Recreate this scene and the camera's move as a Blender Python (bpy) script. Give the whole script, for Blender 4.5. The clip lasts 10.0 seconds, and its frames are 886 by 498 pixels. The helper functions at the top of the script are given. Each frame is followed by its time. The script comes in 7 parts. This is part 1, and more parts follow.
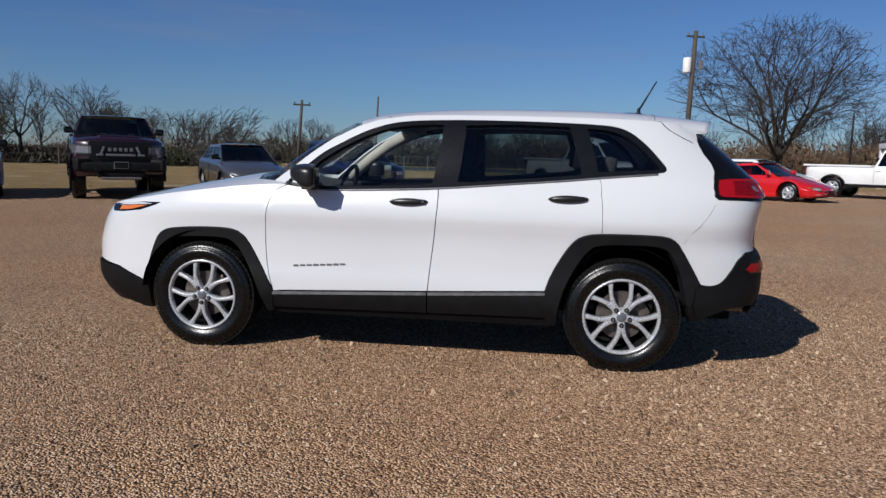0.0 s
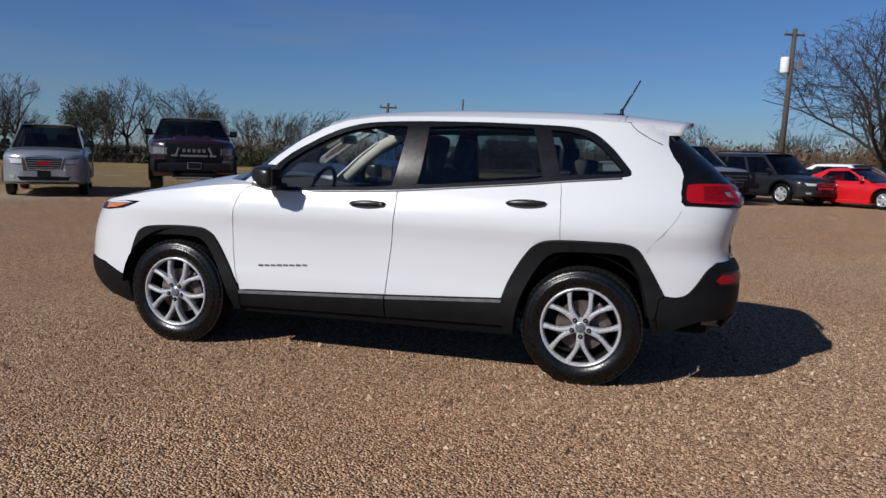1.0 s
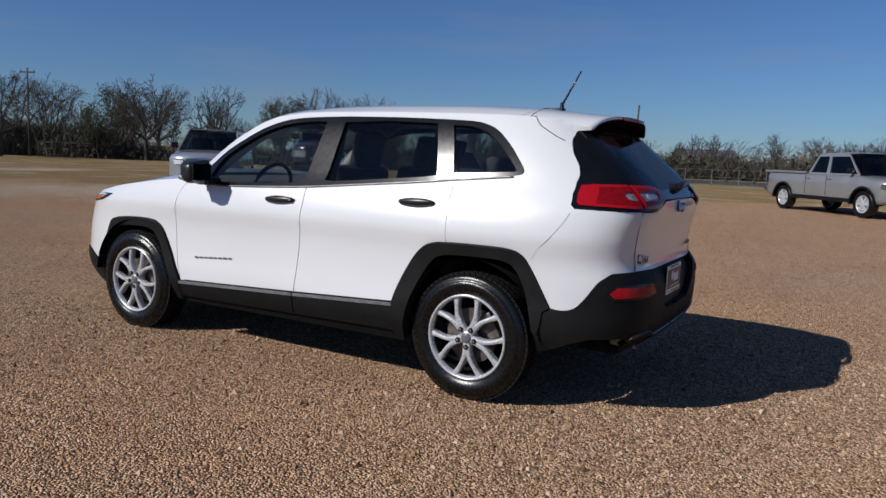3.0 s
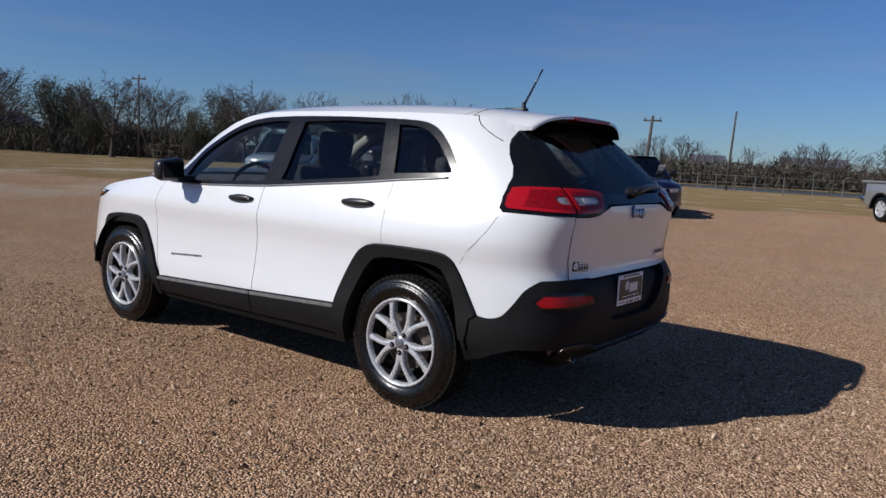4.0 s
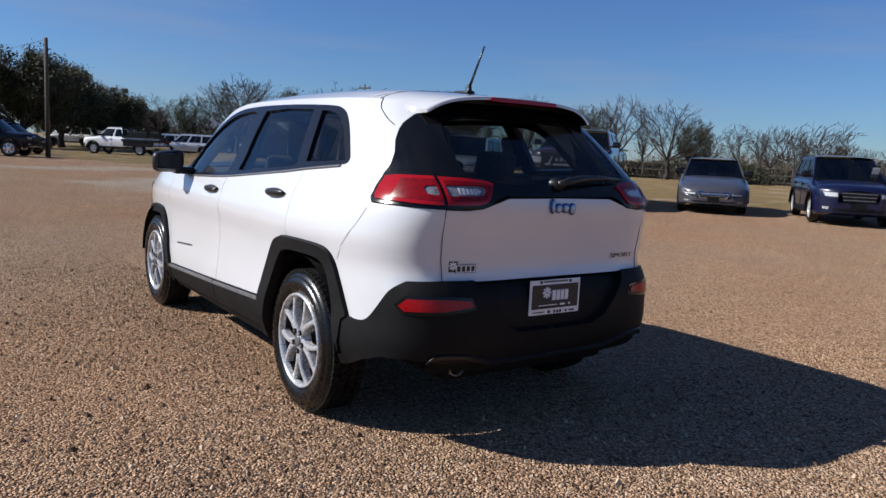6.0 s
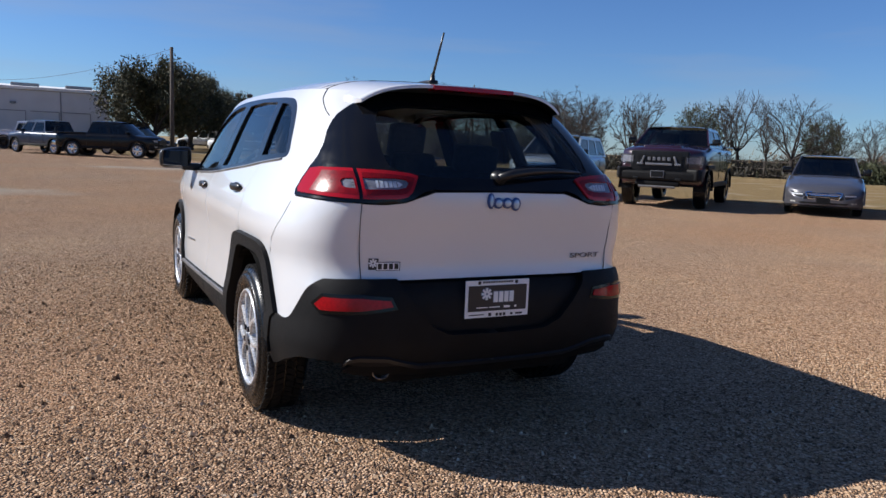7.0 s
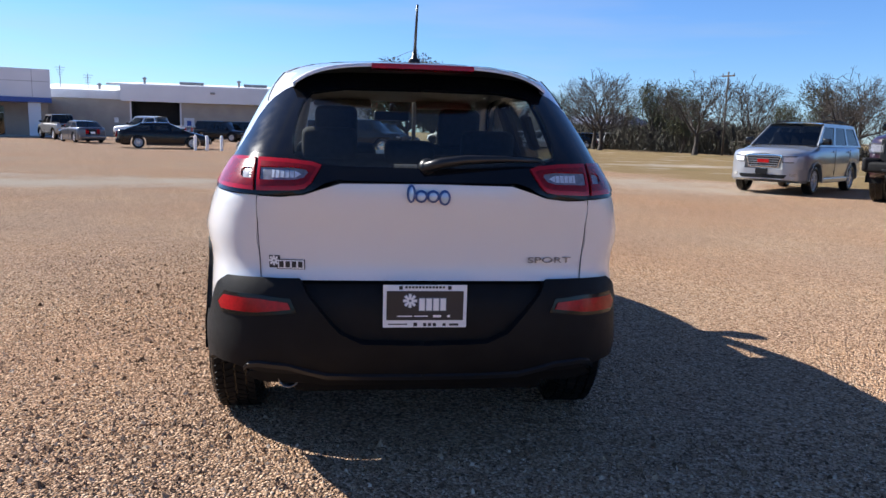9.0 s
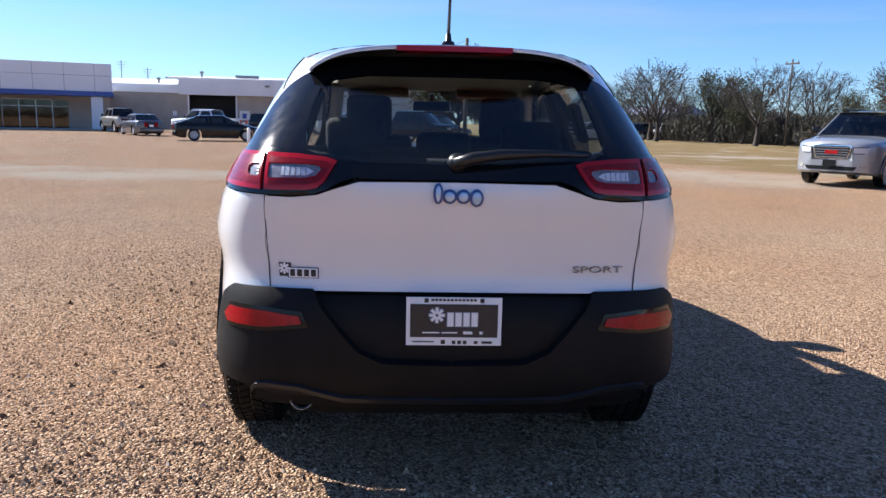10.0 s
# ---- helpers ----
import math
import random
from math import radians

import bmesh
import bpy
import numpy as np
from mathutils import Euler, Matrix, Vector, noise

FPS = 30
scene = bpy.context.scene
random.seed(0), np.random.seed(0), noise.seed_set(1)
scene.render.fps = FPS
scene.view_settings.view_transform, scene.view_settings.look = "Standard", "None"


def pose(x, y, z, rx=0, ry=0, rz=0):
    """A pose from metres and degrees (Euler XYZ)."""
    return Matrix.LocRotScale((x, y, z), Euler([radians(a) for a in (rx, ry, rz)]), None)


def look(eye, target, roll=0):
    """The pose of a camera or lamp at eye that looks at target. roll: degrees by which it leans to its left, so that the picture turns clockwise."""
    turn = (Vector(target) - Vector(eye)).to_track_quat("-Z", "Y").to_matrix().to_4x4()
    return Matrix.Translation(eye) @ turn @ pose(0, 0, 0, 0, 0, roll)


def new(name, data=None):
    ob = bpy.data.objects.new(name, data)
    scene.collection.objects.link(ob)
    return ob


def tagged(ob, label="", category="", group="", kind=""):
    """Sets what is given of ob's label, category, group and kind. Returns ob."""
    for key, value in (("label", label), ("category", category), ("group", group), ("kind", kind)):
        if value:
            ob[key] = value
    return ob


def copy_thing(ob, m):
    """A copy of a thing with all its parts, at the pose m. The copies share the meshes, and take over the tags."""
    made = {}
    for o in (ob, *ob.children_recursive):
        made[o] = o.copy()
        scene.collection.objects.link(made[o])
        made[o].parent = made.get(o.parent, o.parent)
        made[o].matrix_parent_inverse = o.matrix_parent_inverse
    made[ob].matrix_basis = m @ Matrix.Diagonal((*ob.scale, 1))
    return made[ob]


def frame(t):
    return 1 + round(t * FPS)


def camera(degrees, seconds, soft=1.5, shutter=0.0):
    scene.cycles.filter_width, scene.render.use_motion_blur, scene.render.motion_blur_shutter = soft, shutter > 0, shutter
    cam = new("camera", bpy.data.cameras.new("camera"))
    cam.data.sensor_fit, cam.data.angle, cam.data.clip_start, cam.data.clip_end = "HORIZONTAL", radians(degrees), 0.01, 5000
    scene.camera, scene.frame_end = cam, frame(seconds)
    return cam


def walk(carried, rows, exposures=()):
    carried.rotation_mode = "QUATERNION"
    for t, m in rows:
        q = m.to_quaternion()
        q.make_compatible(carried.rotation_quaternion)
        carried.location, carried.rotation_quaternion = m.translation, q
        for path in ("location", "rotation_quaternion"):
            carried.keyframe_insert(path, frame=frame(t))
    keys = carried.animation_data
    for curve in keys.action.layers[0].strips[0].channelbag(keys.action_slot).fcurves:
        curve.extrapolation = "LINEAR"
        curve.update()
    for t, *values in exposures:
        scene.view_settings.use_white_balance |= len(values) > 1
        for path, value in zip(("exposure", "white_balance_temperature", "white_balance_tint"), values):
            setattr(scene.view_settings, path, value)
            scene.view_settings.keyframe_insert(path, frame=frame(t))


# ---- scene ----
cam = camera(61.5, 10.0)
METRES, EYE, TILT, LEAN, TURN = 7.548, 1.298, 0.0, 0.0, 8.31
ROWS = [
    (0.0, 0.0, 0.0, 0.0, 0.17, -7.22, -1.37),
    (0.5, 0.0562, 0.0052, 0.0004, 3.74, -7.21, -1.59),
    (1.0, 0.1085, 0.0197, 0.002, 7.39, -7.2, -1.69),
    (1.5, 0.1631, 0.0331, 0.0014, 11.08, -7.12, -1.7),
    (2.0, 0.2157, 0.0557, 0.001, 14.75, -7.35, -1.61),
    (2.5, 0.2673, 0.0777, 0.0005, 18.42, -7.28, -1.79),
    (4.0, 0.4118, 0.163, 0.0015, 29.48, -6.99, -2.83),
    (4.5, 0.4509, 0.2011, 0.001, 33.52, -7.06, -2.77),
    (5.0, 0.4904, 0.2404, 0.0005, 37.9, -7.18, -2.71),
    (5.5, 0.5219, 0.2843, -0.0003, 42.3, -7.3, -2.71),
    (6.0, 0.5495, 0.328, 0.0, 46.78, -7.46, -2.73),
    (7.5, 0.6122, 0.4743, -0.0013, 60.5, -7.77, -2.0),
    (8.0, 0.6215, 0.5215, -0.0008, 65.69, -7.73, -1.66),
    (8.5, 0.6223, 0.5642, 0.0006, 70.77, -8.18, -1.53),
    (9.0, 0.6191, 0.5993, -0.0, 74.93, -8.88, -1.53),
    (9.5, 0.6083, 0.6138, 0.0001, 77.49, -9.39, -1.4),
    (10.0, 0.5773, 0.6194, -0.0001, 78.93, -9.61, -1.25),
]
EXPOSURES = [(0.0, -0.10), (2.5, -0.08), (4.0, 0.10), (4.5, 0.14), (5.5, 0.36), (6.0, 0.45), (7.5, 0.74), (8.0, 0.90), (8.5, 1.12), (9.0, 1.28), (10.0, 1.40)]
walk(cam, [(t, pose(0.910, -5.418, EYE, TILT, LEAN, TURN) @ pose(METRES * x, METRES * y, METRES * z, 90 + pitch, roll, yaw)) for t, x, y, z, yaw, pitch, roll in ROWS], EXPOSURES)

# ---- light ----
SUN = Vector((0.76, 1.18, -1.0))
world = bpy.data.worlds.new("sky")
scene.world = world
world.use_nodes = True
wn, wl = world.node_tree.nodes, world.node_tree.links
sky = wn.new("ShaderNodeTexSky")
sky.sky_type, sky.sun_disc = "NISHITA", False
sky.sun_elevation, sky.sun_rotation = radians(35.5), radians(212.8)
sky.altitude, sky.air_density, sky.dust_density, sky.ozone_density = 200, 1.0, 0.14, 3.4
wn["Background"].inputs["Strength"].default_value = 0.050
tone = wn.new("ShaderNodeMix")
tone.data_type, tone.blend_type = "RGBA", "MULTIPLY"
tone.inputs["Factor"].default_value, tone.inputs["B"].default_value = 1.0, (0.68, 0.96, 1.42, 1)
wl.new(sky.outputs[0], tone.inputs["A"])
# faint high cloud in long streaks
wc, wm, wz, wr = wn.new("ShaderNodeTexCoord"), wn.new("ShaderNodeMapping"), wn.new("ShaderNodeTexNoise"), wn.new("ShaderNodeValToRGB")
wm.inputs["Scale"].default_value, wm.inputs["Rotation"].default_value = (1.3, 1.3, 11.0), (0.06, -0.05, 0.4)
wz.inputs["Scale"].default_value, wz.inputs["Detail"].default_value = 1.7, 7
wr.color_ramp.elements[0].position, wr.color_ramp.elements[1].position = 0.50, 0.72
wr.color_ramp.elements[1].color = (0.26, 0.26, 0.26, 1)
veil = wn.new("ShaderNodeMix")
veil.data_type = "RGBA"
veil.inputs["B"].default_value = (5.0, 5.3, 5.8, 1)
wl.new(wc.outputs["Generated"], wm.inputs["Vector"])
wl.new(wm.outputs["Vector"], wz.inputs["Vector"])
wl.new(wz.outputs["Fac"], wr.inputs["Fac"])
wl.new(wr.outputs["Color"], veil.inputs["Factor"])
wl.new(tone.outputs["Result"], veil.inputs["A"])
wl.new(veil.outputs["Result"], wn["Background"].inputs["Color"])
sun = new("sun", bpy.data.lights.new("sun", "SUN"))
sun.data.energy, sun.data.angle, sun.data.color = 5.0, radians(0.55), (1.0, 0.965, 0.92)
sun.matrix_world = look((0, 0, 30), Vector((0, 0, 30)) + SUN)


# ---- materials ----
def shader(name):
    m = bpy.data.materials.new(name)
    m.use_nodes = True
    t = m.node_tree
    return m, t.nodes, t.links, t.nodes["Principled BSDF"]


def mat(name, c1, c2=None, rough=0.5, metal=0.0, scale=6.0, bump=0.0, bscale=200.0, coat=0.0, spread=0.08, emit=0.0, spec=None):
    """A surface with colour that drifts between two tones, uneven gloss and fine relief."""
    m, n, l, p = shader(name)
    c2 = c2 or tuple(v * 0.82 for v in c1)
    tc = n.new("ShaderNodeTexCoord")
    no = n.new("ShaderNodeTexNoise")
    no.inputs["Scale"].default_value, no.inputs["Detail"].default_value = scale, 6
    l.new(tc.outputs["Object"], no.inputs["Vector"])
    ra = n.new("ShaderNodeValToRGB")
    ra.color_ramp.elements[0].position, ra.color_ramp.elements[1].position = 0.35, 0.68
    ra.color_ramp.elements[0].color, ra.color_ramp.elements[1].color = (*c2, 1), (*c1, 1)
    l.new(no.outputs["Fac"], ra.inputs["Fac"])
    l.new(ra.outputs["Color"], p.inputs["Base Color"])
    mr = n.new("ShaderNodeMapRange")
    mr.inputs["To Min"].default_value, mr.inputs["To Max"].default_value = max(0.0, rough - spread), min(1.0, rough + spread)
    n2 = n.new("ShaderNodeTexNoise")
    n2.inputs["Scale"].default_value, n2.inputs["Detail"].default_value = scale * 3.1, 4
    l.new(tc.outputs["Object"], n2.inputs["Vector"])
    l.new(n2.outputs["Fac"], mr.inputs["Value"])
    l.new(mr.outputs["Result"], p.inputs["Roughness"])
    p.inputs["Metallic"].default_value = metal
    p.inputs["Coat Weight"].default_value = coat
    p.inputs["Coat Roughness"].default_value = 0.03
    if spec is not None:
        p.inputs["Specular IOR Level"].default_value = spec
    if bump:
        b = n.new("ShaderNodeBump")
        b.inputs["Strength"].default_value, b.inputs["Distance"].default_value = bump, 0.01
        n3 = n.new("ShaderNodeTexNoise")
        n3.inputs["Scale"].default_value, n3.inputs["Detail"].default_value = bscale, 5
        l.new(tc.outputs["Object"], n3.inputs["Vector"])
        l.new(n3.outputs["Fac"], b.inputs["Height"])
        l.new(b.outputs["Normal"], p.inputs["Normal"])
    if emit:
        p.inputs["Emission Color"].default_value, p.inputs["Emission Strength"].default_value = (*c1, 1), emit
    return m


def glass(name, tint, gloss=0.02, f0=0.045, most=1.0):
    """Tinted sheet glass: clear through its tint, mirror-like towards grazing view from either side."""
    m, n, l, p = shader(name)
    n.remove(p)
    tr, gl, mx, lw = n.new("ShaderNodeBsdfTransparent"), n.new("ShaderNodeBsdfGlossy"), n.new("ShaderNodeMixShader"), n.new("ShaderNodeLayerWeight")
    pw, mr = n.new("ShaderNodeMath"), n.new("ShaderNodeMapRange")
    tr.inputs["Color"].default_value = (*tint, 1)
    gl.inputs["Roughness"].default_value = gloss
    lw.inputs["Blend"].default_value = 0.5
    pw.operation, pw.inputs[1].default_value = "POWER", 4.8
    mr.inputs["To Min"].default_value, mr.inputs["To Max"].default_value = f0, most
    l.new(lw.outputs["Facing"], pw.inputs[0])
    l.new(pw.outputs[0], mr.inputs["Value"])
    l.new(mr.outputs["Result"], mx.inputs[0])
    l.new(tr.outputs[0], mx.inputs[1])
    l.new(gl.outputs[0], mx.inputs[2])
    l.new(mx.outputs[0], n["Material Output"].inputs["Surface"])
    return m


WHITE = mat("white_paint", (0.62, 0.63, 0.65), (0.60, 0.61, 0.63), 0.32, coat=1.0, scale=1.3, spread=0.05)
TRIM = mat("black_plastic", (0.0075, 0.0075, 0.008), (0.005, 0.005, 0.0055), 0.58, scale=9, bump=0.12, bscale=900, spec=0.16)
# cladding plastic painted paler, as its upward bevel catches the light
LEDGE = mat("lit_ledge_plastic", (0.15, 0.15, 0.155), (0.09, 0.09, 0.093), 0.45, scale=25, bump=0.1, bscale=600, spec=0.5)
GLOSSB = mat("gloss_black", (0.006, 0.006, 0.007), (0.004, 0.004, 0.005), 0.12, spec=0.32)
SATIN = mat("satin_black", (0.013, 0.013, 0.014), (0.009, 0.009, 0.010), 0.34, scale=14, spec=0.4)
FRAMEB = mat("window_frame_black", (0.008, 0.008, 0.009), (0.006, 0.006, 0.007), 0.20, scale=14, spec=0.32, spread=0.04)
DARK = mat("dark_lining", (0.006, 0.006, 0.0065), (0.004, 0.004, 0.004), 0.8, spec=0.15)
CLOTH = mat("dark_cloth", (0.03, 0.03, 0.033), (0.018, 0.018, 0.02), 0.9, scale=40, bump=0.3, bscale=600)
BARREL = mat("dark_barrel", (0.030, 0.030, 0.032), (0.015, 0.015, 0.016), 0.5, metal=0.5, scale=20)
BEIGE = mat("pale_lining", (0.42, 0.40, 0.36), (0.36, 0.34, 0.30), 0.8, scale=20)
RUBBER = mat("tyre_rubber", (0.0045, 0.0045, 0.0045), (0.003, 0.003, 0.003), 0.27, scale=18, bump=0.08, bscale=300, spread=0.12, spec=0.42)
ALLOY = mat("silver_alloy", (0.58, 0.59, 0.61), (0.50, 0.51, 0.53), 0.28, metal=0.45, coat=0.5, scale=30)
DISC = mat("brake_metal", (0.16, 0.14, 0.13), (0.09, 0.07, 0.06), 0.5, metal=0.7, scale=30)
CHROME = mat("chrome", (0.75, 0.76, 0.78), (0.70, 0.71, 0.73), 0.09, metal=1.0)
MIRROR = mat("mirror_glass", (0.16, 0.17, 0.18), (0.15, 0.16, 0.17), 0.03, metal=1.0)
CAP = mat("hub_cap_grey", (0.20, 0.21, 0.24), (0.13, 0.14, 0.16), 0.3, metal=0.4, coat=0.4, scale=60)
TIP = mat("sooty_steel", (0.30, 0.28, 0.26), (0.10, 0.09, 0.08), 0.35, metal=0.9, scale=60)
GUN = mat("grey_metal", (0.25, 0.25, 0.26), (0.18, 0.18, 0.19), 0.35, metal=0.6)
RED = mat("red_lens", (0.34, 0.005, 0.010), (0.28, 0.004, 0.008), 0.08, spec=0.45, scale=190, spread=0.03)
REFLEX = mat("dull_red_reflector", (0.36, 0.004, 0.009), (0.25, 0.003, 0.006), 0.14, scale=80, spec=0.3)
REDDK = mat("dark_red_lens", (0.20, 0.003, 0.006), (0.13, 0.002, 0.004), 0.16, spec=0.35, scale=60)
CLEAR = mat("pale_lens", (0.62, 0.65, 0.70), (0.40, 0.43, 0.48), 0.12, coat=1.0, scale=90)
LENS = mat("grey_clear_lens", (0.20, 0.205, 0.24), (0.11, 0.115, 0.135), 0.12, coat=0.6, scale=40)
AMBER = mat("amber_lens", (0.75, 0.20, 0.02), (0.5, 0.12, 0.01), 0.15, coat=1.0, scale=60)
TINT = glass("tinted_glass", (0.40, 0.44, 0.43))
TINTF = glass("front_glass", (0.84, 0.90, 0.88))
TINTR = glass("dark_glass", (0.70, 0.74, 0.73), f0=0.055, most=0.55)
TREAD = mat("tread_rubber", (0.008, 0.008, 0.008), (0.005, 0.005, 0.005), 0.75, scale=18, spec=0.15)
# grey that stands in for the shade along a body crease
CREASE_SHADE = mat("crease_shade_grey", (0.30, 0.30, 0.31), (0.26, 0.26, 0.27), 0.6)
GLASS = glass("car_glass", (0.16, 0.18, 0.19))
EMBLEM = mat("badge_blue", (0.012, 0.06, 0.22), (0.010, 0.045, 0.17), 0.3, coat=0.5)
BADGE = mat("badge_pale", (0.42, 0.56, 0.72), (0.34, 0.47, 0.62), 0.15, metal=0.3, coat=0.5, scale=30)
INK = mat("dark_ink", (0.01, 0.012, 0.02), (0.008, 0.01, 0.015), 0.4)
PLATE_WHITE = mat("plate_white", (0.78, 0.79, 0.80), (0.72, 0.73, 0.74), 0.4)


# ---- mesh helpers ----
def part(name, bm, material, parent, label="", smooth=False):
    me = bpy.data.meshes.new(name)
    bm.to_mesh(me)
    bm.free()
    me.materials.append(material)
    if smooth:
        me.polygons.foreach_set("use_smooth", [True] * len(me.polygons))
    ob = new(name, me)
    ob.parent = parent
    return tagged(ob, label)


def pyd(name, verts, faces, material, parent, label="", smooth=True):
    me = bpy.data.meshes.new(name)
    me.from_pydata([tuple(v) for v in verts], [], [tuple(f) for f in faces])
    me.materials.append(material)
    if smooth:
        me.polygons.foreach_set("use_smooth", [True] * len(me.polygons))
    me.update()
    ob = new(name, me)
    ob.parent = parent
    return tagged(ob, label)


def thing(name, label, category, m=None, group="", kind=""):
    ob = new(name)
    ob.empty_display_size = 0.2
    if m is not None:
        ob.matrix_basis = m
    return tagged(ob, label, category, group, kind)


def box(bm, m, sx, sy, sz, bevel=0.0, seg=2):
    """A block of that size at the pose m, with rounded edges."""
    r = bmesh.ops.create_cube(bm, size=1.0, matrix=m @ Matrix.Diagonal((sx, sy, sz, 1)))
    if bevel:
        es = {e for v in r["verts"] for e in v.link_edges}
        bmesh.ops.bevel(bm, geom=list(es), offset=bevel, segments=seg, affect="EDGES", profile=0.6)
    return bm


def boxes(*items):
    bm = bmesh.new()
    for it in items:
        box(bm, *it)
    return bm


def lathe(bm, prof, seg=32, axis="y", m=Matrix()):
    """Turns a list of (radius, offset) round the axis."""
    rings = []
    for r, o in prof:
        ring = []
        for i in range(seg):
            a = 2 * math.pi * i / seg
            p = {"y": (r * math.cos(a), o, r * math.sin(a)), "z": (r * math.cos(a), r * math.sin(a), o), "x": (o, r * math.cos(a), r * math.sin(a))}[axis]
            ring.append(bm.verts.new(m @ Vector(p)))
        rings.append(ring)
    for a, b in zip(rings, rings[1:]):
        for i in range(seg):
            j = (i + 1) % seg
            bm.faces.new((a[i], a[j], b[j], b[i]))
    return rings


def tube(bm, pts, radii, seg=8, cap=True):
    """A round bar along a line of points."""
    rings = []
    for i, p in enumerate(pts):
        p = Vector(p)
        d = (Vector(pts[min(i + 1, len(pts) - 1)]) - Vector(pts[max(i - 1, 0)])).normalized()
        s = d.cross(Vector((0, 0, 1)) if abs(d.z) < 0.9 else Vector((1, 0, 0))).normalized()
        t = d.cross(s)
        r = radii[i] if hasattr(radii, "__len__") else radii
        rings.append([bm.verts.new(p + r * (math.cos(2 * math.pi * k / seg) * s + math.sin(2 * math.pi * k / seg) * t)) for k in range(seg)])
    for a, b in zip(rings, rings[1:]):
        for k in range(seg):
            j = (k + 1) % seg
            bm.faces.new((a[k], a[j], b[j], b[k]))
    if cap:
        bm.faces.new(rings[0][::-1])
        bm.faces.new(rings[-1])
    return bm


def pch(xs, ys):
    """A smooth curve through points that never overshoots."""
    xs, ys = list(map(float, xs)), list(map(float, ys))
    h = [b - a for a, b in zip(xs, xs[1:])]
    d = [(b - a) / k for a, b, k in zip(ys, ys[1:], h)]
    s = [d[0]] + [0.0 if a * b <= 0 else 2 * a * b / (a + b) for a, b in zip(d, d[1:])] + [d[-1]]

    def f(x):
        if x <= xs[0]:
            return ys[0]
        if x >= xs[-1]:
            return ys[-1]
        i = next(k for k in range(len(h)) if x <= xs[k + 1])
        t = (x - xs[i]) / h[i]
        return ys[i] * (2 * t**3 - 3 * t * t + 1) + ys[i + 1] * (3 * t * t - 2 * t**3) + h[i] * (s[i] * (t**3 - 2 * t * t + t) + s[i + 1] * (t**3 - t * t))

    return f


def spline(pts, per=6):
    """Points along a smooth line through the given ones."""
    out, n = [], len(pts)
    for i in range(n - 1):
        p0, p1, p2, p3 = (np.array(pts[max(0, min(n - 1, k))], float) for k in (i - 1, i, i + 1, i + 2))
        for j in range(per):
            t = j / per
            out.append(tuple(0.5 * (2 * p1 + (p2 - p0) * t + (2 * p0 - 5 * p1 + 4 * p2 - p3) * t * t + (3 * p1 - 3 * p2 + p3 - p0) * t**3)))
    out.append(tuple(np.array(pts[-1], float)))
    return out


def inside(p, poly):
    x, y, c = p[0], p[1], False
    for (x1, y1), (x2, y2) in zip(poly, poly[1:] + poly[:1]):
        if (y1 > y) != (y2 > y) and x < (x2 - x1) * (y - y1) / (y2 - y1) + x1:
            c = not c
    return c


def resample(poly, step):
    out = []
    for a, b in zip(poly, poly[1:] + poly[:1]):
        n = max(1, math.ceil(math.dist(a, b) / step))
        if math.dist(a, b) > 1e-5:
            out += [(a[0] + (b[0] - a[0]) * i / n, a[1] + (b[1] - a[1]) * i / n) for i in range(n)]
    return out


def shrink(poly, d):
    """The outline drawn in by d."""
    poly = [p for i, p in enumerate(poly) if math.dist(p, poly[i - 1]) > 1e-5]
    area = sum(a[0] * b[1] - b[0] * a[1] for a, b in zip(poly, poly[1:] + poly[:1]))
    s = 1 if area > 0 else -1
    out = []
    for i, p in enumerate(poly):
        a, b = np.array(poly[i - 1]), np.array(poly[(i + 1) % len(poly)])
        p = np.array(p)
        u, v = (p - a) / np.linalg.norm(p - a), (b - p) / np.linalg.norm(b - p)
        n1, n2 = np.array((-u[1], u[0])) * s, np.array((-v[1], v[0])) * s
        m = n1 + n2
        k = max(0.4, 1 + n1.dot(n2))
        out.append(tuple(p + m / k * d))
    return out


from mathutils.geometry import delaunay_2d_cdt


def sheet(outer, holes, step):
    """Triangles that fill an outline with holes, about step wide."""
    rings = [resample(r, step) for r in (outer, *holes)]
    vs, es = [], []
    for r in rings:
        o = len(vs)
        vs += r
        es += [(o + i, o + (i + 1) % len(r)) for i in range(len(r))]
    edge = np.array(vs)
    x0, y0 = edge.min(0)
    x1, y1 = edge.max(0)
    for i in range(int((x1 - x0) / step) + 1):
        for j in range(int((y1 - y0) / step) + 1):
            p = (x0 + (i + 0.5) * step, y0 + (j + 0.5) * step)
            if inside(p, rings[0]) and not any(inside(p, h) for h in rings[1:]) and ((edge - p) ** 2).sum(1).min() > (0.45 * step) ** 2:
                vs.append(p)
    v, _, f, *_ = delaunay_2d_cdt([Vector(p) for p in vs], es, [], 0, 1e-6)
    v = [(p.x, p.y) for p in v]
    tris = []
    for t in f:
        c = (sum(v[i][0] for i in t) / 3, sum(v[i][1] for i in t) / 3)
        if inside(c, rings[0]) and not any(inside(c, h) for h in rings[1:]):
            a, b, d = (v[i] for i in t)
            ar = (b[0] - a[0]) * (d[1] - a[1]) - (b[1] - a[1]) * (d[0] - a[0])
            if abs(ar) > 2e-3 * step * step:
                tris.append(tuple(t) if ar > 0 else tuple(t)[::-1])
    return v, tris


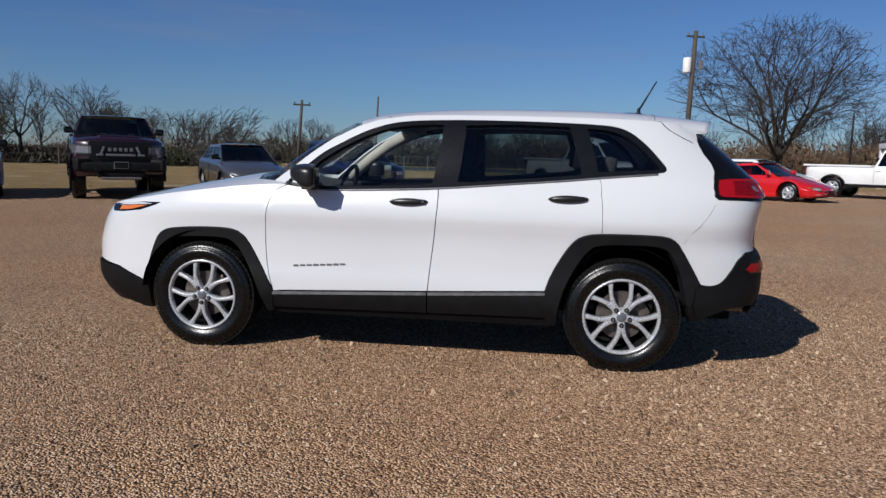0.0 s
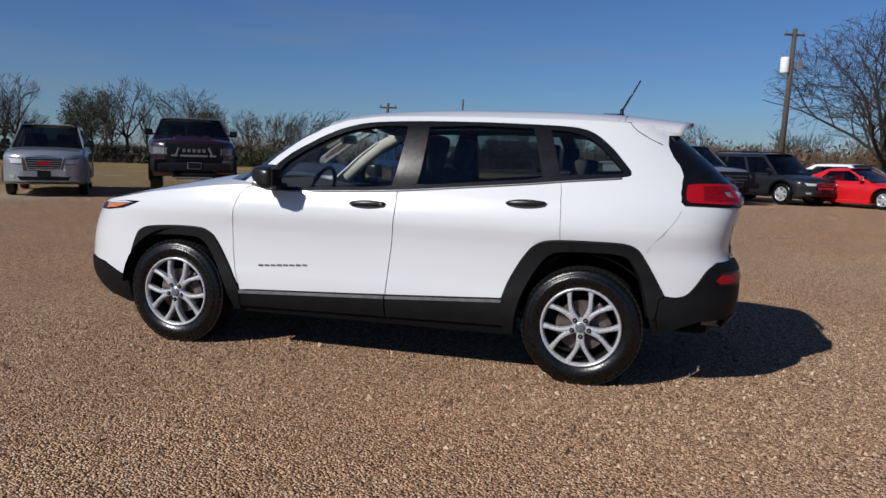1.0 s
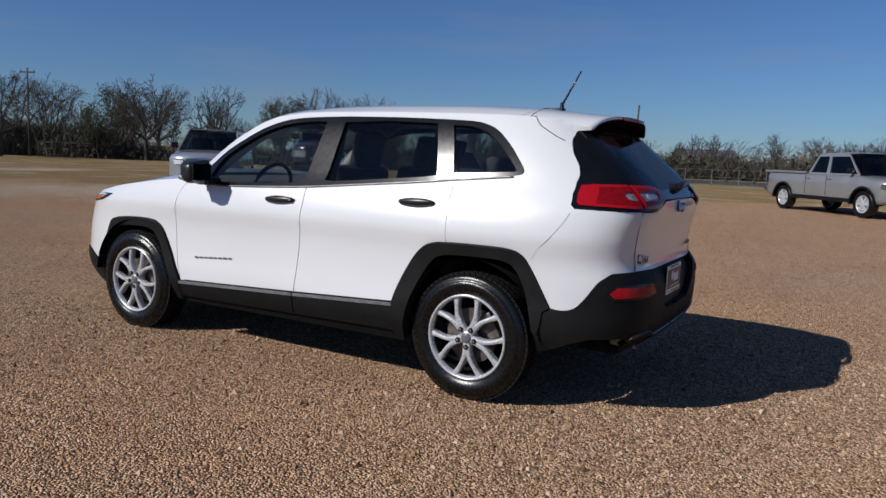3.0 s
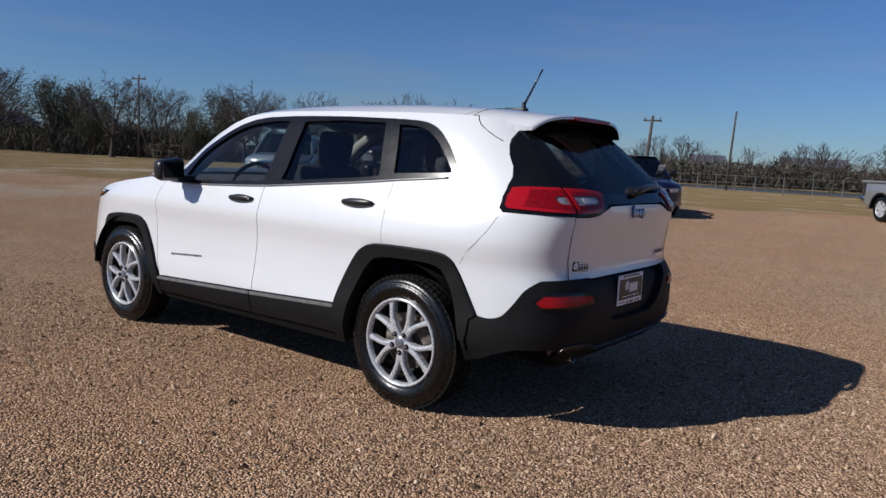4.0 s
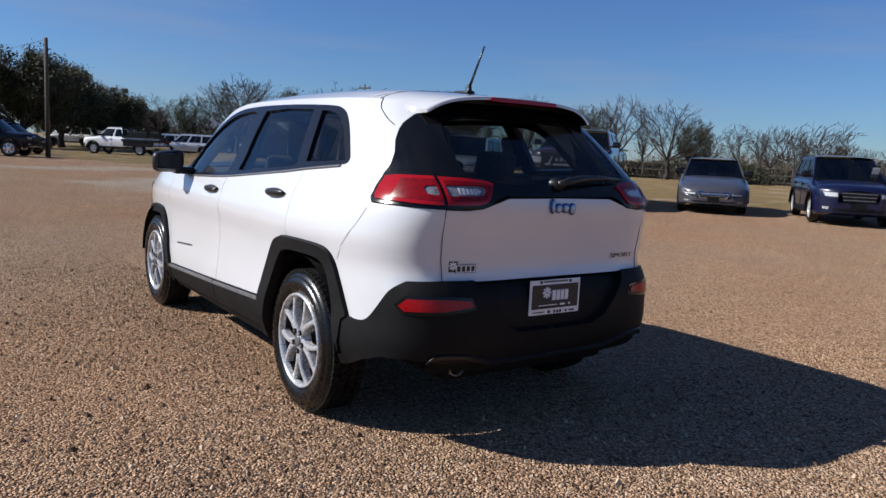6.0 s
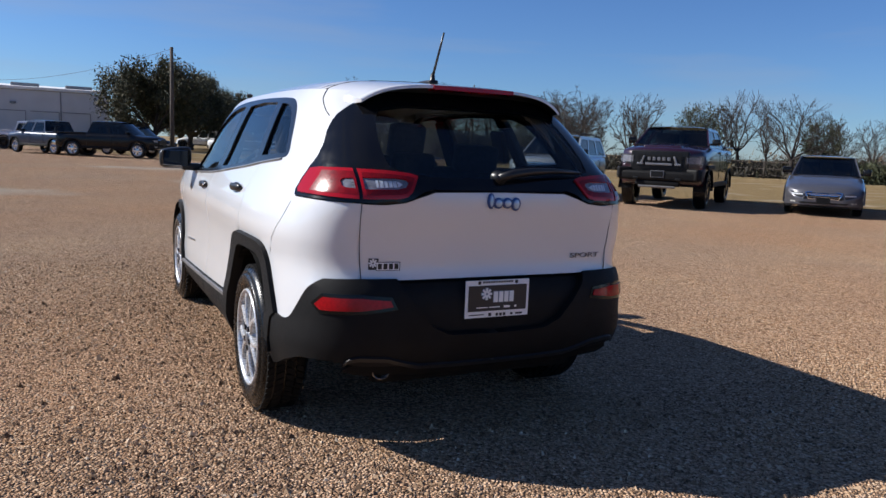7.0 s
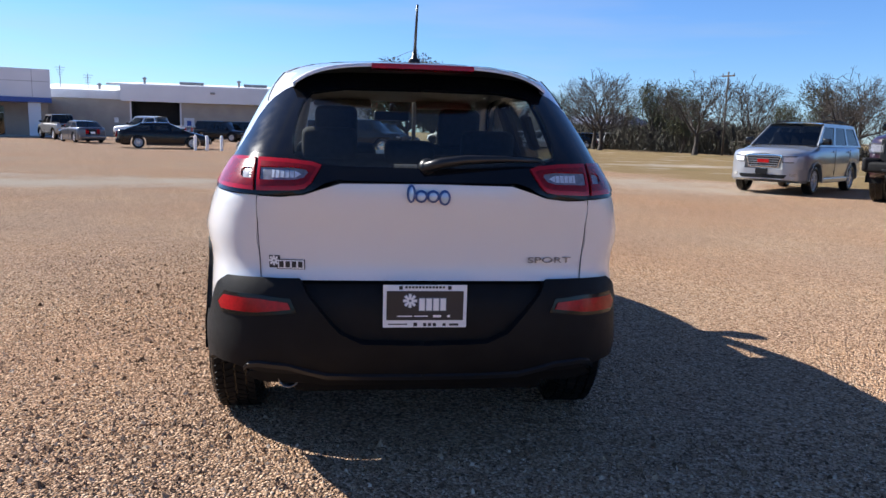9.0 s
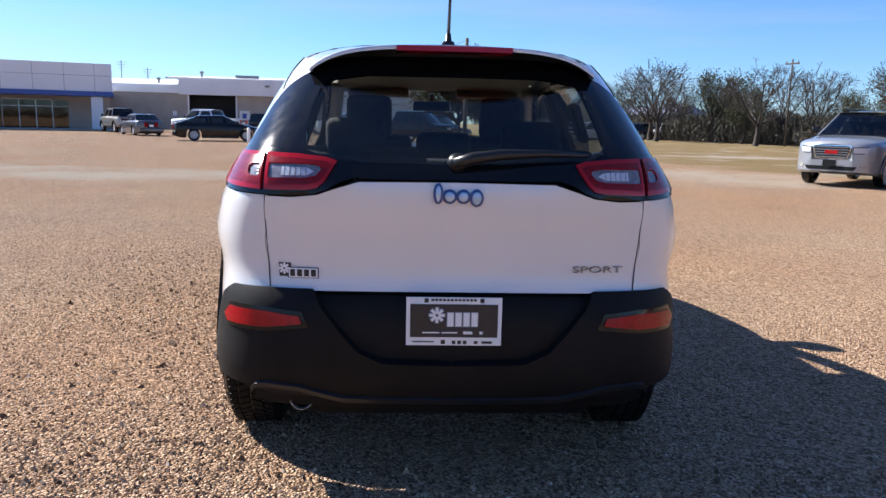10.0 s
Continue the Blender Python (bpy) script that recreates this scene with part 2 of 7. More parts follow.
def skin(name, outer, material, parent, surf, holes=(), step=0.06, off=0.0, depth=0.016, sides=(-1, 1), label="", flip=True, lip=0.0):
    """A panel bent over a surface: surf takes the outline's two numbers and gives a point. lip: how far its rim leans outwards."""
    v2, tris = sheet(outer, list(holes), step)
    P = np.array([surf(*p) for p in v2], float)
    T = np.array(tris)
    if flip:
        T = T[:, ::-1]
    fn = np.cross(P[T[:, 1]] - P[T[:, 0]], P[T[:, 2]] - P[T[:, 0]])
    N = np.zeros_like(P)
    for k in range(3):
        np.add.at(N, T[:, k], fn)
    N /= np.maximum(np.linalg.norm(N, axis=1, keepdims=True), 1e-12)
    P = P + N * off
    faces = [tuple(t) for t in T]
    verts = list(P)
    if depth:
        count = {}
        for t in faces:
            for a, b in zip(t, t[1:] + t[:1]):
                count[(a, b)] = 1
        rim = [(a, b) for a, b in count if (b, a) not in count]
        top, low = {}, {}
        for a, b in rim:
            for i in (a, b):
                if i not in top:
                    top[i] = len(verts)
                    verts.append(P[i])
                    low[i] = len(verts)
                    verts.append(P[i] - N[i] * depth)
        if lip:
            for a, b in rim:
                e = P[b] - P[a]
                for i in (a, b):
                    o = np.cross(e, N[i])
                    verts[low[i]] = verts[low[i]] + o / max(np.linalg.norm(o), 1e-9) * lip * 0.5
        faces += [(top[b], top[a], low[a], low[b]) for a, b in rim]
    obs = []
    for s in sides:
        vv = [(p[0], p[1] if s < 0 else -p[1], p[2]) for p in verts]
        ff = faces if s < 0 else [f[::-1] for f in faces]
        obs.append(pyd(name, vv, ff, material, parent, label))
    return obs


# ---- ground: one sheet of chip gravel, a sandy track and dry grass ----
def ground_material():
    m, n, l, p = shader("gravel_and_grass")
    tc = n.new("ShaderNodeTexCoord")
    sp = n.new("ShaderNodeSeparateXYZ")
    l.new(tc.outputs["Object"], sp.inputs[0])

    def math_(op, a, b=None, clamp=False):
        k = n.new("ShaderNodeMath")
        k.operation, k.use_clamp = op, clamp
        for i, v in enumerate((a, b)):
            if v is None:
                continue
            if isinstance(v, (int, float)):
                k.inputs[i].default_value = v
            else:
                l.new(v, k.inputs[i])
        return k.outputs[0]

    def noise_(scale, detail=5, rough=0.6):
        k = n.new("ShaderNodeTexNoise")
        k.inputs["Scale"].default_value, k.inputs["Detail"].default_value, k.inputs["Roughness"].default_value = scale, detail, rough
        l.new(tc.outputs["Object"], k.inputs["Vector"])
        return k.outputs["Fac"]

    def ramp(f, *stops):
        k = n.new("ShaderNodeValToRGB")
        e = k.color_ramp.elements
        while len(e) < len(stops):
            e.new(0.5)
        for q, (pos, c) in zip(e, stops):
            q.position, q.color = pos, (*c, 1)
        l.new(f, k.inputs["Fac"])
        return k.outputs["Color"]

    def mix(f, a, b, mode="MIX"):
        k = n.new("ShaderNodeMix")
        k.data_type, k.blend_type = "RGBA", mode
        if isinstance(f, (int, float)):
            k.inputs["Factor"].default_value = f
        else:
            l.new(f, k.inputs["Factor"])
        l.new(a, k.inputs["A"])
        l.new(b, k.inputs["B"])
        return k.outputs["Result"]

    vo = n.new("ShaderNodeTexVoronoi")
    vo.inputs["Scale"].default_value, vo.inputs["Randomness"].default_value = 80, 1.0
    l.new(tc.outputs["Object"], vo.inputs["Vector"])
    sep = n.new("ShaderNodeSeparateColor")
    l.new(vo.outputs["Color"], sep.inputs[0])
    stone = ramp(sep.outputs[0], (0.0, (0.10, 0.056, 0.033)), (0.25, (0.36, 0.215, 0.122)), (0.55, (0.63, 0.395, 0.228)), (0.82, (0.81, 0.56, 0.36)), (1.0, (0.95, 0.78, 0.59)))
    grey = ramp(sep.outputs[1], (0.0, (0.10, 0.072, 0.052)), (0.5, (0.48, 0.33, 0.225)), (1.0, (0.88, 0.69, 0.52)))
    patch = ramp(noise_(0.55, 6, 0.65), (0.36, (0, 0, 0)), (0.62, (0.85, 0.85, 0.85)))
    col = mix(patch, stone, grey)
    # shade in the gaps between chips, multiplied into the stone colour
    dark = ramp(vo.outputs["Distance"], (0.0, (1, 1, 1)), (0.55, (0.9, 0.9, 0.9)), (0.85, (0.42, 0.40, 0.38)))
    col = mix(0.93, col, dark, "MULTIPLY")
    rust = ramp(noise_(0.28, 5, 0.6), (0.35, (1.0, 1.0, 1.0)), (0.70, (1.02, 0.86, 0.74)))
    col = mix(1.0, col, rust, "MULTIPLY")
    # sandy track
    big = noise_(0.35, 6, 0.65)
    x, y = sp.outputs[0], sp.outputs[1]
    band = None
    for cx, cy, rx, ry in ((-13.0, -7.0, 2.2, 5.5), (-15.6, 8.4, 3.4, 3.6), (-17.0, 3.2, 3.8, 2.4), (-14.0, -13.0, 2.0, 3.0), (-27.0, 5.0, 2.4, 7.0), (-30.0, 16.0, 2.0, 5.0)):
        dx, dy = math_("DIVIDE", math_("SUBTRACT", x, cx), rx), math_("DIVIDE", math_("SUBTRACT", y, cy), ry)
        q = math_("SUBTRACT", 1.15, math_("ADD", math_("MULTIPLY", dx, dx), math_("MULTIPLY", dy, dy)))
        band = q if band is None else math_("MAXIMUM", band, q)
    band = math_("MULTIPLY", math_("ADD", math_("MAXIMUM", band, -0.9), math_("MULTIPLY", math_("SUBTRACT", big, 0.52), 4.2)), 0.85, True)
    fine = noise_(40, 6, 0.7)
    sand = ramp(fine, (0.3, (0.40, 0.325, 0.245)), (0.7, (0.60, 0.51, 0.405)))
    # dry grass beyond the lot
    g1 = math_("SUBTRACT", y, math_("MAXIMUM", math_("MINIMUM", math_("ADD", math_("MULTIPLY", x, 0.83), 25.8), math_("ADD", math_("MULTIPLY", x, 0.40), 26.0)), 10.0))
    g2 = math_("SUBTRACT", -20.5, math_("ADD", x, math_("MULTIPLY", math_("MAXIMUM", math_("SUBTRACT", 10.0, y), 0.0), 3.0)))
    g = math_("MAXIMUM", g1, g2)
    gm = math_("ADD", math_("ADD", math_("MULTIPLY", g, 0.45), math_("MULTIPLY", math_("SUBTRACT", big, 0.5), 3.0)), 0.3, True)
    grass = ramp(noise_(14, 8, 0.75), (0.25, (0.16, 0.105, 0.045)), (0.5, (0.30, 0.21, 0.10)), (0.75, (0.42, 0.31, 0.165)))
    green = ramp(noise_(11, 8, 0.75), (0.3, (0.07, 0.085, 0.025)), (0.7, (0.22, 0.20, 0.08)))
    gp = ramp(noise_(0.16, 4, 0.6), (0.54, (0, 0, 0)), (0.70, (0.55, 0.55, 0.55)))
    grass = mix(gp, grass, green)
    tracks = ramp(noise_(0.5, 3, 0.5), (0.55, (0, 0, 0)), (0.68, (0.6, 0.6, 0.6)))
    grass = mix(tracks, grass, sand)
    col = mix(gm, col, grass)
    col = mix(math_("MULTIPLY", band, 1.0, True), col, sand)
    l.new(col, p.inputs["Base Color"])
    p.inputs["Roughness"].default_value = 0.95
    p.inputs["Diffuse Roughness"].default_value = 0.45
    p.inputs["Specular IOR Level"].default_value = 0.10
    h = math_("ADD", math_("MULTIPLY", math_("SUBTRACT", 1.0, vo.outputs["Distance"]), 1.0), math_("MULTIPLY", sep.outputs[2], 0.5))
    h = math_("ADD", h, math_("MULTIPLY", noise_(3.0, 4), 1.2))
    b = n.new("ShaderNodeBump")
    b.inputs["Strength"].default_value, b.inputs["Distance"].default_value = 1.0, 0.027
    l.new(h, b.inputs["Height"])
    l.new(b.outputs["Normal"], p.inputs["Normal"])
    return m


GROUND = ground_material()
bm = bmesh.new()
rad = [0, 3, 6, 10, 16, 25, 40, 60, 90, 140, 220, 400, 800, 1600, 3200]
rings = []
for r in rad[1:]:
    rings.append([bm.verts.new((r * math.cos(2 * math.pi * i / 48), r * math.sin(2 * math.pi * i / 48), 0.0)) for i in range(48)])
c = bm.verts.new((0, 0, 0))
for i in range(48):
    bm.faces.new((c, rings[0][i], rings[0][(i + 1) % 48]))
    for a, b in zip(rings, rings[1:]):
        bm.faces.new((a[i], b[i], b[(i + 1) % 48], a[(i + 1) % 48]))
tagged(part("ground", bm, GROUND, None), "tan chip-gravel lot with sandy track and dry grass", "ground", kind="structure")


# ---- loose chippings lying on the lot round the car ----
def chippings(n, seed):
    rng = np.random.default_rng(seed)
    a = np.column_stack((rng.uniform(-5.5, 6.0, n * 6), rng.uniform(-4.5, 4.5, n * 6)))
    d = np.hypot(np.maximum(np.abs(a[:, 0]) - 2.0, 0), np.maximum(np.abs(a[:, 1]) - 0.8, 0))
    side = (a[:, 1] < -0.6) | (a[:, 0] > 1.9)
    thin = np.clip((3.2 - d) / 2.9, 0, 1) ** 2.0 * np.where(a[:, 1] > -0.8, 1.0, np.clip((a[:, 0] + 5.0) / 2.5, 0, 1))
    a = a[side & (rng.random(len(a)) < thin * (0.75 + 0.25 * np.sin(a[:, 0] * 2.3) * np.sin(a[:, 1] * 1.7 + 1)))][:n]
    n = len(a)
    base = np.array(((1, 0, 0), (-0.5, 0.87, 0), (-0.5, -0.87, 0), (0.2, 0.3, 1), (0.3, -0.4, 0.8)))
    tri = np.array(((0, 1, 3), (1, 2, 3), (2, 4, 3), (2, 0, 4), (0, 3, 4)))
    r = np.exp(rng.normal(math.log(0.0054), 0.40, n))
    ang = rng.uniform(0, 2 * math.pi, n)
    v = base[None] * (1 + rng.normal(0, 0.28, (n, 5, 3)))
    v[:, :, 2] *= rng.uniform(0.6, 1.1, n)[:, None]
    x = v[:, :, 0] * np.cos(ang)[:, None] - v[:, :, 1] * np.sin(ang)[:, None]
    y = v[:, :, 0] * np.sin(ang)[:, None] + v[:, :, 1] * np.cos(ang)[:, None]
    P = np.stack((x, y, v[:, :, 2]), 2) * r[:, None, None]
    P[:, :, 0] += a[:, 0, None]
    P[:, :, 1] += a[:, 1, None]
    P[:, :3, 2] = -0.001
    F = (tri[None] + 5 * np.arange(n)[:, None, None]).reshape(-1, 3)
    return P.reshape(-1, 3), F


def stone_material():
    m, n, l, p = shader("stone_chips")
    g, r = n.new("ShaderNodeNewGeometry"), n.new("ShaderNodeValToRGB")
    e = r.color_ramp.elements
    cols = ((0.09, 0.055, 0.034), (0.22, 0.14, 0.085), (0.36, 0.235, 0.14), (0.50, 0.355, 0.23), (0.62, 0.49, 0.36))
    while len(e) < len(cols):
        e.new(0.5)
    for i, (q, c) in enumerate(zip(e, cols)):
        q.position, q.color = (0.0, 0.3, 0.6, 0.86, 1.0)[i], (*c, 1)
    l.new(g.outputs["Random Per Island"], r.inputs["Fac"])
    l.new(r.outputs["Color"], p.inputs["Base Color"])
    p.inputs["Roughness"].default_value = 0.9
    p.inputs["Diffuse Roughness"].default_value = 0.45
    p.inputs["Specular IOR Level"].default_value = 0.2
    return m


tagged(pyd("chippings", *chippings(70000, 7), stone_material(), None, smooth=False), "loose tan stone chippings on the lot", "gravel", kind="stuff")


# ---- the white sport utility vehicle: front towards -x, middle of the wheelbase at the origin ----
B = pch((0.20, 0.30, 0.40, 0.48, 0.58, 0.72, 0.84, 0.885, 0.905, 0.925, 0.955, 1.00, 1.05, 1.10, 1.18, 1.30, 1.42, 1.50, 1.56), (0.80, 0.860, 0.892, 0.892, 0.881, 0.8765, 0.8855, 0.8975, 0.8995, 0.8975, 0.890, 0.877, 0.860, 0.832, 0.790, 0.742, 0.688, 0.645, 0.600))
AR = pch((0.20, 0.30, 0.38, 0.50, 0.62, 0.72, 0.75, 0.80, 0.95, 1.03, 1.09, 1.13, 1.20, 1.30, 1.40, 1.50, 1.58), (1.98, 2.10, 2.18, 2.225, 2.23, 2.215, 2.19, 2.175, 2.19, 2.215, 2.22, 2.205, 2.15, 2.04, 1.925, 1.80, 1.69))
AF = pch((0.20, 0.30, 0.45, 0.60, 0.75, 0.85, 0.93, 1.1), (2.20, 2.30, 2.36, 2.36, 2.33, 2.28, 2.20, 1.95))
AG = pch((1.02, 1.10, 1.20, 1.35, 1.45, 1.50, 1.56, 1.60), (1.27, 1.16, 1.02, 0.81, 0.64, 0.54, 0.38, 0.2))
NR, NF = 6.3, 4.0


def plan(psi, b, ar, af):
    c, s = math.cos(psi), math.sin(psi)
    a, n = (ar, NR) if c >= 0 else (af, NF)
    r = (abs(c) ** n + abs(s) ** n) ** (-1 / n)
    return a * c * r, -b * s * r


PSI = [math.pi * i / 600 for i in range(601)]
REF = [plan(p, 0.89, 2.2, 2.36) for p in PSI]
LEN = np.concatenate([[0], np.cumsum([math.dist(a, b) for a, b in zip(REF, REF[1:])])])


def body(u, z):
    x, y = plan(float(np.interp(u, LEN, PSI)), B(z), AR(z), AF(z))
    return x, y, z


def cabin(u, z):
    x, y = plan(float(np.interp(u, LEN, PSI)), B(z), AR(z), AG(z))
    return x, y, z


def at_x(x, z, front=AF):
    a, n = (AR(z), NR) if x >= 0 else (front(z), NF)
    X = min(abs(x) / a, 0.99999)
    return float(np.interp(math.atan2((1 - X**n) ** (1 / n), X if x >= 0 else -X), PSI, LEN)), z


def at_y(y, z, rear=True, front=AF):
    n = NR if rear else NF
    Y = min(abs(y) / B(z), 0.99999)
    X = (1 - Y**n) ** (1 / n)
    return float(np.interp(math.atan2(Y, X if rear else -X), PSI, LEN)), z


def bx(*pts):
    return [at_x(*p) for p in pts]


def gx(*pts):
    return [at_x(x, z, AG) for x, z in pts]


def by(*pts):
    return [at_y(*p) for p in pts]


suv = thing("sport_utility_vehicle", "white five-door SUV with black cladding parked on gravel", "car")

# outlines in the side view
F_OUT = spline([(-1.80, 0.415), (-1.765, 0.46), (-1.735, 0.57), (-1.69, 0.69), (-1.645, 0.75), (-1.56, 0.776), (-1.36, 0.792), (-1.17, 0.791), (-1.085, 0.765), (-1.025, 0.705), (-0.93, 0.545), (-0.855, 0.40)], 5)
F_IN = spline([(-1.77, 0.25), (-1.745, 0.36), (-1.715, 0.50), (-1.665, 0.61), (-1.61, 0.685), (-1.54, 0.72), (-1.36, 0.735), (-1.19, 0.732), (-1.115, 0.70), (-1.055, 0.625), (-0.98, 0.48), (-0.93, 0.36), (-0.905, 0.275)], 5)
R_OUT = spline([(0.885, 0.485), (0.915, 0.575), (0.98, 0.70), (1.05, 0.795), (1.12, 0.833), (1.215, 0.845), (1.40, 0.848), (1.57, 0.842), (1.645, 0.812), (1.695, 0.745), (1.745, 0.66), (1.80, 0.562)], 5)
R_IN = spline([(0.955, 0.275), (0.965, 0.38), (0.995, 0.50), (1.055, 0.63), (1.125, 0.735), (1.20, 0.78), (1.40, 0.79), (1.55, 0.782), (1.615, 0.742), (1.665, 0.655), (1.70, 0.54), (1.722, 0.435)], 5)
GAP_F = spline([(-0.855, 0.40), (-0.893, 0.55), (-0.908, 0.70), (-0.905, 0.85), (-0.885, 0.97), (-0.845, 1.045), (-0.775, 1.085)], 5)
GAP_B = spline([(0.155, 0.448), (0.168, 0.60), (0.190, 0.80), (0.205, 0.97), (0.205, 1.092)], 4)
GAP_C = [(1.212, 0.846), (1.208, 0.95), (1.198, 1.08), (1.185, 1.183)]
BELT = spline([(-0.775, 1.085), (-0.55, 1.063), (-0.2, 1.074), (0.205, 1.094), (0.65, 1.132), (1.0, 1.163), (1.185, 1.183), (1.40, 1.203), (1.53, 1.215)], 5)
BELT_Z = pch([p[0] for p in BELT], [p[1] for p in BELT])
HOOD_EDGE = spline([(-2.12, 0.912), (-2.0, 0.938), (-1.85, 0.962), (-1.6, 1.005), (-1.3, 1.045), (-1.05, 1.075), (-0.775, 1.095)], 5)
BUMP_TOP = spline([(1.80, 0.562), (1.865, 0.556), (1.925, 0.575), (1.975, 0.635), (2.02, 0.705), (2.055, 0.737)], 5)


def seg(line, x0, x1):
    """The stretch of a side-view line between two x, going that way."""
    f = pch([p[0] for p in line], [p[1] for p in line])
    xs = [x0] + [p[0] for p in line if min(x0, x1) < p[0] < max(x0, x1)] + [x1]
    xs = sorted(set(xs), reverse=x1 < x0)
    return [(x, f(x)) for x in xs]


G = 0.0028
# front fender, with the wheel arch cut out; its top rolls into the hood
HOOD_Z = pch((-2.35, -2.27, -2.18, -2.0, -1.8, -1.55, -1.26, -1.0, -0.85), (0.80, 0.865, 0.918, 0.968, 1.010, 1.060, 1.115, 1.16, 1.185))


skin("fender", shrink(bx(*F_OUT, *GAP_F[1:], *HOOD_EDGE[::-1][1:], (-2.2, 0.90), (-2.24, 0.80), (-2.27, 0.66), (-2.23, 0.52), (-2.10, 0.50), (-2.02, 0.492)), G), WHITE, suv, body, step=0.05)
# hood: a crowned sheet between the fenders
def hood_at(x, y):
    w = abs(body(*at_x(max(x, -2.19), HE(x)))[1])
    v = min(1.0, abs(y) / w)
    return x, y, HE(x) + (HOOD_Z(x) + 0.012 - HE(x)) * (1 - v**2.6)


HE = pch([-2.30, -2.2] + [p[0] for p in HOOD_EDGE], [0.80, 0.872] + [p[1] for p in HOOD_EDGE])
hood_l = [(x, -abs(body(*at_x(x, z))[1]) + 0.001) for x, z in HOOD_EDGE]
hood_out = hood_l[::-1] + [(-2.16, -0.47), (-2.19, -0.25), (-2.20, 0.0), (-2.19, 0.25), (-2.16, 0.47)] + [(x, -y) for x, y in hood_l] + [(-1.02, 0.7), (-1.12, 0.3), (-1.14, 0.0), (-1.12, -0.3), (-1.02, -0.7)]
skin("hood", hood_out, WHITE, suv, hood_at, step=0.07, sides=(-1,), flip=False, depth=0.03)
# doors
skin("front_door", shrink(bx(*GAP_F[::-1], *[(x, 0.405 + (x + 0.855) * 0.0426) for x in np.linspace(-0.80, 0.10, 8)], *GAP_B, *seg(BELT, 0.205, -0.775)[1:-1]), G), WHITE, suv, body, step=0.05)
skin("rear_door", shrink(bx(*GAP_B[::-1], *[(x, 0.448 + (x - 0.155) * 0.05) for x in np.linspace(0.155, 0.885, 7)][1:], *R_OUT[1:26], *GAP_C, *seg(BELT, 1.185, 0.205)[1:-1]), G), WHITE, suv, body, step=0.05)
# rear quarter: round the corner to the tailgate, up the pillar to the roof
WIN_TOP = spline([(-0.79, 1.112), (-0.60, 1.277), (-0.45, 1.365), (-0.305, 1.437), (-0.16, 1.485), (-0.015, 1.508), (0.27, 1.520), (0.65, 1.520), (0.963, 1.513), (1.20, 1.503), (1.30, 1.487), (1.38, 1.452), (1.47, 1.378), (1.545, 1.295), (1.58, 1.25), (1.575, 1.225), (1.53, 1.215)], 5)
q_out = bx(*GAP_C[:1], *R_OUT[26:], *BUMP_TOP[1:]) + by((-0.72, 0.748), (-0.66, 0.750), (-0.598, 0.750), (-0.604, 0.85), (-0.609, 0.95), (-0.609, 1.061), (-0.70, 1.063)) + bx((1.885, 1.068), (1.862, 1.088), (1.858, 1.14), (1.862, 1.20), (1.868, 1.235), (1.850, 1.285), (1.808, 1.340), (1.784, 1.388), (1.776, 1.418), (1.778, 1.455), (1.775, 1.490), (1.69, 1.525), (1.40, 1.54), (1.20, 1.545), (1.0, 1.548))
q_out += gx((1.0, 1.5122)) + gx(*[p for p in WIN_TOP if 1.003 <= p[0]][:-1]) + bx(*seg(BELT, 1.53, 1.185), *GAP_C[1:3][::-1])
skin("quarter_panel", q_out, WHITE, suv, body, step=0.05)
# roof rail over the windows and the windscreen pillar
rail = [(x, z) for x, z in WIN_TOP if x <= 0.997] + [(1.0, 1.5122)]
skin("roof_rail", gx(*rail) + gx((1.0, 1.548), (0.6, 1.552), (0.2, 1.55), (-0.05, 1.54), (-0.22, 1.515), (-0.36, 1.47), (-0.52, 1.39), (-0.68, 1.28), (-0.86, 1.135), (-0.93, 1.075), (-0.85, 1.07)), WHITE, suv, cabin, step=0.05)
# roof
RZ = pch((-0.55, -0.42, -0.2, 0.0, 0.25, 0.6, 1.0, 1.33, 1.6, 1.75), (1.47, 1.52, 1.572, 1.592, 1.608, 1.617, 1.617, 1.607, 1.59, 1.578))
RE = pch((-0.55, -0.36, -0.22, -0.05, 0.2, 0.6, 1.0, 1.4, 1.66), (1.44, 1.47, 1.515, 1.54, 1.55, 1.552, 1.548, 1.54, 1.525))


def roof_w(x):
    return abs(cabin(*at_x(x, RE(x), AG))[1])


def roof_at(x, y):
    v = min(1.0, abs(y) / roof_w(x))
    return x, y, RZ(x) - (RZ(x) - RE(x)) * (0.35 * v * v + 0.65 * v**7)


xs = list(np.linspace(-0.34, 1.475, 14))
roof_out = [(x, -roof_w(x)) for x in xs] + [(1.49, -0.55), (1.50, -0.52), (1.51, 0.0), (1.50, 0.52), (1.49, 0.55)] + [(x, roof_w(x)) for x in xs[::-1]] + [(-0.38, 0.42), (-0.395, 0.2), (-0.40, 0.0), (-0.395, -0.2), (-0.38, -0.42)]
skin("roof", roof_out, WHITE, suv, roof_at, step=0.07, sides=(-1,), flip=False, depth=0.01)
skin("headliner", shrink(roof_out, 0.05), BEIGE, suv, lambda x, y: (x, y, roof_at(x, y)[2] - 0.04), step=0.15, sides=(-1,), flip=True, depth=0)

# spoiler with the high brake lamp
def spoil_end(y):
    return 1.925 - 0.07 * (abs(y) / 0.5) ** 2.4


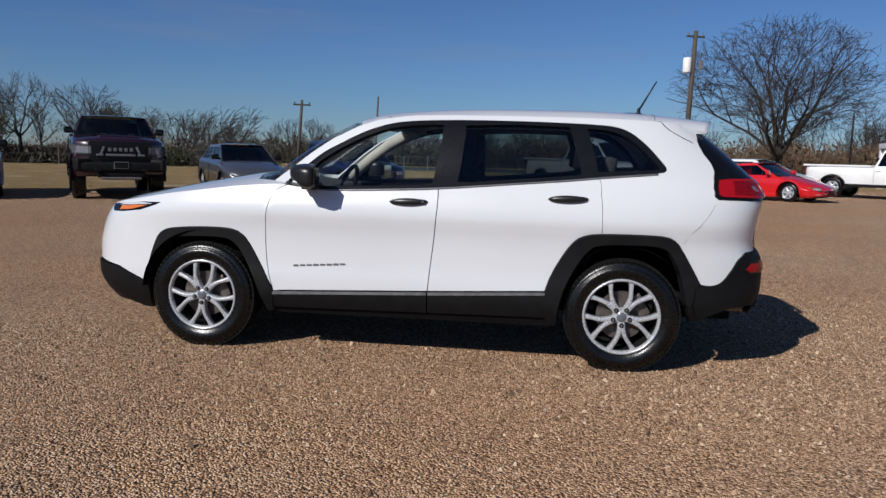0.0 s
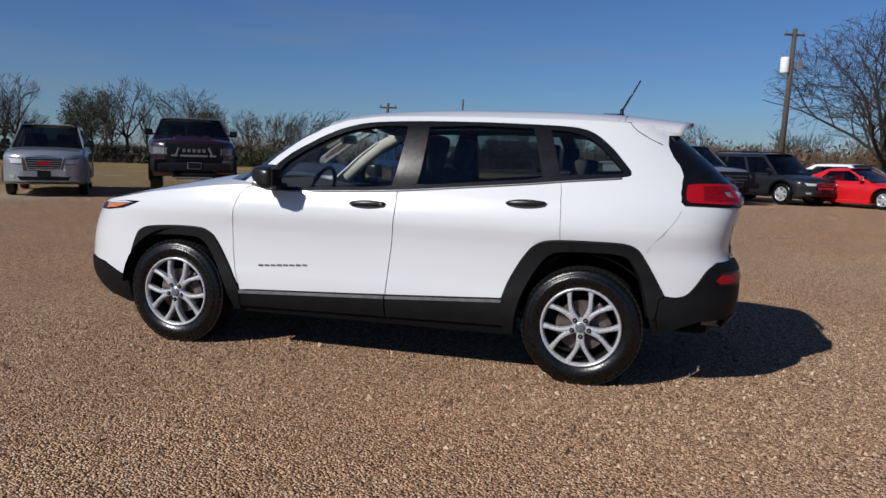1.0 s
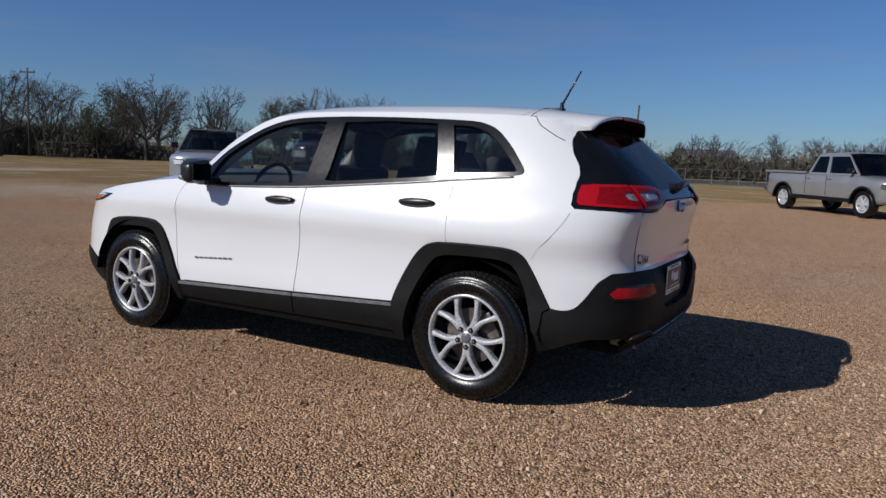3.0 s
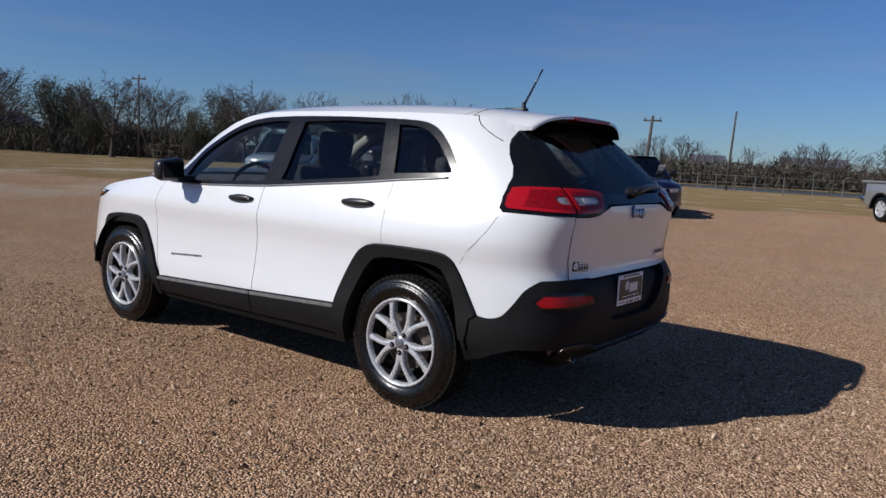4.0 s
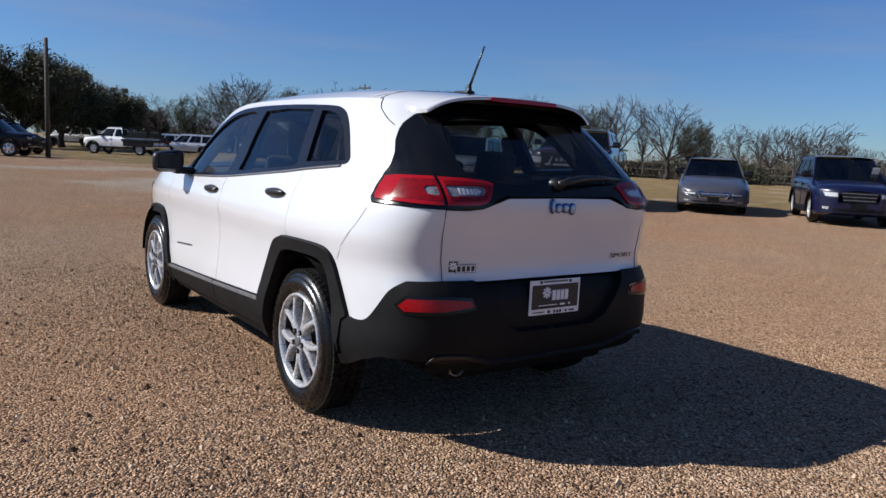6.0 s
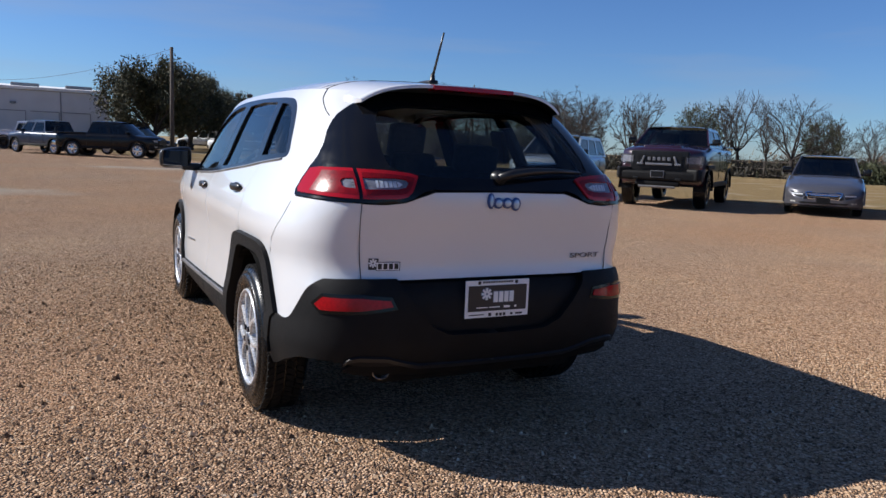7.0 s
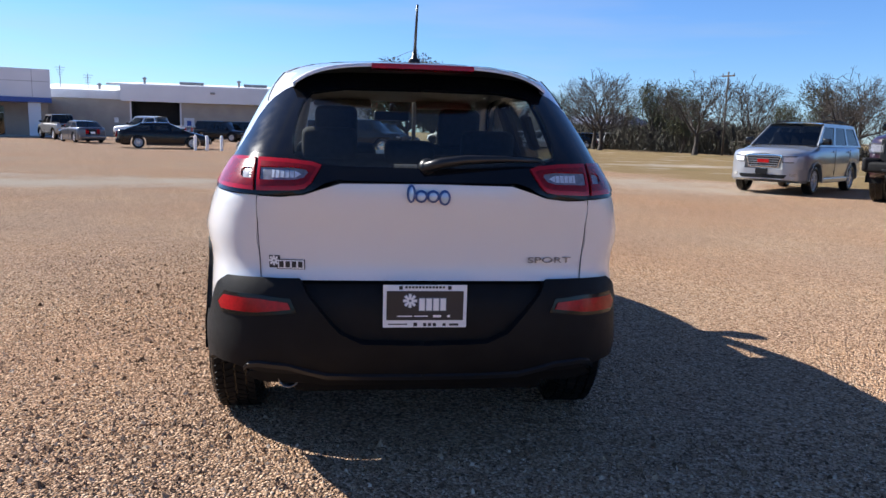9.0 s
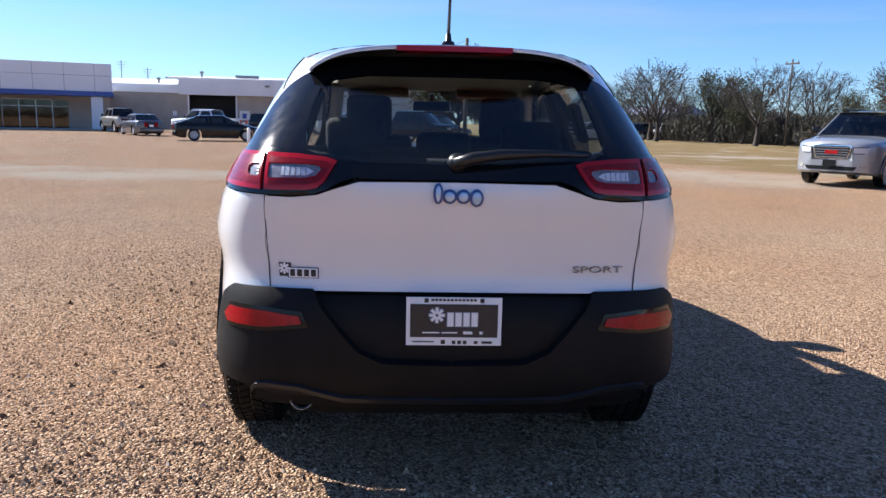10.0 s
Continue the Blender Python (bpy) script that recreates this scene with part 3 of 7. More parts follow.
def spoil_top(x, v):
    """The top grows out of the roof and thins to a drooping rear edge."""
    t = (x - 1.46) / 0.465
    y = v * (roof_w(1.46) + (0.505 - roof_w(1.46)) * t**0.8)
    xe = 1.46 + t * (spoil_end(y) - 1.46)
    zr = roof_at(1.46, v * roof_w(1.46) * 0.9999)[2]
    z = 1.559 - 0.082 * (0.28 * v * v + 0.72 * abs(v) ** 6)
    m = t ** 1.15
    return xe, y, zr * (1 - m) + z * m + 0.0012


def spoiler(low):
    """The upper shell, or the dark underside a little below it."""
    nu, nv = 12, 36
    vs, fs = [], []
    for i in range(nu + 1):
        for j in range(nv + 1):
            x, y, z = spoil_top(1.46 + 0.465 * i / nu, -1 + 2 * j / nv)
            vs.append((x - 0.003 * low, y, z - low * (0.013 + 0.05 * (1 - i / nu))))
    for i in range(nu):
        for j in range(nv):
            f = (i * (nv + 1) + j, (i + 1) * (nv + 1) + j, (i + 1) * (nv + 1) + j + 1, i * (nv + 1) + j + 1)
            fs.append(f[::-1] if low else f)
    if not low:
        o = len(vs)
        for j in range(nv + 1):
            x, y, z = vs[nu * (nv + 1) + j]
            vs.append((x - 0.002, y, z - 0.013))
        fs += [(nu * (nv + 1) + j, o + j, o + j + 1, nu * (nv + 1) + j + 1) for j in range(nv)]
    return vs, fs


pyd("spoiler", *spoiler(0), WHITE, suv)
pyd("spoiler_underside", *spoiler(1), TRIM, suv, "dull black underside")
for s in (-1, 1):
    up, low = [], []
    for i in range(13):
        t = i / 12
        x, y, z = spoil_top(1.46 + 0.463 * t, s)
        k = (0, 0.60, 1.0)
        xb = float(np.interp(t, k, (1.46, 1.742, x - 0.010)))
        zb = float(np.interp(t, k, (1.528, 1.445, z - 0.014)))
        w = max(0.0, (t - 0.60) / 0.40)
        q = body(*at_x(min(xb, 1.75), zb))
        b = Vector((xb, s * ((abs(q[1]) - 0.002) * (1 - w) + (abs(y) - 0.004) * w), zb))
        a = Vector((x, y, z))
        up.append(a)
        low.append(b)
    fs = [(i, i + 1, 14 + i, 13 + i) for i in range(12)]
    pyd("spoiler_end", up + low, fs if s > 0 else [f[::-1] for f in fs], WHITE, suv)
    bm = bmesh.new()
    tube(bm, [(x, s * y, z + 0.0005) for x, y, z in (spoil_top(1.535, v) for v in (0, 0.3, 0.6, 0.8, 0.92, 1.0))] + [(x, s * (abs(body(*at_x(x, z))[1]) + 0.0015), z) for x, z in ((1.557, 1.535), (1.572, 1.512), (1.60, 1.485), (1.65, 1.455), (1.70, 1.428), (1.745, 1.408))], 0.0022, 5)
    part("spoiler_seam", bm, DARK, suv)
nb = 14
vs = []
for i in range(nb + 1):
    y = -0.20 + 0.40 * i / nb
    x = spoil_end(y)
    for dx, z in ((-0.05, 1.562), (0.008, 1.556), (0.010, 1.538), (-0.05, 1.534)):
        vs.append((x + dx, y, z))
fs = [(4 * i + k, 4 * i + (k + 1) % 4, 4 * i + 4 + (k + 1) % 4, 4 * i + 4 + k) for i in range(nb) for k in range(4)] + [(3, 2, 1, 0), (4 * nb, 4 * nb + 1, 4 * nb + 2, 4 * nb + 3)]
pyd("brake_lamp", vs, fs, RED, suv, "long red high brake lamp", smooth=False)

# windows: black frame with the panes set in it
PANE_F = spline([(-0.655, 1.090), (-0.645, 1.150), (-0.60, 1.226), (-0.515, 1.288), (-0.43, 1.338), (-0.29, 1.408), (-0.148, 1.456), (-0.01, 1.478), (0.13, 1.487), (0.205, 1.484)], 4) + [(0.160, 1.118)] + [(x, BELT_Z(x) + 0.020) for x in np.linspace(0.10, -0.60, 8)]
PANE_R = [(0.318, 1.133), (0.345, 1.484), (0.65, 1.496), (0.995, 1.486), (1.075, 1.198)] + [(x, BELT_Z(x) + 0.022) for x in np.linspace(1.0, 0.40, 8)]
PANE_Q = [(1.175, 1.215), (1.10, 1.478)] + spline([(1.10, 1.478), (1.22, 1.470), (1.32, 1.440), (1.40, 1.388), (1.48, 1.312), (1.535, 1.25), (1.535, 1.237), (1.51, 1.234)], 4)[1:] + [(1.3, 1.222)]
frame_out = gx(*WIN_TOP) + gx(*[(x, z) for x, z in BELT[::-1] if x < 1.52][:-1])
skin("window_frame", shrink(frame_out, 0.001), FRAMEB, suv, cabin, holes=[gx(*PANE_F), gx(*PANE_R), gx(*PANE_Q)], step=0.04, off=0.002, depth=0.03)
for nm, pane, mt in (("front_window", PANE_F, TINTF), ("rear_window", PANE_R, TINT), ("quarter_window", PANE_Q, TINTR)):
    for ob in skin(nm, gx(*pane), mt, suv, cabin, step=0.08, off=-0.010, depth=0):
        ob.visible_shadow = False
# bright line round the windows
for s in (-1, 1):
    bm = bmesh.new()
    tube(bm, [(x, s * abs(y) - s * -0.004, z) for x, y, z in (cabin(*at_x(x, z - 0.004, AG)) for x, z in BELT[1:])], 0.006, 6)
    part("belt_trim", bm, GUN, suv, smooth=True)

# windscreen and the wrapped rear glass
WS = [at_x(-0.965, 1.085, AG)] + gx((-0.90, 1.145), (-0.70, 1.31), (-0.54, 1.42), (-0.40, 1.485)) + [(at_y(-0.30, 1.50, False)[0], 1.512), (LEN[-1], 1.517), (LEN[-1], 1.10)]
def screen(u, z):
    x, y, z = cabin(u, z)
    return x + 0.13 * max(0.0, 1 - (y / 0.70) ** 2), y, z


for ob in skin("windscreen", WS, TINTF, suv, screen, step=0.08, off=-0.008, depth=0):
    ob.visible_shadow = False
rg_side = [(1.866, 1.20), (1.872, 1.235), (1.854, 1.285), (1.812, 1.340), (1.789, 1.388), (1.782, 1.418), (1.786, 1.448), (1.794, 1.466)]
RG = [(0.0, 1.118)] + by((-0.30, 1.118), (-0.36, 1.135), (-0.43, 1.17), (-0.50, 1.192), (-0.62, 1.20)) + bx(*rg_side) + by((-0.50, 1.508), (-0.30, 1.525)) + [(0.0, 1.53)]
RGI = [(0.0, 1.165)] + by((-0.30, 1.168), (-0.42, 1.180), (-0.480, 1.205), (-0.488, 1.26), (-0.478, 1.34), (-0.460, 1.40), (-0.43, 1.44), (-0.30, 1.46)) + [(0.0, 1.462)]
edge_l = [p for p in RG if p[0] > 0]
RGF = edge_l + [(0.0, 1.53), (0.0, 1.462)] + RGI[1:-1][::-1] + [(0.0, 1.165), (0.0, 1.118)]
skin("tailgate_glass_border", RGF, GLOSSB, suv, cabin, step=0.05, off=0.004, depth=0.012)
for ob in skin("tailgate_glass", RGI, TINTR, suv, cabin, step=0.07, off=0.002, depth=0):
    ob.visible_shadow = False

# tailgate
TG = [(0.0, 0.755)] + by((-0.594, 0.755), (-0.601, 0.85), (-0.606, 0.95), (-0.606, 1.059), (-0.52, 1.058), (-0.44, 1.067), (-0.38, 1.088), (-0.31, 1.11)) + [(0.0, 1.113)]
skin("tailgate", shrink(TG, 0.0), WHITE, suv, body, step=0.05, depth=0.0)
for s in (-1, 1):
    bm = bmesh.new()
    tube(bm, [(body(*at_y(y, z))[0] + 0.001, s * abs(y), z) for y, z in ((-0.597, 0.758), (-0.6025, 0.85), (-0.6075, 0.95), (-0.6075, 1.060))], 0.0016, 5)
    part("tailgate_seam", bm, DARK, suv)

skin("tailgate_jamb", by((-0.56, 0.742), (-0.65, 0.742), (-0.65, 1.05), (-0.56, 1.05)), WHITE, suv, body, step=0.06, off=-0.004, depth=0.0)

# soft shade of the rear quarter's crease, drawn as a thin grey line
for s in (-1, 1):
    bm = bmesh.new()
    tube(bm, [(x, s * (abs(body(*at_x(x, z))[1]) + 0.0005), z) for x, z in spline([(1.868, 1.046), (1.835, 0.985), (1.78, 0.915), (1.725, 0.855), (1.69, 0.80)], 4)], 0.0009, 5)
    part("crease_shade_line", bm, CREASE_SHADE, suv)

# tail lamps: black housing, red and clear lenses
LH = by((-0.315, 1.122), (-0.365, 1.108), (-0.405, 1.086), (-0.45, 1.070), (-0.53, 1.064), (-0.70, 1.066)) + bx((1.883, 1.072), (1.865, 1.092), (1.861, 1.14), (1.866, 1.200)) + by((-0.62, 1.205), (-0.50, 1.200), (-0.43, 1.184), (-0.365, 1.150))
skin("tail_lamp_housing", LH, GLOSSB, suv, body, step=0.025, off=0.006, depth=0.02)
L1 = by((-0.378, 1.166), (-0.394, 1.138), (-0.414, 1.106), (-0.435, 1.090), (-0.47, 1.083), (-0.602, 1.078), (-0.602, 1.187), (-0.50, 1.184), (-0.41, 1.176))
L2 = by((-0.614, 1.078), (-0.70, 1.079)) + bx((1.905, 1.084), (1.888, 1.100), (1.884, 1.14), (1.890, 1.180)) + by((-0.70, 1.187), (-0.614, 1.188))
C1 = by((-0.424, 1.140), (-0.440, 1.122), (-0.470, 1.115), (-0.592, 1.112), (-0.592, 1.154), (-0.47, 1.156), (-0.432, 1.151))
C2 = by((-0.622, 1.114), (-0.652, 1.115), (-0.662, 1.122), (-0.662, 1.140), (-0.652, 1.149), (-0.622, 1.151))
for ln, cl in ((L1, C1), (L2, C2)):
    skin("lamp_lens", ln, RED, suv, body, holes=[cl], step=0.012, off=0.013, depth=0.010)
    skin("reversing_lens", cl, LENS, suv, body, step=0.012, off=0.008, depth=0.004, label="pale clear reversing lens")
skin("lamp_field", shrink(L1, 0.013), REDDK, suv, body, holes=[C1], step=0.012, off=0.0138, depth=0.002)
skin("lamp_field", by((-0.614, 1.092), (-0.70, 1.093)) + bx((1.975, 1.095), (1.972, 1.174)) + by((-0.70, 1.175), (-0.614, 1.176)), REDDK, suv, body, holes=[C2], step=0.012, off=0.0138, depth=0.002)
# a bright reflector bar inside the clear lens
skin("lamp_reflector", by((-0.447, 1.135), (-0.47, 1.123), (-0.550, 1.121), (-0.550, 1.147), (-0.47, 1.146)), CLEAR, suv, body, step=0.02, off=0.0095, depth=0.003)
for k in range(5):
    y0 = -0.470 - 0.017 * k
    skin("lamp_rib", by((y0, 1.122), (y0 - 0.003, 1.122), (y0 - 0.003, 1.146), (y0, 1.146)), GUN, suv, body, step=0.03, off=0.0102, depth=0.002)

for k in range(3):
    z0 = 1.120 + 0.009 * k
    skin("lamp_rib", by((-0.620, z0), (-0.632, z0), (-0.632, z0 + 0.003), (-0.620, z0 + 0.003)), GUN, suv, body, step=0.03, off=0.0102, depth=0.002)

# bumpers and cladding
C = 0.012
PE = by((-0.455, 0.757), (-0.43, 0.71), (-0.37, 0.635), (-0.31, 0.565), (-0.23, 0.528)) + [(0.0, 0.522)]
RB = bx(*BUMP_TOP) + by((-0.72, 0.752), (-0.60, 0.757)) + PE + [(0.0, 0.378)] + by((-0.36, 0.378), (-0.42, 0.408), (-0.58, 0.414), (-0.635, 0.420), (-0.70, 0.432)) + bx((2.0, 0.425), (1.90, 0.390), (1.82, 0.355), (1.745, 0.335)) + bx(*[p for p in R_IN[::-1] if p[1] > 0.44 and p[0] > 1.6 and p[1] < 0.60]) + bx((1.70, 0.60), (1.72, 0.64))
skin("rear_bumper", RB, TRIM, suv, body, step=0.05, off=C, depth=0.05, lip=0.006)
skin("number_plate_recess", [(0.0, 0.50)] + by((-0.25, 0.505), (-0.34, 0.56), (-0.40, 0.635), (-0.46, 0.71), (-0.48, 0.752)) + [(0.0, 0.752)], TRIM, suv, body, step=0.06, off=-0.022, depth=0.0)
RL = by((-0.478, 0.652), (-0.60, 0.636), (-0.735, 0.630), (-0.752, 0.655), (-0.725, 0.690), (-0.60, 0.692), (-0.492, 0.683))
skin("reflector_pocket", shrink(RL, -0.010), GLOSSB, suv, body, step=0.04, off=C + 0.003, depth=0.004)
skin("rear_reflector", shrink(RL, 0.004), REFLEX, suv, body, step=0.04, off=C + 0.008, depth=0.006, label="dull red bumper reflector")
skin("lower_valance", [(0.0, 0.385)] + by((-0.37, 0.385), (-0.43, 0.415), (-0.58, 0.418), (-0.64, 0.404), (-0.66, 0.38), (-0.60, 0.36), (-0.42, 0.358), (-0.36, 0.345)) + [(0.0, 0.345)], DARK, suv, body, step=0.06, off=C - 0.010, depth=0.03)
LIP = [(-0.655, 0.432), (-0.64, 0.450), (-0.60, 0.458), (-0.50, 0.452), (-0.42, 0.428), (-0.36, 0.412), (-0.20, 0.406), (0.0, 0.405)]
skin("bumper_lip", by(*LIP[:-1]) + [(0.0, 0.405), (0.0, 0.388)] + by(*[(y, z - 0.016) for y, z in LIP[:-1][::-1]]), SATIN, suv, body, step=0.03, off=C + 0.010, depth=0.022, lip=0.006)
FB = bx((-1.80, 0.41), (-1.93, 0.455), (-2.02, 0.486), (-2.10, 0.49), (-2.20, 0.495)) + [at_y(-0.5, 0.50, False), (LEN[-1], 0.50), (LEN[-1], 0.24), at_y(-0.5, 0.24, False)] + bx((-1.98, 0.245), (-1.86, 0.215), (-1.775, 0.215)) + bx(*F_IN[2:12])
skin("front_bumper", FB, TRIM, suv, body, step=0.06, off=0.010, depth=0.03)
skin("front_fascia", bx((-2.02, 0.495), (-2.23, 0.525)) + [at_y(-0.5, 0.51, False), (LEN[-1], 0.51), (LEN[-1], 0.90), at_y(-0.45, 0.90, False)] + bx((-2.19, 0.88), (-2.24, 0.80), (-2.27, 0.66)), WHITE, suv, body, step=0.07, off=-0.002)
skin("front_wheel_flare", bx(*F_OUT) + bx((-0.852, 0.385), (-0.86, 0.275)) + bx(*F_IN[::-1]) + bx((-1.79, 0.30)), TRIM, suv, body, step=0.04, off=0.020, depth=0.05, lip=0.012)
skin("rear_wheel_flare", bx(*R_OUT) + bx((1.768, 0.54), (1.748, 0.425)) + bx(*R_IN[::-1]) + bx((0.895, 0.275), (0.885, 0.38)), TRIM, suv, body, step=0.04, off=0.020, depth=0.05, lip=0.012)
top_f = [(x, 0.395 + (x + 0.855) * 0.0426) for x in np.linspace(-0.853, 0.150, 8)]
top_r = [(x, 0.438 + (x - 0.155) * 0.05) for x in np.linspace(0.160, 0.884, 7)]
skin("front_door_cladding", bx(*top_f, (0.150, 0.315), (-0.858, 0.300)), TRIM, suv, body, step=0.05, off=0.016, depth=0.03, lip=0.016)
skin("rear_door_cladding", bx(*top_r, (0.89, 0.325), (0.160, 0.315)), TRIM, suv, body, step=0.05, off=0.016, depth=0.03, lip=0.016)
skin("sill", bx((-0.86, 0.302), (0.15, 0.312), (0.892, 0.322), (0.94, 0.26), (-0.89, 0.255)), DARK, suv, body, step=0.06, off=0.004, depth=0.05)
# upper bevel of the cladding, with the light it catches in its colour
skin("door_edge_strip", bx(*[(x, z + 0.004) for x, z in top_f], *[(x, z - 0.013) for x, z in top_f[::-1]]), LEDGE, suv, body, step=0.05, off=0.021, depth=0.012)
skin("door_edge_strip", bx(*[(x, z + 0.004) for x, z in top_r], *[(x, z - 0.013) for x, z in top_r[::-1]]), LEDGE, suv, body, step=0.05, off=0.021, depth=0.012)

# dark inner shell, floor, wheel wells
skin("inner_panel", bx((-1.0, 0.30), (-0.85, 1.06), (0.2, 1.085), (1.18, 1.17), (1.52, 1.205), (1.62, 1.26), (1.66, 1.45), (1.82, 1.22), (1.83, 0.62), (1.73, 0.80), (1.55, 0.87), (1.2, 0.87), (1.0, 0.75), (0.88, 0.5), (0.85, 0.30)), DARK, suv, body, step=0.15, off=-0.055, depth=0)
skin("inner_panel", bx((1.66, 1.50), (1.72, 1.40), (1.83, 1.22), (1.82, 1.05), (1.86, 0.62), (1.80, 0.40)) + by((-0.66, 0.45)) + [(0.0, 0.45), (0.0, 1.10)] + by((-0.32, 1.10), (-0.50, 1.17), (-0.64, 1.18), (-0.62, 1.30), (-0.585, 1.42), (-0.54, 1.48)), DARK, suv, body, step=0.12, off=-0.05, depth=0)
for x in (-1.35, 1.35):
    for s in (-1, 1):
        bm = bmesh.new()
        r = [[bm.verts.new((x + q * 0.42 * math.cos(a), s * y, 0.36 + q * 0.415 * math.sin(a))) for a in np.linspace(0.06, math.pi - 0.06, 20)] for y, q in ((0.875, 1.0), (0.55, 1.0))]
        for i in range(19):
            bm.faces.new((r[0][i], r[0][i + 1], r[1][i + 1], r[1][i]))
        bm.faces.new(r[1])
        part("wheel_well", bm, DARK, suv)
part("underbody", boxes((pose(0.0, 0, 0.29), 1.75, 1.55, 0.10, 0.03), (pose(-1.35, 0, 0.36), 1.5, 1.0, 0.26, 0.05), (pose(1.45, 0, 0.40), 1.25, 1.0, 0.24, 0.05)), DARK, suv)
part("engine_block", boxes((pose(-1.5, 0, 0.68), 1.2, 1.05, 0.42, 0.06)), DARK, suv)

# badges and writing stand just proud of the paint
def letters(text, size, m, material, parent, name, depth=0.002, stretch=1.0):
    cu = bpy.data.curves.new(name, "FONT")
    cu.body, cu.size, cu.extrude, cu.align_x, cu.align_y = text, size, depth, "CENTER", "CENTER"
    tmp = bpy.data.objects.new(name, cu)
    me = bpy.data.meshes.new_from_object(tmp)
    bpy.data.objects.remove(tmp)
    me.transform(m @ Matrix.Diagonal((stretch, 1, 1, 1)))
    me.materials.append(material)
    ob = new(name, me)
    ob.parent = parent
    return ob


def rear_pose(y, z, off=0.003):
    x = body(*at_y(abs(y) + 1e-4, z))[0]
    dx = body(*at_y(abs(y) + 1e-4, z + 0.02))[0] - x
    dy = (body(*at_y(abs(y) + 0.01, z))[0] - x) / 0.01
    yaw = math.degrees(math.atan(-dy)) * (1 if y > 0 else -1)
    return pose(x, y, z) @ pose(0, 0, 0, 0, 0, yaw) @ pose(off, 0, 0) @ pose(0, 0, 0, 90 + math.degrees(math.atan2(dx, 0.02)), 0, 90)


letters("SPORT", 0.031, rear_pose(0.470, 0.832, 0.004), GUN, suv, "trim_badge", stretch=1.85)
# maker's badge: a tall pale bar and three round ones on a blue edge
for nm, grow, off, mt in (("maker_badge", 0.005, 0.006, EMBLEM), ("badge_face", -0.003, 0.010, BADGE)):
    for y, z, w, h in ((-0.060, 1.079, 0.022, 0.056), (-0.024, 1.070, 0.036, 0.036), (0.019, 1.070, 0.036, 0.036), (0.061, 1.066, 0.034, 0.046)):
        bm = bmesh.new()
        lathe(bm, [(1.0, -0.006), (1.0, 0.001), (0.86, 0.003), (0.01, 0.0035)], 24, "z", rear_pose(y, z, off) @ Matrix.Diagonal((w / 2 + grow, h / 2 + grow, 1, 1)))
        part(nm, bm, mt, suv, "blue-edged pale maker's badge" if off < 0.008 and w < 0.03 else "", smooth=True)
part("dealer_badge_back", boxes((rear_pose(-0.488, 0.811, 0.003), 0.100, 0.036, 0.003, 0.001), (rear_pose(-0.547, 0.820, 0.003), 0.040, 0.046, 0.003, 0.001)), INK, suv)
bm = bmesh.new()
box(bm, rear_pose(-0.488, 0.811, 0.0045), 0.094, 0.031, 0.003, 0.001)
for k in range(8):
    box(bm, rear_pose(-0.549, 0.824, 0.0045) @ pose(0, 0, 0, 0, 0, 45 * k) @ pose(0.011, 0, 0), 0.015, 0.007, 0.003)
part("dealer_badge_face", bm, PLATE_WHITE, suv)
bm = bmesh.new()
for i in range(4):
    box(bm, rear_pose(-0.522 + 0.0225 * i, 0.811, 0.0058), 0.016, 0.023, 0.003)
part("dealer_badge", bm, INK, suv, "dealer's flower badge with dark bars")
for i in range(8):
    p = body(*at_x(-0.72 + 0.044 * i + 0.018, 0.572 + 0.003 * i))
    part("badge_bar", boxes((pose(p[0], p[1] - 0.002, p[2]), 0.034, 0.003, 0.012 if i % 3 else 0.014, 0.001)), GUN, suv)

# dealer plate in its frame
plate = part("dealer_plate", boxes((pose(2.212, 0.0, 0.664), 0.006, 0.31, 0.160, 0.002)), PLATE_WHITE, suv, "white-framed dark dealer plate")
part("plate_panel", boxes((pose(2.2165, 0.0, 0.667), 0.003, 0.284, 0.110, 0.001)), INK, plate)
PLATE_GREY = mat("plate_grey_blue", (0.30, 0.35, 0.42), (0.26, 0.31, 0.37), 0.4)
for nm, mt, x, g in (("bar_edge", PLATE_GREY, 2.2180, 0.005), ("bar", PLATE_WHITE, 2.2195, 0.0)):
    for i in range(4):
        part("plate_" + nm, boxes((pose(x, -0.012 + 0.026 * i, 0.672), 0.003, 0.019 + g, 0.044 + g, 0.001)), mt, plate)
    part("plate_flower", boxes(*[(pose(x, -0.056, 0.686) @ pose(0, 0, 0, 45 * k) @ pose(0, 0.015, 0), 0.003, 0.019 + g, 0.008 + g, 0.001) for k in range(8)]), mt, plate)
for y, w in ((-0.075, 0.055), (-0.015, 0.05), (0.045, 0.03), (0.088, 0.010)):
    part("plate_small_bar", boxes((pose(2.2185, y, 0.628), 0.002, w, 0.004 if y < 0 else 0.009)), PLATE_WHITE, plate)
for y, z, w, h in ((-0.035, 0.596, 0.014, 0.014), (0.0, 0.595, 0.012, 0.012), (0.018, 0.595, 0.012, 0.012), (0.036, 0.595, 0.012, 0.012), (0.072, 0.595, 0.012, 0.010), (0.108, 0.595, 0.034, 0.008), (-0.10, 0.597, 0.07, 0.004), *[(-0.070 + 0.0125 * i, 0.736, 0.009, 0.008) for i in range(12)]):
    part("plate_bar", boxes((pose(2.2155, y, z), 0.002, w, h)), INK, plate)
for y in (-0.09, 0.09):
    part("plate_screw", boxes((pose(2.2155, y, 0.734), 0.004, 0.014, 0.014, 0.003)), INK, plate)

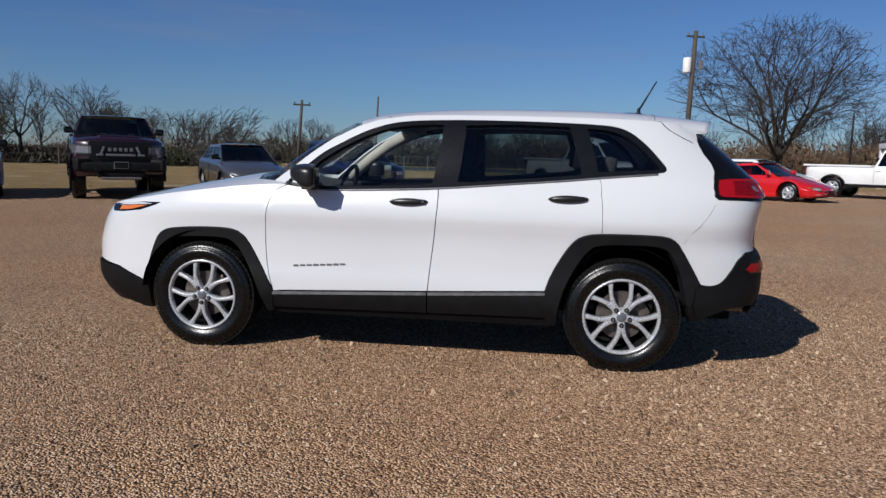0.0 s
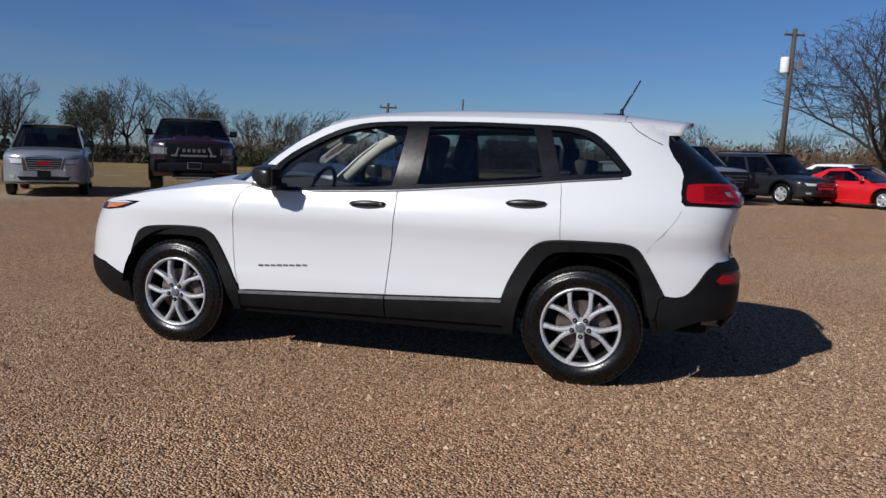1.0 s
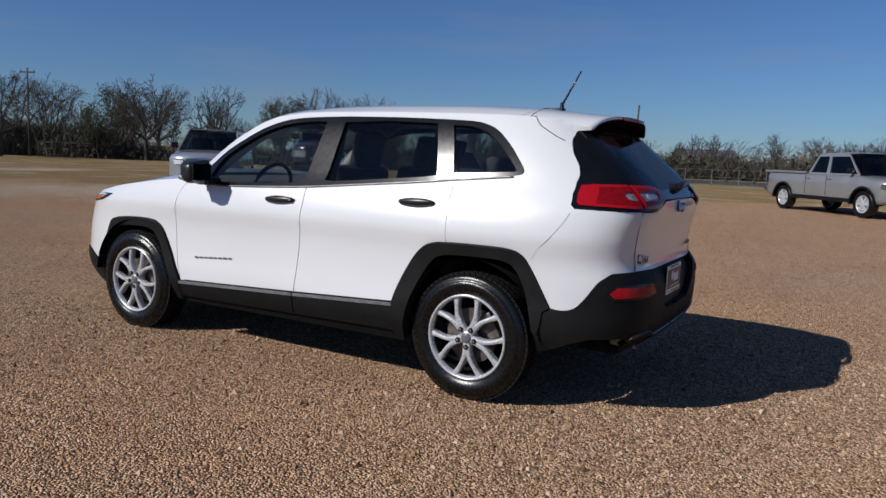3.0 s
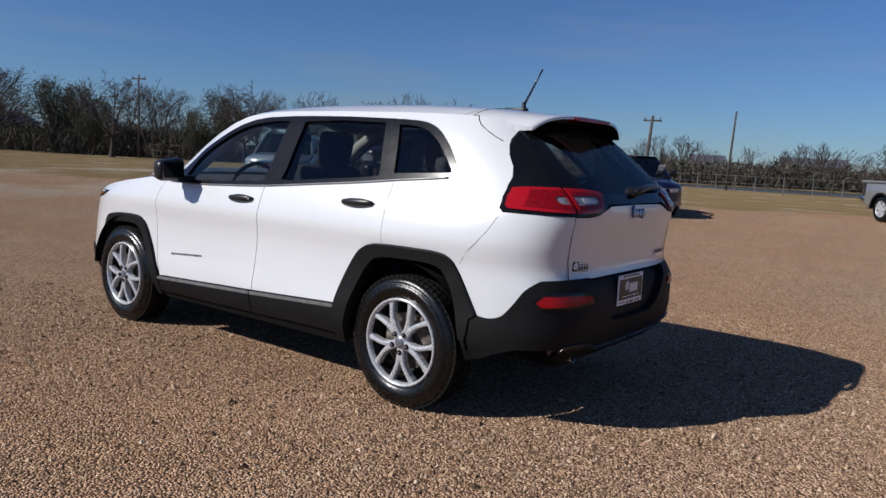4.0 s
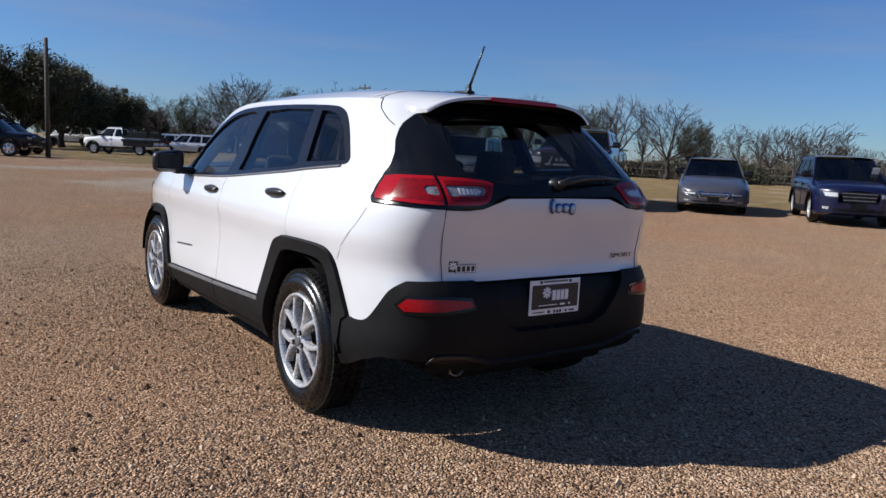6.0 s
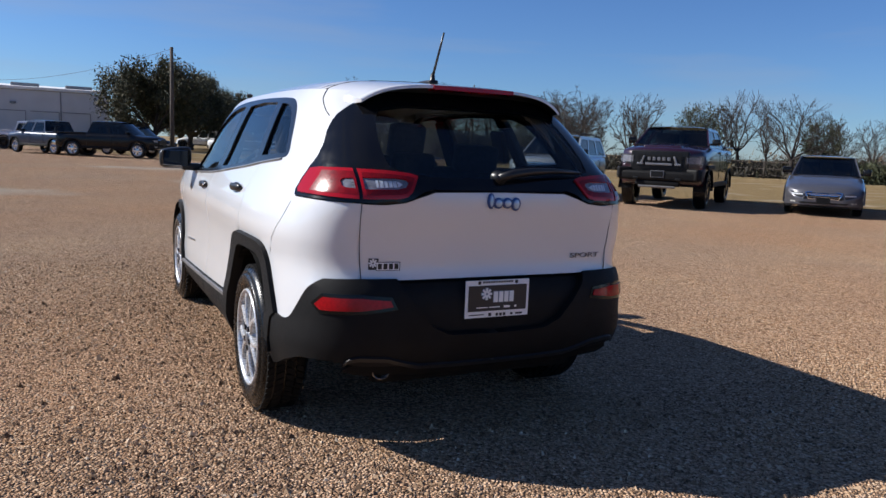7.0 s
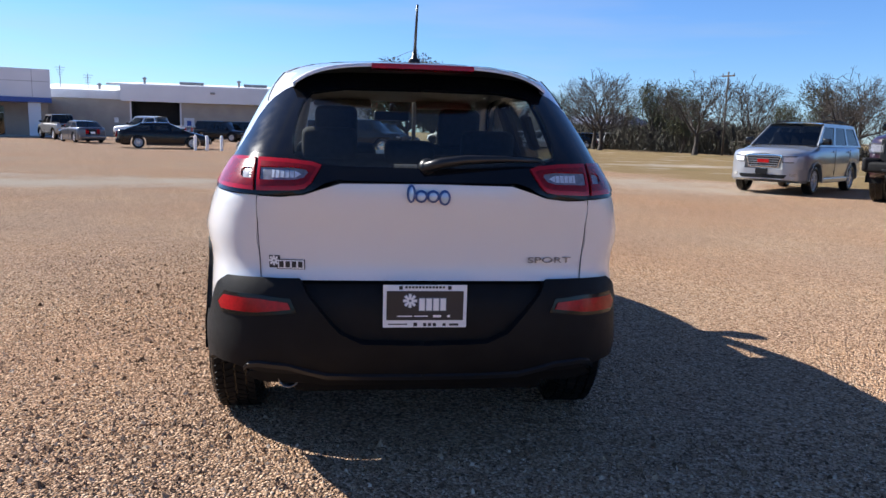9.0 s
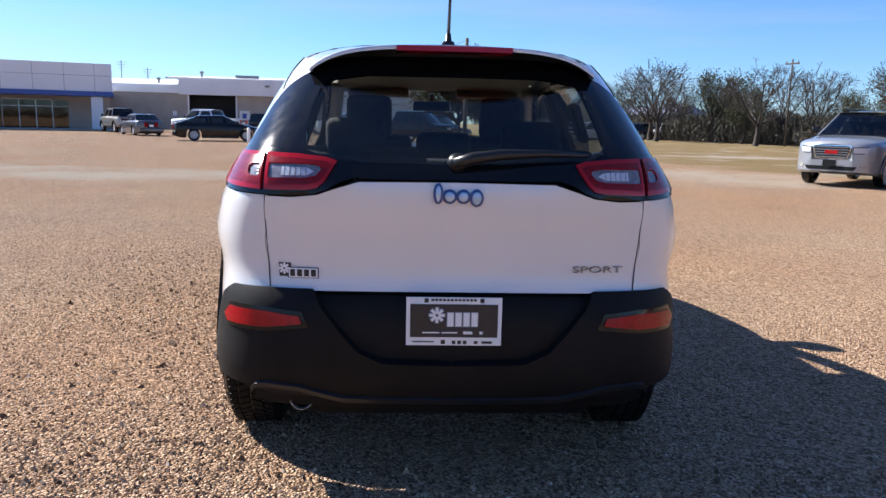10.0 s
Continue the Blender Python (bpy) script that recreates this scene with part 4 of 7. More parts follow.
# door handles, mirrors, aerial, wiper, exhaust
for s in (-1, 1):
    for x0, x1, z in ((-0.092, 0.142, 1.000), (0.885, 1.118, 1.046)):
        bm = bmesh.new()
        n = 14
        pts, rad = [], []
        for i in range(n + 1):
            t = i / n
            x = x0 + (x1 - x0) * t
            yy = abs(body(*at_x(x, z))[1]) + 0.002 + 0.026 * math.sin(math.pi * t) ** 0.5
            pts.append((x, s * yy, z + 0.006 * t))
            rad.append(0.006 + 0.015 * math.sin(math.pi * min(1, max(0, t))) ** 0.4)
        tube(bm, pts, rad, 10)
        bmesh.ops.scale(bm, vec=(1, 0.65, 1), space=Matrix.Translation((0, -s * abs(body(*at_x(0.5, z))[1]), 0)), verts=bm.verts)
        h = part("door_handle", bm, SATIN, suv, "black pull handle", smooth=True)
        if x0 < 0:
            part("lock", boxes((pose(x1 - 0.026, s * (abs(body(*at_x(x1, z))[1]) + 0.022), z + 0.007, 90), 0.016, 0.016, 0.012, 0.004)), CHROME, h)
        bm = bmesh.new()
        bmesh.ops.create_uvsphere(bm, u_segments=20, v_segments=10, radius=1, matrix=pose((x0 + x1) / 2, s * (abs(body(*at_x((x0 + x1) / 2, z))[1]) - 0.001), z) @ Matrix.Diagonal((0.118, 0.004, 0.026, 1)))
        part("handle_recess", bm, SATIN, suv, smooth=True)
    # mirror
    bm = bmesh.new()
    bmesh.ops.create_cube(bm, size=1)
    bmesh.ops.subdivide_edges(bm, edges=bm.edges[:], cuts=6, use_grid_fill=True)
    for v in bm.verts:
        d = Vector((max(-1, min(1, v.co.x * 2)), max(-1, min(1, v.co.y * 2)), max(-1, min(1, v.co.z * 2))))
        k = (abs(d.x) ** 5 + abs(d.y) ** 5 + abs(d.z) ** 5) ** (-1 / 5)
        q = d * k
        fx = q.x * (0.100 if q.x < 0 else 0.062)
        tap = 1.0 - 0.46 * max(0, -q.x) ** 1.3
        v.co = Vector((-0.605 + fx + 0.045 * q.y * 0.5, s * (0.980 + 0.108 * q.y * tap), 1.150 + (0.066 * q.z - 0.012 * q.y) * tap + 0.018 * max(0, -q.x)))
    mir = part("door_mirror", bm, SATIN, suv, "black door mirror", smooth=True)
    part("mirror_glass", boxes((pose(-0.534, s * 0.988, 1.145, 0, 0, -s * 8), 0.008, 0.170, 0.105, 0.003)), MIRROR, mir)
    part("mirror_cap", boxes((pose(-0.612, s * 0.985, 1.098, 0, 14, 0), 0.11, 0.16, 0.03, 0.012, 3)), GUN, mir, smooth=True)
    part("mirror_arm", boxes((pose(-0.60, s * 0.875, 1.085, 0, 0, 0), 0.11, 0.13, 0.05, 0.018)), SATIN, mir)
bm = bmesh.new()
lathe(bm, [(0.001, 0.055), (0.010, 0.05), (0.014, 0.02), (0.030, 0.0)], 14, "z", pose(1.475, 0.0, 1.600))
box(bm, pose(1.425, 0.0, 1.608), 0.14, 0.05, 0.022, 0.009)
part("aerial_base", bm, SATIN, suv, smooth=True)
bm = bmesh.new()
tube(bm, [(1.475, 0, 1.635), (1.53, 0.0, 1.735), (1.585, 0.0, 1.835)], [0.0075, 0.006, 0.0045], 8)
part("aerial", bm, SATIN, suv, "short black roof aerial", smooth=True)
bm = bmesh.new()
wp = [(2.20, -0.012, 1.172), (2.203, 0.05, 1.190), (2.200, 0.14, 1.203), (2.185, 0.28, 1.208), (2.170, 0.42, 1.203)]
tube(bm, wp, [0.019, 0.020, 0.017, 0.012, 0.006], 8)
lathe(bm, [(0.001, 0.05), (0.026, 0.045), (0.032, 0.0)], 16, "x", pose(2.155, 0.0, 1.172))
part("rear_wiper", bm, SATIN, suv, "black rear wiper", smooth=True)
bm = bmesh.new()
lathe(bm, [(0.036, -0.12), (0.040, 0.0), (0.040, 0.012), (0.035, 0.012), (0.032, -0.06), (0.031, -0.12)], 24, "x", pose(2.150, -0.50, 0.380))
part("exhaust_tip", bm, TIP, suv, "bright round exhaust tip", smooth=True)
skin("headlamp", bx((-2.10, 0.86), (-1.985, 0.865), (-1.83, 0.885), (-1.70, 0.925), (-1.665, 0.940), (-1.80, 0.938), (-1.98, 0.918), (-2.12, 0.905)), GLOSSB, suv, body, step=0.04, off=0.004, depth=0.01)
skin("turn_signal", bx((-2.02, 0.872), (-1.90, 0.884), (-1.76, 0.917), (-1.88, 0.912), (-2.0, 0.902)), AMBER, suv, body, step=0.04, off=0.008, depth=0.006)
skin("headlamp_glass", bx((-2.03, 0.903), (-1.88, 0.914), (-1.72, 0.926), (-1.80, 0.933), (-1.98, 0.916)), CLEAR, suv, body, step=0.04, off=0.008, depth=0.006)

# inside
def seat(x, y, parent):
    s = part("seat", boxes((pose(x, y, 0.62, 0, -8), 0.52, 0.50, 0.16, 0.05, 3)), CLOTH, parent, smooth=True)
    part("backrest", boxes((pose(x + 0.30, y, 0.92, 0, 18), 0.14, 0.48, 0.62, 0.05, 3)), CLOTH, s, smooth=True)
    part("headrest", boxes((pose(x + 0.43, y, 1.325, 0, 14), 0.10, 0.25, 0.23, 0.048, 4)), CLOTH, s, smooth=True)


for y in (-0.37, 0.37):
    seat(-0.12, y, suv)
for y in (-0.38, 0.38):
    part("rear_backrest", boxes((pose(1.15, y, 0.90, 0, 16), 0.14, 0.62, 0.58, 0.05, 3)), CLOTH, suv, smooth=True)
    part("rear_headrest", boxes((pose(1.26, y, 1.235, 0, 12), 0.09, 0.26, 0.15, 0.04, 3)), CLOTH, suv, smooth=True)
part("rear_headrest", boxes((pose(1.27, 0, 1.20, 0, 12), 0.09, 0.24, 0.11, 0.04, 3)), CLOTH, suv, smooth=True)
part("rear_bench", boxes((pose(0.85, 0, 0.62), 0.52, 1.25, 0.18, 0.06, 3)), CLOTH, suv, smooth=True)
part("cargo_floor", boxes((pose(1.64, 0, 0.80), 0.80, 1.10, 0.06, 0.02)), CLOTH, suv)
part("cabin_floor", boxes((pose(0.1, 0, 0.38), 2.2, 1.5, 0.06, 0.02)), CLOTH, suv)
part("dashboard", boxes((pose(-0.90, 0, 0.93, 0, 8), 0.46, 1.42, 0.30, 0.08, 3)), CLOTH, suv, smooth=True)
bm = bmesh.new()
ring = [(-0.52 + 0.06 * math.sin(a), -0.37 + 0.185 * math.cos(a), 1.03 + 0.175 * math.sin(a)) for a in np.linspace(0, 2 * math.pi, 25)]
tube(bm, ring, 0.016, 8, False)
box(bm, pose(-0.545, -0.37, 1.03, 0, -18), 0.04, 0.30, 0.05, 0.015)
box(bm, pose(-0.60, -0.37, 1.01, 0, -18), 0.14, 0.13, 0.12, 0.03)
part("steering_wheel", bm, SATIN, suv, smooth=True)
bm = boxes((pose(-0.47, 0.0, 1.405, 0, -12, 0), 0.03, 0.25, 0.065, 0.014, 3), (pose(-0.50, 0, 1.455, 0, 20), 0.02, 0.03, 0.07, 0.006))
part("inner_mirror", bm, SATIN, suv, smooth=True)
for s in (-1, 1):
    bm = bmesh.new()
    tube(bm, [(x + 0.06, s * (abs(y) - 0.055), z) for x, y, z in (cabin(*at_x(x, z, AG)) for x, z in ((-0.84, 1.10), (-0.66, 1.25), (-0.50, 1.365), (-0.34, 1.45), (-0.2, 1.50)))], 0.045, 8)
    part("pillar_trim", bm, BEIGE, suv, "pale grey windscreen pillar trim", smooth=True)
    part("pillar_trim", boxes((pose(0.27, s * 0.70, 1.29, s * 20, 0, 0), 0.15, 0.04, 0.36, 0.015)), DARK, suv)
    part("pillar_trim", boxes((pose(1.09, s * 0.63, 1.31, s * 20, 6, 0), 0.12, 0.04, 0.18, 0.015)), DARK, suv)
    part("sun_visor", boxes((pose(-0.27, s * 0.34, 1.480, 0, 20), 0.16, 0.38, 0.015, 0.006)), BEIGE, suv)


# ---- wheels ----
def spoke(bm, a0, a1, r0, r1, y0, y1, w0, w1, t):
    """A tapered spoke from the hub to the rim; angles in radians, thickness t."""
    p0, p1 = np.array((r0 * math.cos(a0), r0 * math.sin(a0))), np.array((r1 * math.cos(a1), r1 * math.sin(a1)))
    d = (p1 - p0) / np.linalg.norm(p1 - p0)
    n = np.array((-d[1], d[0]))
    rows = []
    for k in range(5):
        f = k / 4
        c = p0 + (p1 - p0) * f
        w = w0 + (w1 - w0) * f
        y = y0 + (y1 - y0) * f + 0.006 * math.sin(math.pi * f)
        rows.append([bm.verts.new((*(c + n * o * w)[:1], y + dy, (c + n * o * w)[1])) for o, dy in ((-0.5, t), (-0.42, 0.004), (-0.28, 0.0), (0.28, 0.0), (0.42, 0.004), (0.5, t))])
    for a, b in zip(rows, rows[1:]):
        for i in range(5):
            bm.faces.new((a[i], a[i + 1], b[i + 1], b[i]))
        bm.faces.new((a[5], a[0], b[0], b[5]))
    bm.faces.new(rows[0])
    bm.faces.new(rows[-1][::-1])


def bent_spoke(bm, line, widths):
    """A bevelled arm along (radius, angle) points, dished inwards to the rim."""
    pts = [np.array((r * math.cos(a), r * math.sin(a))) for r, a in line]
    rows = []
    for i, p in enumerate(pts):
        d = pts[min(i + 1, len(pts) - 1)] - pts[max(i - 1, 0)]
        d /= np.linalg.norm(d)
        n = np.array((-d[1], d[0]))
        f = i / (len(pts) - 1)
        y = 0.012 - 0.006 * math.sin(math.pi * f) + 0.004 * f
        rows.append([bm.verts.new(((p + n * o * widths[i])[0], y + dy, (p + n * o * widths[i])[1])) for o, dy in ((-0.5, 0.040), (-0.5, 0.010), (-0.36, 0.002), (-0.1, 0.0), (0.1, 0.0), (0.36, 0.002), (0.5, 0.010), (0.5, 0.040))])
    fs = []
    for a, b in zip(rows, rows[1:]):
        fs += [bm.faces.new((a[i], a[(i + 1) % 8], b[(i + 1) % 8], b[i])) for i in range(8)]
    fs += [bm.faces.new(rows[0]), bm.faces.new(rows[-1][::-1])]
    bmesh.ops.recalc_face_normals(bm, faces=fs)


def tyre_mesh(R, W, rr, seg=64):
    """Outer face at offset 0, inwards positive."""
    bm = bmesh.new()
    prof = [(rr - 0.012, 0.020), (rr + 0.004, 0.012), (rr + 0.012, 0.010), (rr + 0.016, 0.006), ((R + rr) / 2 - 0.01, 0.0), ((R + rr) / 2 + 0.012, 0.002), (R - 0.045, 0.010), (R - 0.038, 0.008), (R - 0.022, 0.018), (R - 0.011, 0.032), (R - 0.008, 0.045)]
    prof = prof + [(R - 0.008, W - 0.045)] + [(r, W - o) for r, o in prof[::-1][1:]]
    lathe(bm, prof, seg, "y")
    return bm


def tread_mesh(R, W, blocks):
    bm = bmesh.new()
    if blocks:
        rows = [(0.030, 0.062, 0.25), (0.070, 0.108, 0.5), (0.117, 0.155, 0.0), (0.163, 0.195, 0.35)]
        for y0, y1, ph in rows:
            f = W / 0.225
            for i in range(blocks):
                a = 2 * math.pi * (i + ph) / blocks
                hw = 0.40 * 2 * math.pi / blocks
                sk = 0.5 * hw * (1 if y0 < 0.1 else -1)
                vs = []
                for rad in (R - 0.012, R):
                    vs.append([bm.verts.new((rad * math.cos(a + s1 + s2), y * f, rad * math.sin(a + s1 + s2))) for y, s1, s2 in ((y0, -hw, -sk), (y0, hw, -sk), (y1, hw, sk), (y1, -hw, sk))])
                bm.faces.new(vs[1])
                for k in range(4):
                    bm.faces.new((vs[0][k], vs[0][(k + 1) % 4], vs[1][(k + 1) % 4], vs[1][k]))
    return bm


def hero_wheel(parent, m):
    hub = part("tyre", tyre_mesh(0.352, 0.225, 0.234), RUBBER, parent, "black road tyre with worn tread", smooth=True)
    hub.name = "wheel"
    tagged(part("tread", tread_mesh(0.352, 0.225, 64), TREAD, hub), kind="stuff")
    hub.matrix_basis = m
    bm = bmesh.new()
    lathe(bm, [(0.235, 0.018), (0.233, 0.007), (0.228, 0.004), (0.221, 0.006), (0.215, 0.020), (0.213, 0.034)], 64, "y")
    part("rim", bm, ALLOY, hub, smooth=True)
    bm = bmesh.new()
    lathe(bm, [(0.214, 0.032), (0.205, 0.10), (0.20, 0.19), (0.05, 0.19)], 40, "y")
    part("rim_barrel", bm, BARREL, hub, smooth=True)
    for k in range(5):
        a = 0.3 * math.pi + 2 * math.pi * k / 5
        bm = bmesh.new()
        for s in (-1, 1):
            bent_spoke(bm, [(r, a + s * d) for r, d in ((0.024, 0.10), (0.055, 0.10), (0.085, 0.115), (0.115, 0.155), (0.145, 0.215), (0.183, 0.290), (0.224, 0.345))], (0.040, 0.036, 0.032, 0.027, 0.025, 0.026, 0.038))
        part("spoke", bm, ALLOY, hub, "forked silver spoke" if k == 0 else "")
    bm = bmesh.new()
    lathe(bm, [(0.0005, 0.010), (0.028, 0.010), (0.033, 0.012), (0.037, 0.020), (0.050, 0.034), (0.052, 0.06)], 40, "y")
    part("hub", bm, ALLOY, hub, smooth=True)
    bm = bmesh.new()
    lathe(bm, [(0.0005, 0.003), (0.024, 0.003), (0.028, 0.006), (0.029, 0.012)], 24, "y")
    part("hub_cap", bm, CAP, hub, smooth=True)
    for k in range(5):
        a = 0.3 * math.pi + 2 * math.pi * k / 5
        bm = bmesh.new()
        lathe(bm, [(0.0005, 0.003), (0.0125, 0.003), (0.0145, 0.009)], 16, "y", pose(0.052 * math.cos(a), 0, 0.052 * math.sin(a)))
        w = part("lug_hole", bm, GLOSSB, hub)
        bm = bmesh.new()
        lathe(bm, [(0.0005, 0.000), (0.0065, 0.001), (0.0075, 0.005)], 6, "y", pose(0.052 * math.cos(a), 0, 0.052 * math.sin(a)))
        part("lug_nut", bm, GUN, w)
    bm = bmesh.new()
    lathe(bm, [(0.04, 0.075), (0.150, 0.075), (0.150, 0.10), (0.04, 0.10)], 40, "y")
    part("brake_disc", bm, DISC, hub)
    bm = boxes((pose(0.115, 0.085, 0.06, 0, -28), 0.07, 0.05, 0.15, 0.012))
    part("brake_caliper", bm, DISC, hub)
    return hub


for x, y, s, a in ((-1.35, -0.885, 1, 4), (1.35, -0.885, 1, -3), (-1.35, 0.885, -1, 20), (1.35, 0.885, -1, 33)):
    hero_wheel(suv, pose(x, y, 0.346, 0, 0, 0 if s > 0 else 180) @ pose(0, 0, 0, 0, a, 0))


# ---- parked vehicles: front towards +x of their own frame ----
def paint(name, c, metal=0.0, rough=0.3, coat=1.0):
    return mat(name, c, tuple(v * 0.88 for v in c), rough, metal=metal, coat=coat, scale=1.5, spread=0.05)


P_SILVER = paint("silver_paint", (0.34, 0.355, 0.38), 0.5, 0.30)
P_SILVER2 = paint("light_silver_paint", (0.30, 0.30, 0.305), 0.5, 0.33)
P_SILVER3 = paint("pale_silver_paint", (0.55, 0.56, 0.58), 0.3, 0.3)
P_CHAR = paint("charcoal_paint", (0.022, 0.022, 0.025), 0.3, coat=0.6)
P_MAROON = paint("maroon_paint", (0.020, 0.0022, 0.007), 0.15)
P_SLATE = paint("slate_paint", (0.085, 0.085, 0.10), 0.4)
P_BLUE = paint("blue_paint", (0.005, 0.007, 0.036), 0.2, coat=0.6)
P_BLACK = mat("black_paint", (0.006, 0.006, 0.007), (0.005, 0.005, 0.006), 0.22, scale=1.5, spec=0.3, coat=0.1)
P_RED = paint("red_paint", (0.55, 0.008, 0.012))
P_WHITE = paint("fleet_white_paint", (0.78, 0.78, 0.77))
P_NAVY = paint("navy_paint", (0.012, 0.020, 0.042), 0.2, coat=0.4)
LAMPBACK = mat("lamp_housing", (0.10, 0.10, 0.105), (0.04, 0.04, 0.045), 0.2, coat=1.0, scale=40)
LAMPC = mat("hazed_lamp", (0.40, 0.40, 0.38), (0.20, 0.20, 0.20), 0.15, coat=0.6, scale=25)
GRILLE = mat("grille_black", (0.006, 0.006, 0.0065), (0.004, 0.004, 0.004), 0.4, spec=0.3)


def simple_wheel(parent, x, y, s, R, W, rim_mat, rough_tread=False):
    w = part("wheel", tyre_mesh(R, W, R * 0.64, 32), RUBBER, parent, smooth=True)
    if rough_tread:
        tagged(part("tread", tread_mesh(R + 0.012, W, 26), RUBBER, w), kind="stuff")
    w.matrix_basis = pose(x, y, R - 0.004, 0, 0, 0 if s < 0 else 180)
    bm = bmesh.new()
    r = R * 0.64
    lathe(bm, [(r, 0.016), (r * 0.95, 0.008), (r * 0.9, 0.03), (r * 0.88, W * 0.7), (0.04, W * 0.7)], 24, "y")
    part("rim", bm, rim_mat, w, smooth=True)
    bm = bmesh.new()
    for k in range(6):
        a = 2 * math.pi * k / 6
        spoke(bm, a, a, r * 0.15, r * 0.93, 0.010, 0.020, r * 0.36, r * 0.26, 0.03)
    lathe(bm, [(0.0005, 0.002), (r * 0.3, 0.006), (r * 0.34, 0.03)], 16, "y")
    bmesh.ops.recalc_face_normals(bm, faces=bm.faces)
    part("spokes", bm, rim_mat, w)
    return w


def vehicle(name, label, m, paint_mat, L, W, H, wb, R, front, tops, cab, clear=0.28, tw=0.22, style="suv", windows=((0.0, 0.47), (0.53, 1.0)), rim=None, grille=None, lower=None, cab_w=(0.90, 0.72), group="parked vehicles", category="car", bed=None, rails=False, grille_chrome=None, rough_tread=False, lamp=None, hood_scoop=False, bars=3, black_nose=False, badge=None, mask=0.84, ring=True):
    """tops: (x, z) along the top of the lower body from the tail to the nose; cab: foot and head of the windscreen, head and foot of the rear window;
    x runs from -L/2 at the tail to L/2 at the nose."""
    v = thing(name, label, category, m, group)
    xf = L / 2 - front
    axles = (xf, xf - wb)
    top = pch([p[0] for p in tops], [p[1] for p in tops])
    ra = R + 0.075
    lower = lower or TRIM
    flare_mat = lower if style in ("suv", "truck") else paint_mat

    def half(x):
        t = abs(x) / (L / 2)
        d = L / 2 - x if x > 0 else (L / 2 + x) * 1.6
        return W / 2 * (1 - 0.10 * max(0, (t - 0.62) / 0.38) ** 2.2) * min(1.0, max(0.02, d + 0.035) / 0.36) ** 0.25

    def bottom(x):
        z = clear + 0.10 * max(0, (abs(x) / (L / 2) - 0.86) / 0.14)
        for a in axles:
            if abs(x - a) < ra:
                z = max(z, R + math.sqrt(ra * ra - (x - a) ** 2) * 0.97)
        return z

    xs = set(np.linspace(-L / 2, L / 2, 40))
    for a in axles:
        xs |= {a + ra * math.cos(t) for t in np.linspace(0, math.pi, 15)} | {a - ra - 0.004, a + ra + 0.004}
    xs |= {p[0] for p in tops} | {L / 2 - 0.36 * (q / 8) ** 2 for q in range(8)} | {-L / 2 + 0.22 * (q / 6) ** 2 for q in range(6)}
    xs = sorted(xs)
    rows = []
    for x in xs:
        w, zt, zb = half(x), top(x), min(bottom(x), top(x) - 0.12)
        e = max(0, (abs(x) / (L / 2) - 0.97) / 0.03)
        hd = min(1.0, max(0.0, (x - cab[0][0]) / 0.4))
        zm = clear + 0.12
        hs = zt - zm
        prof = [(0.0, zb), (0.80 * w, zb), (0.955 * w, zb + 0.004), (0.985 * w, max(zb + 0.02, zm)), (w, max(zb + 0.035, zm + 0.35 * hs)), (0.998 * w, max(zb + 0.05, zm + 0.60 * hs)), (0.985 * w, max(zb + 0.06, zt - 0.16)), (0.955 * w, zt - 0.065 - 0.04 * hd), (0.885 * w, zt - 0.012 - 0.05 * hd), (0.6 * w, zt + 0.012 - 0.012 * hd), (0.0, zt + 0.022)]
        prof = [(y * (1 - 0.03 * e), z) for y, z in prof]
        rows.append([(x, -y, z) for y, z in prof] + [(x, y, z) for y, z in prof[::-1]][1:-1])
    n = len(rows[0])
    verts = [p for r in rows for p in r]
    faces = [(i * n + k, i * n + (k + 1) % n, (i + 1) * n + (k + 1) % n, (i + 1) * n + k) for i in range(len(rows) - 1) for k in range(n)]
    faces += [tuple(range(n)), tuple(range((len(rows) - 1) * n, len(rows) * n))[::-1]]
    bodyo = pyd("body", verts, [f[::-1] for f in faces], paint_mat, v)
    for a in axles:
        for s in (-1, 1):
            bm = bmesh.new()
            r1 = [[bm.verts.new((a + q * math.cos(t), s * y, R + q * math.sin(t) * 0.97)) for t in np.linspace(-0.05, math.pi + 0.05, 18)] for q, y in ((ra + 0.05, half(a) + 0.012), (ra - 0.008, half(a) + 0.016), (ra - 0.008, half(a) - 0.30))]
            for q in range(2):
                for i in range(17):
                    bm.faces.new((r1[q][i], r1[q][i + 1], r1[q + 1][i + 1], r1[q + 1][i]))
            part("wheel_arch", bm, flare_mat, v)
            simple_wheel(v, a, s * (half(a) - 0.02), s, R, tw, rim or ALLOY, rough_tread)
    # cab
    (x1, z1), (x2, z2), (x3, z3), (x4, z4) = cab
    bw, tww = cab_w[0] * W / 2, cab_w[1] * W / 2
    zb, zr = min(z1, z4), max(z2, z3)

    def side(x, z):
        return x, -(bw + (tww - bw) * (z - zb) / (zr - zb)), z

    def lerp(a, b, t):
        return (a[0] + (b[0] - a[0]) * t, a[1] + (b[1] - a[1]) * t)

    crown = spline([(x3, z3 - 0.02), lerp((x3, z3), (x2, z2), 0.12), lerp((x3, z3), (x2, z2), 0.5), lerp((x3, z3), (x2, z2), 0.88), (x2, z2 - 0.02)], 3)
    outer = [(x4, z4), (x1, z1)] + [(x2, z2 - 0.02)] + crown[::-1][1:]
    holes = []
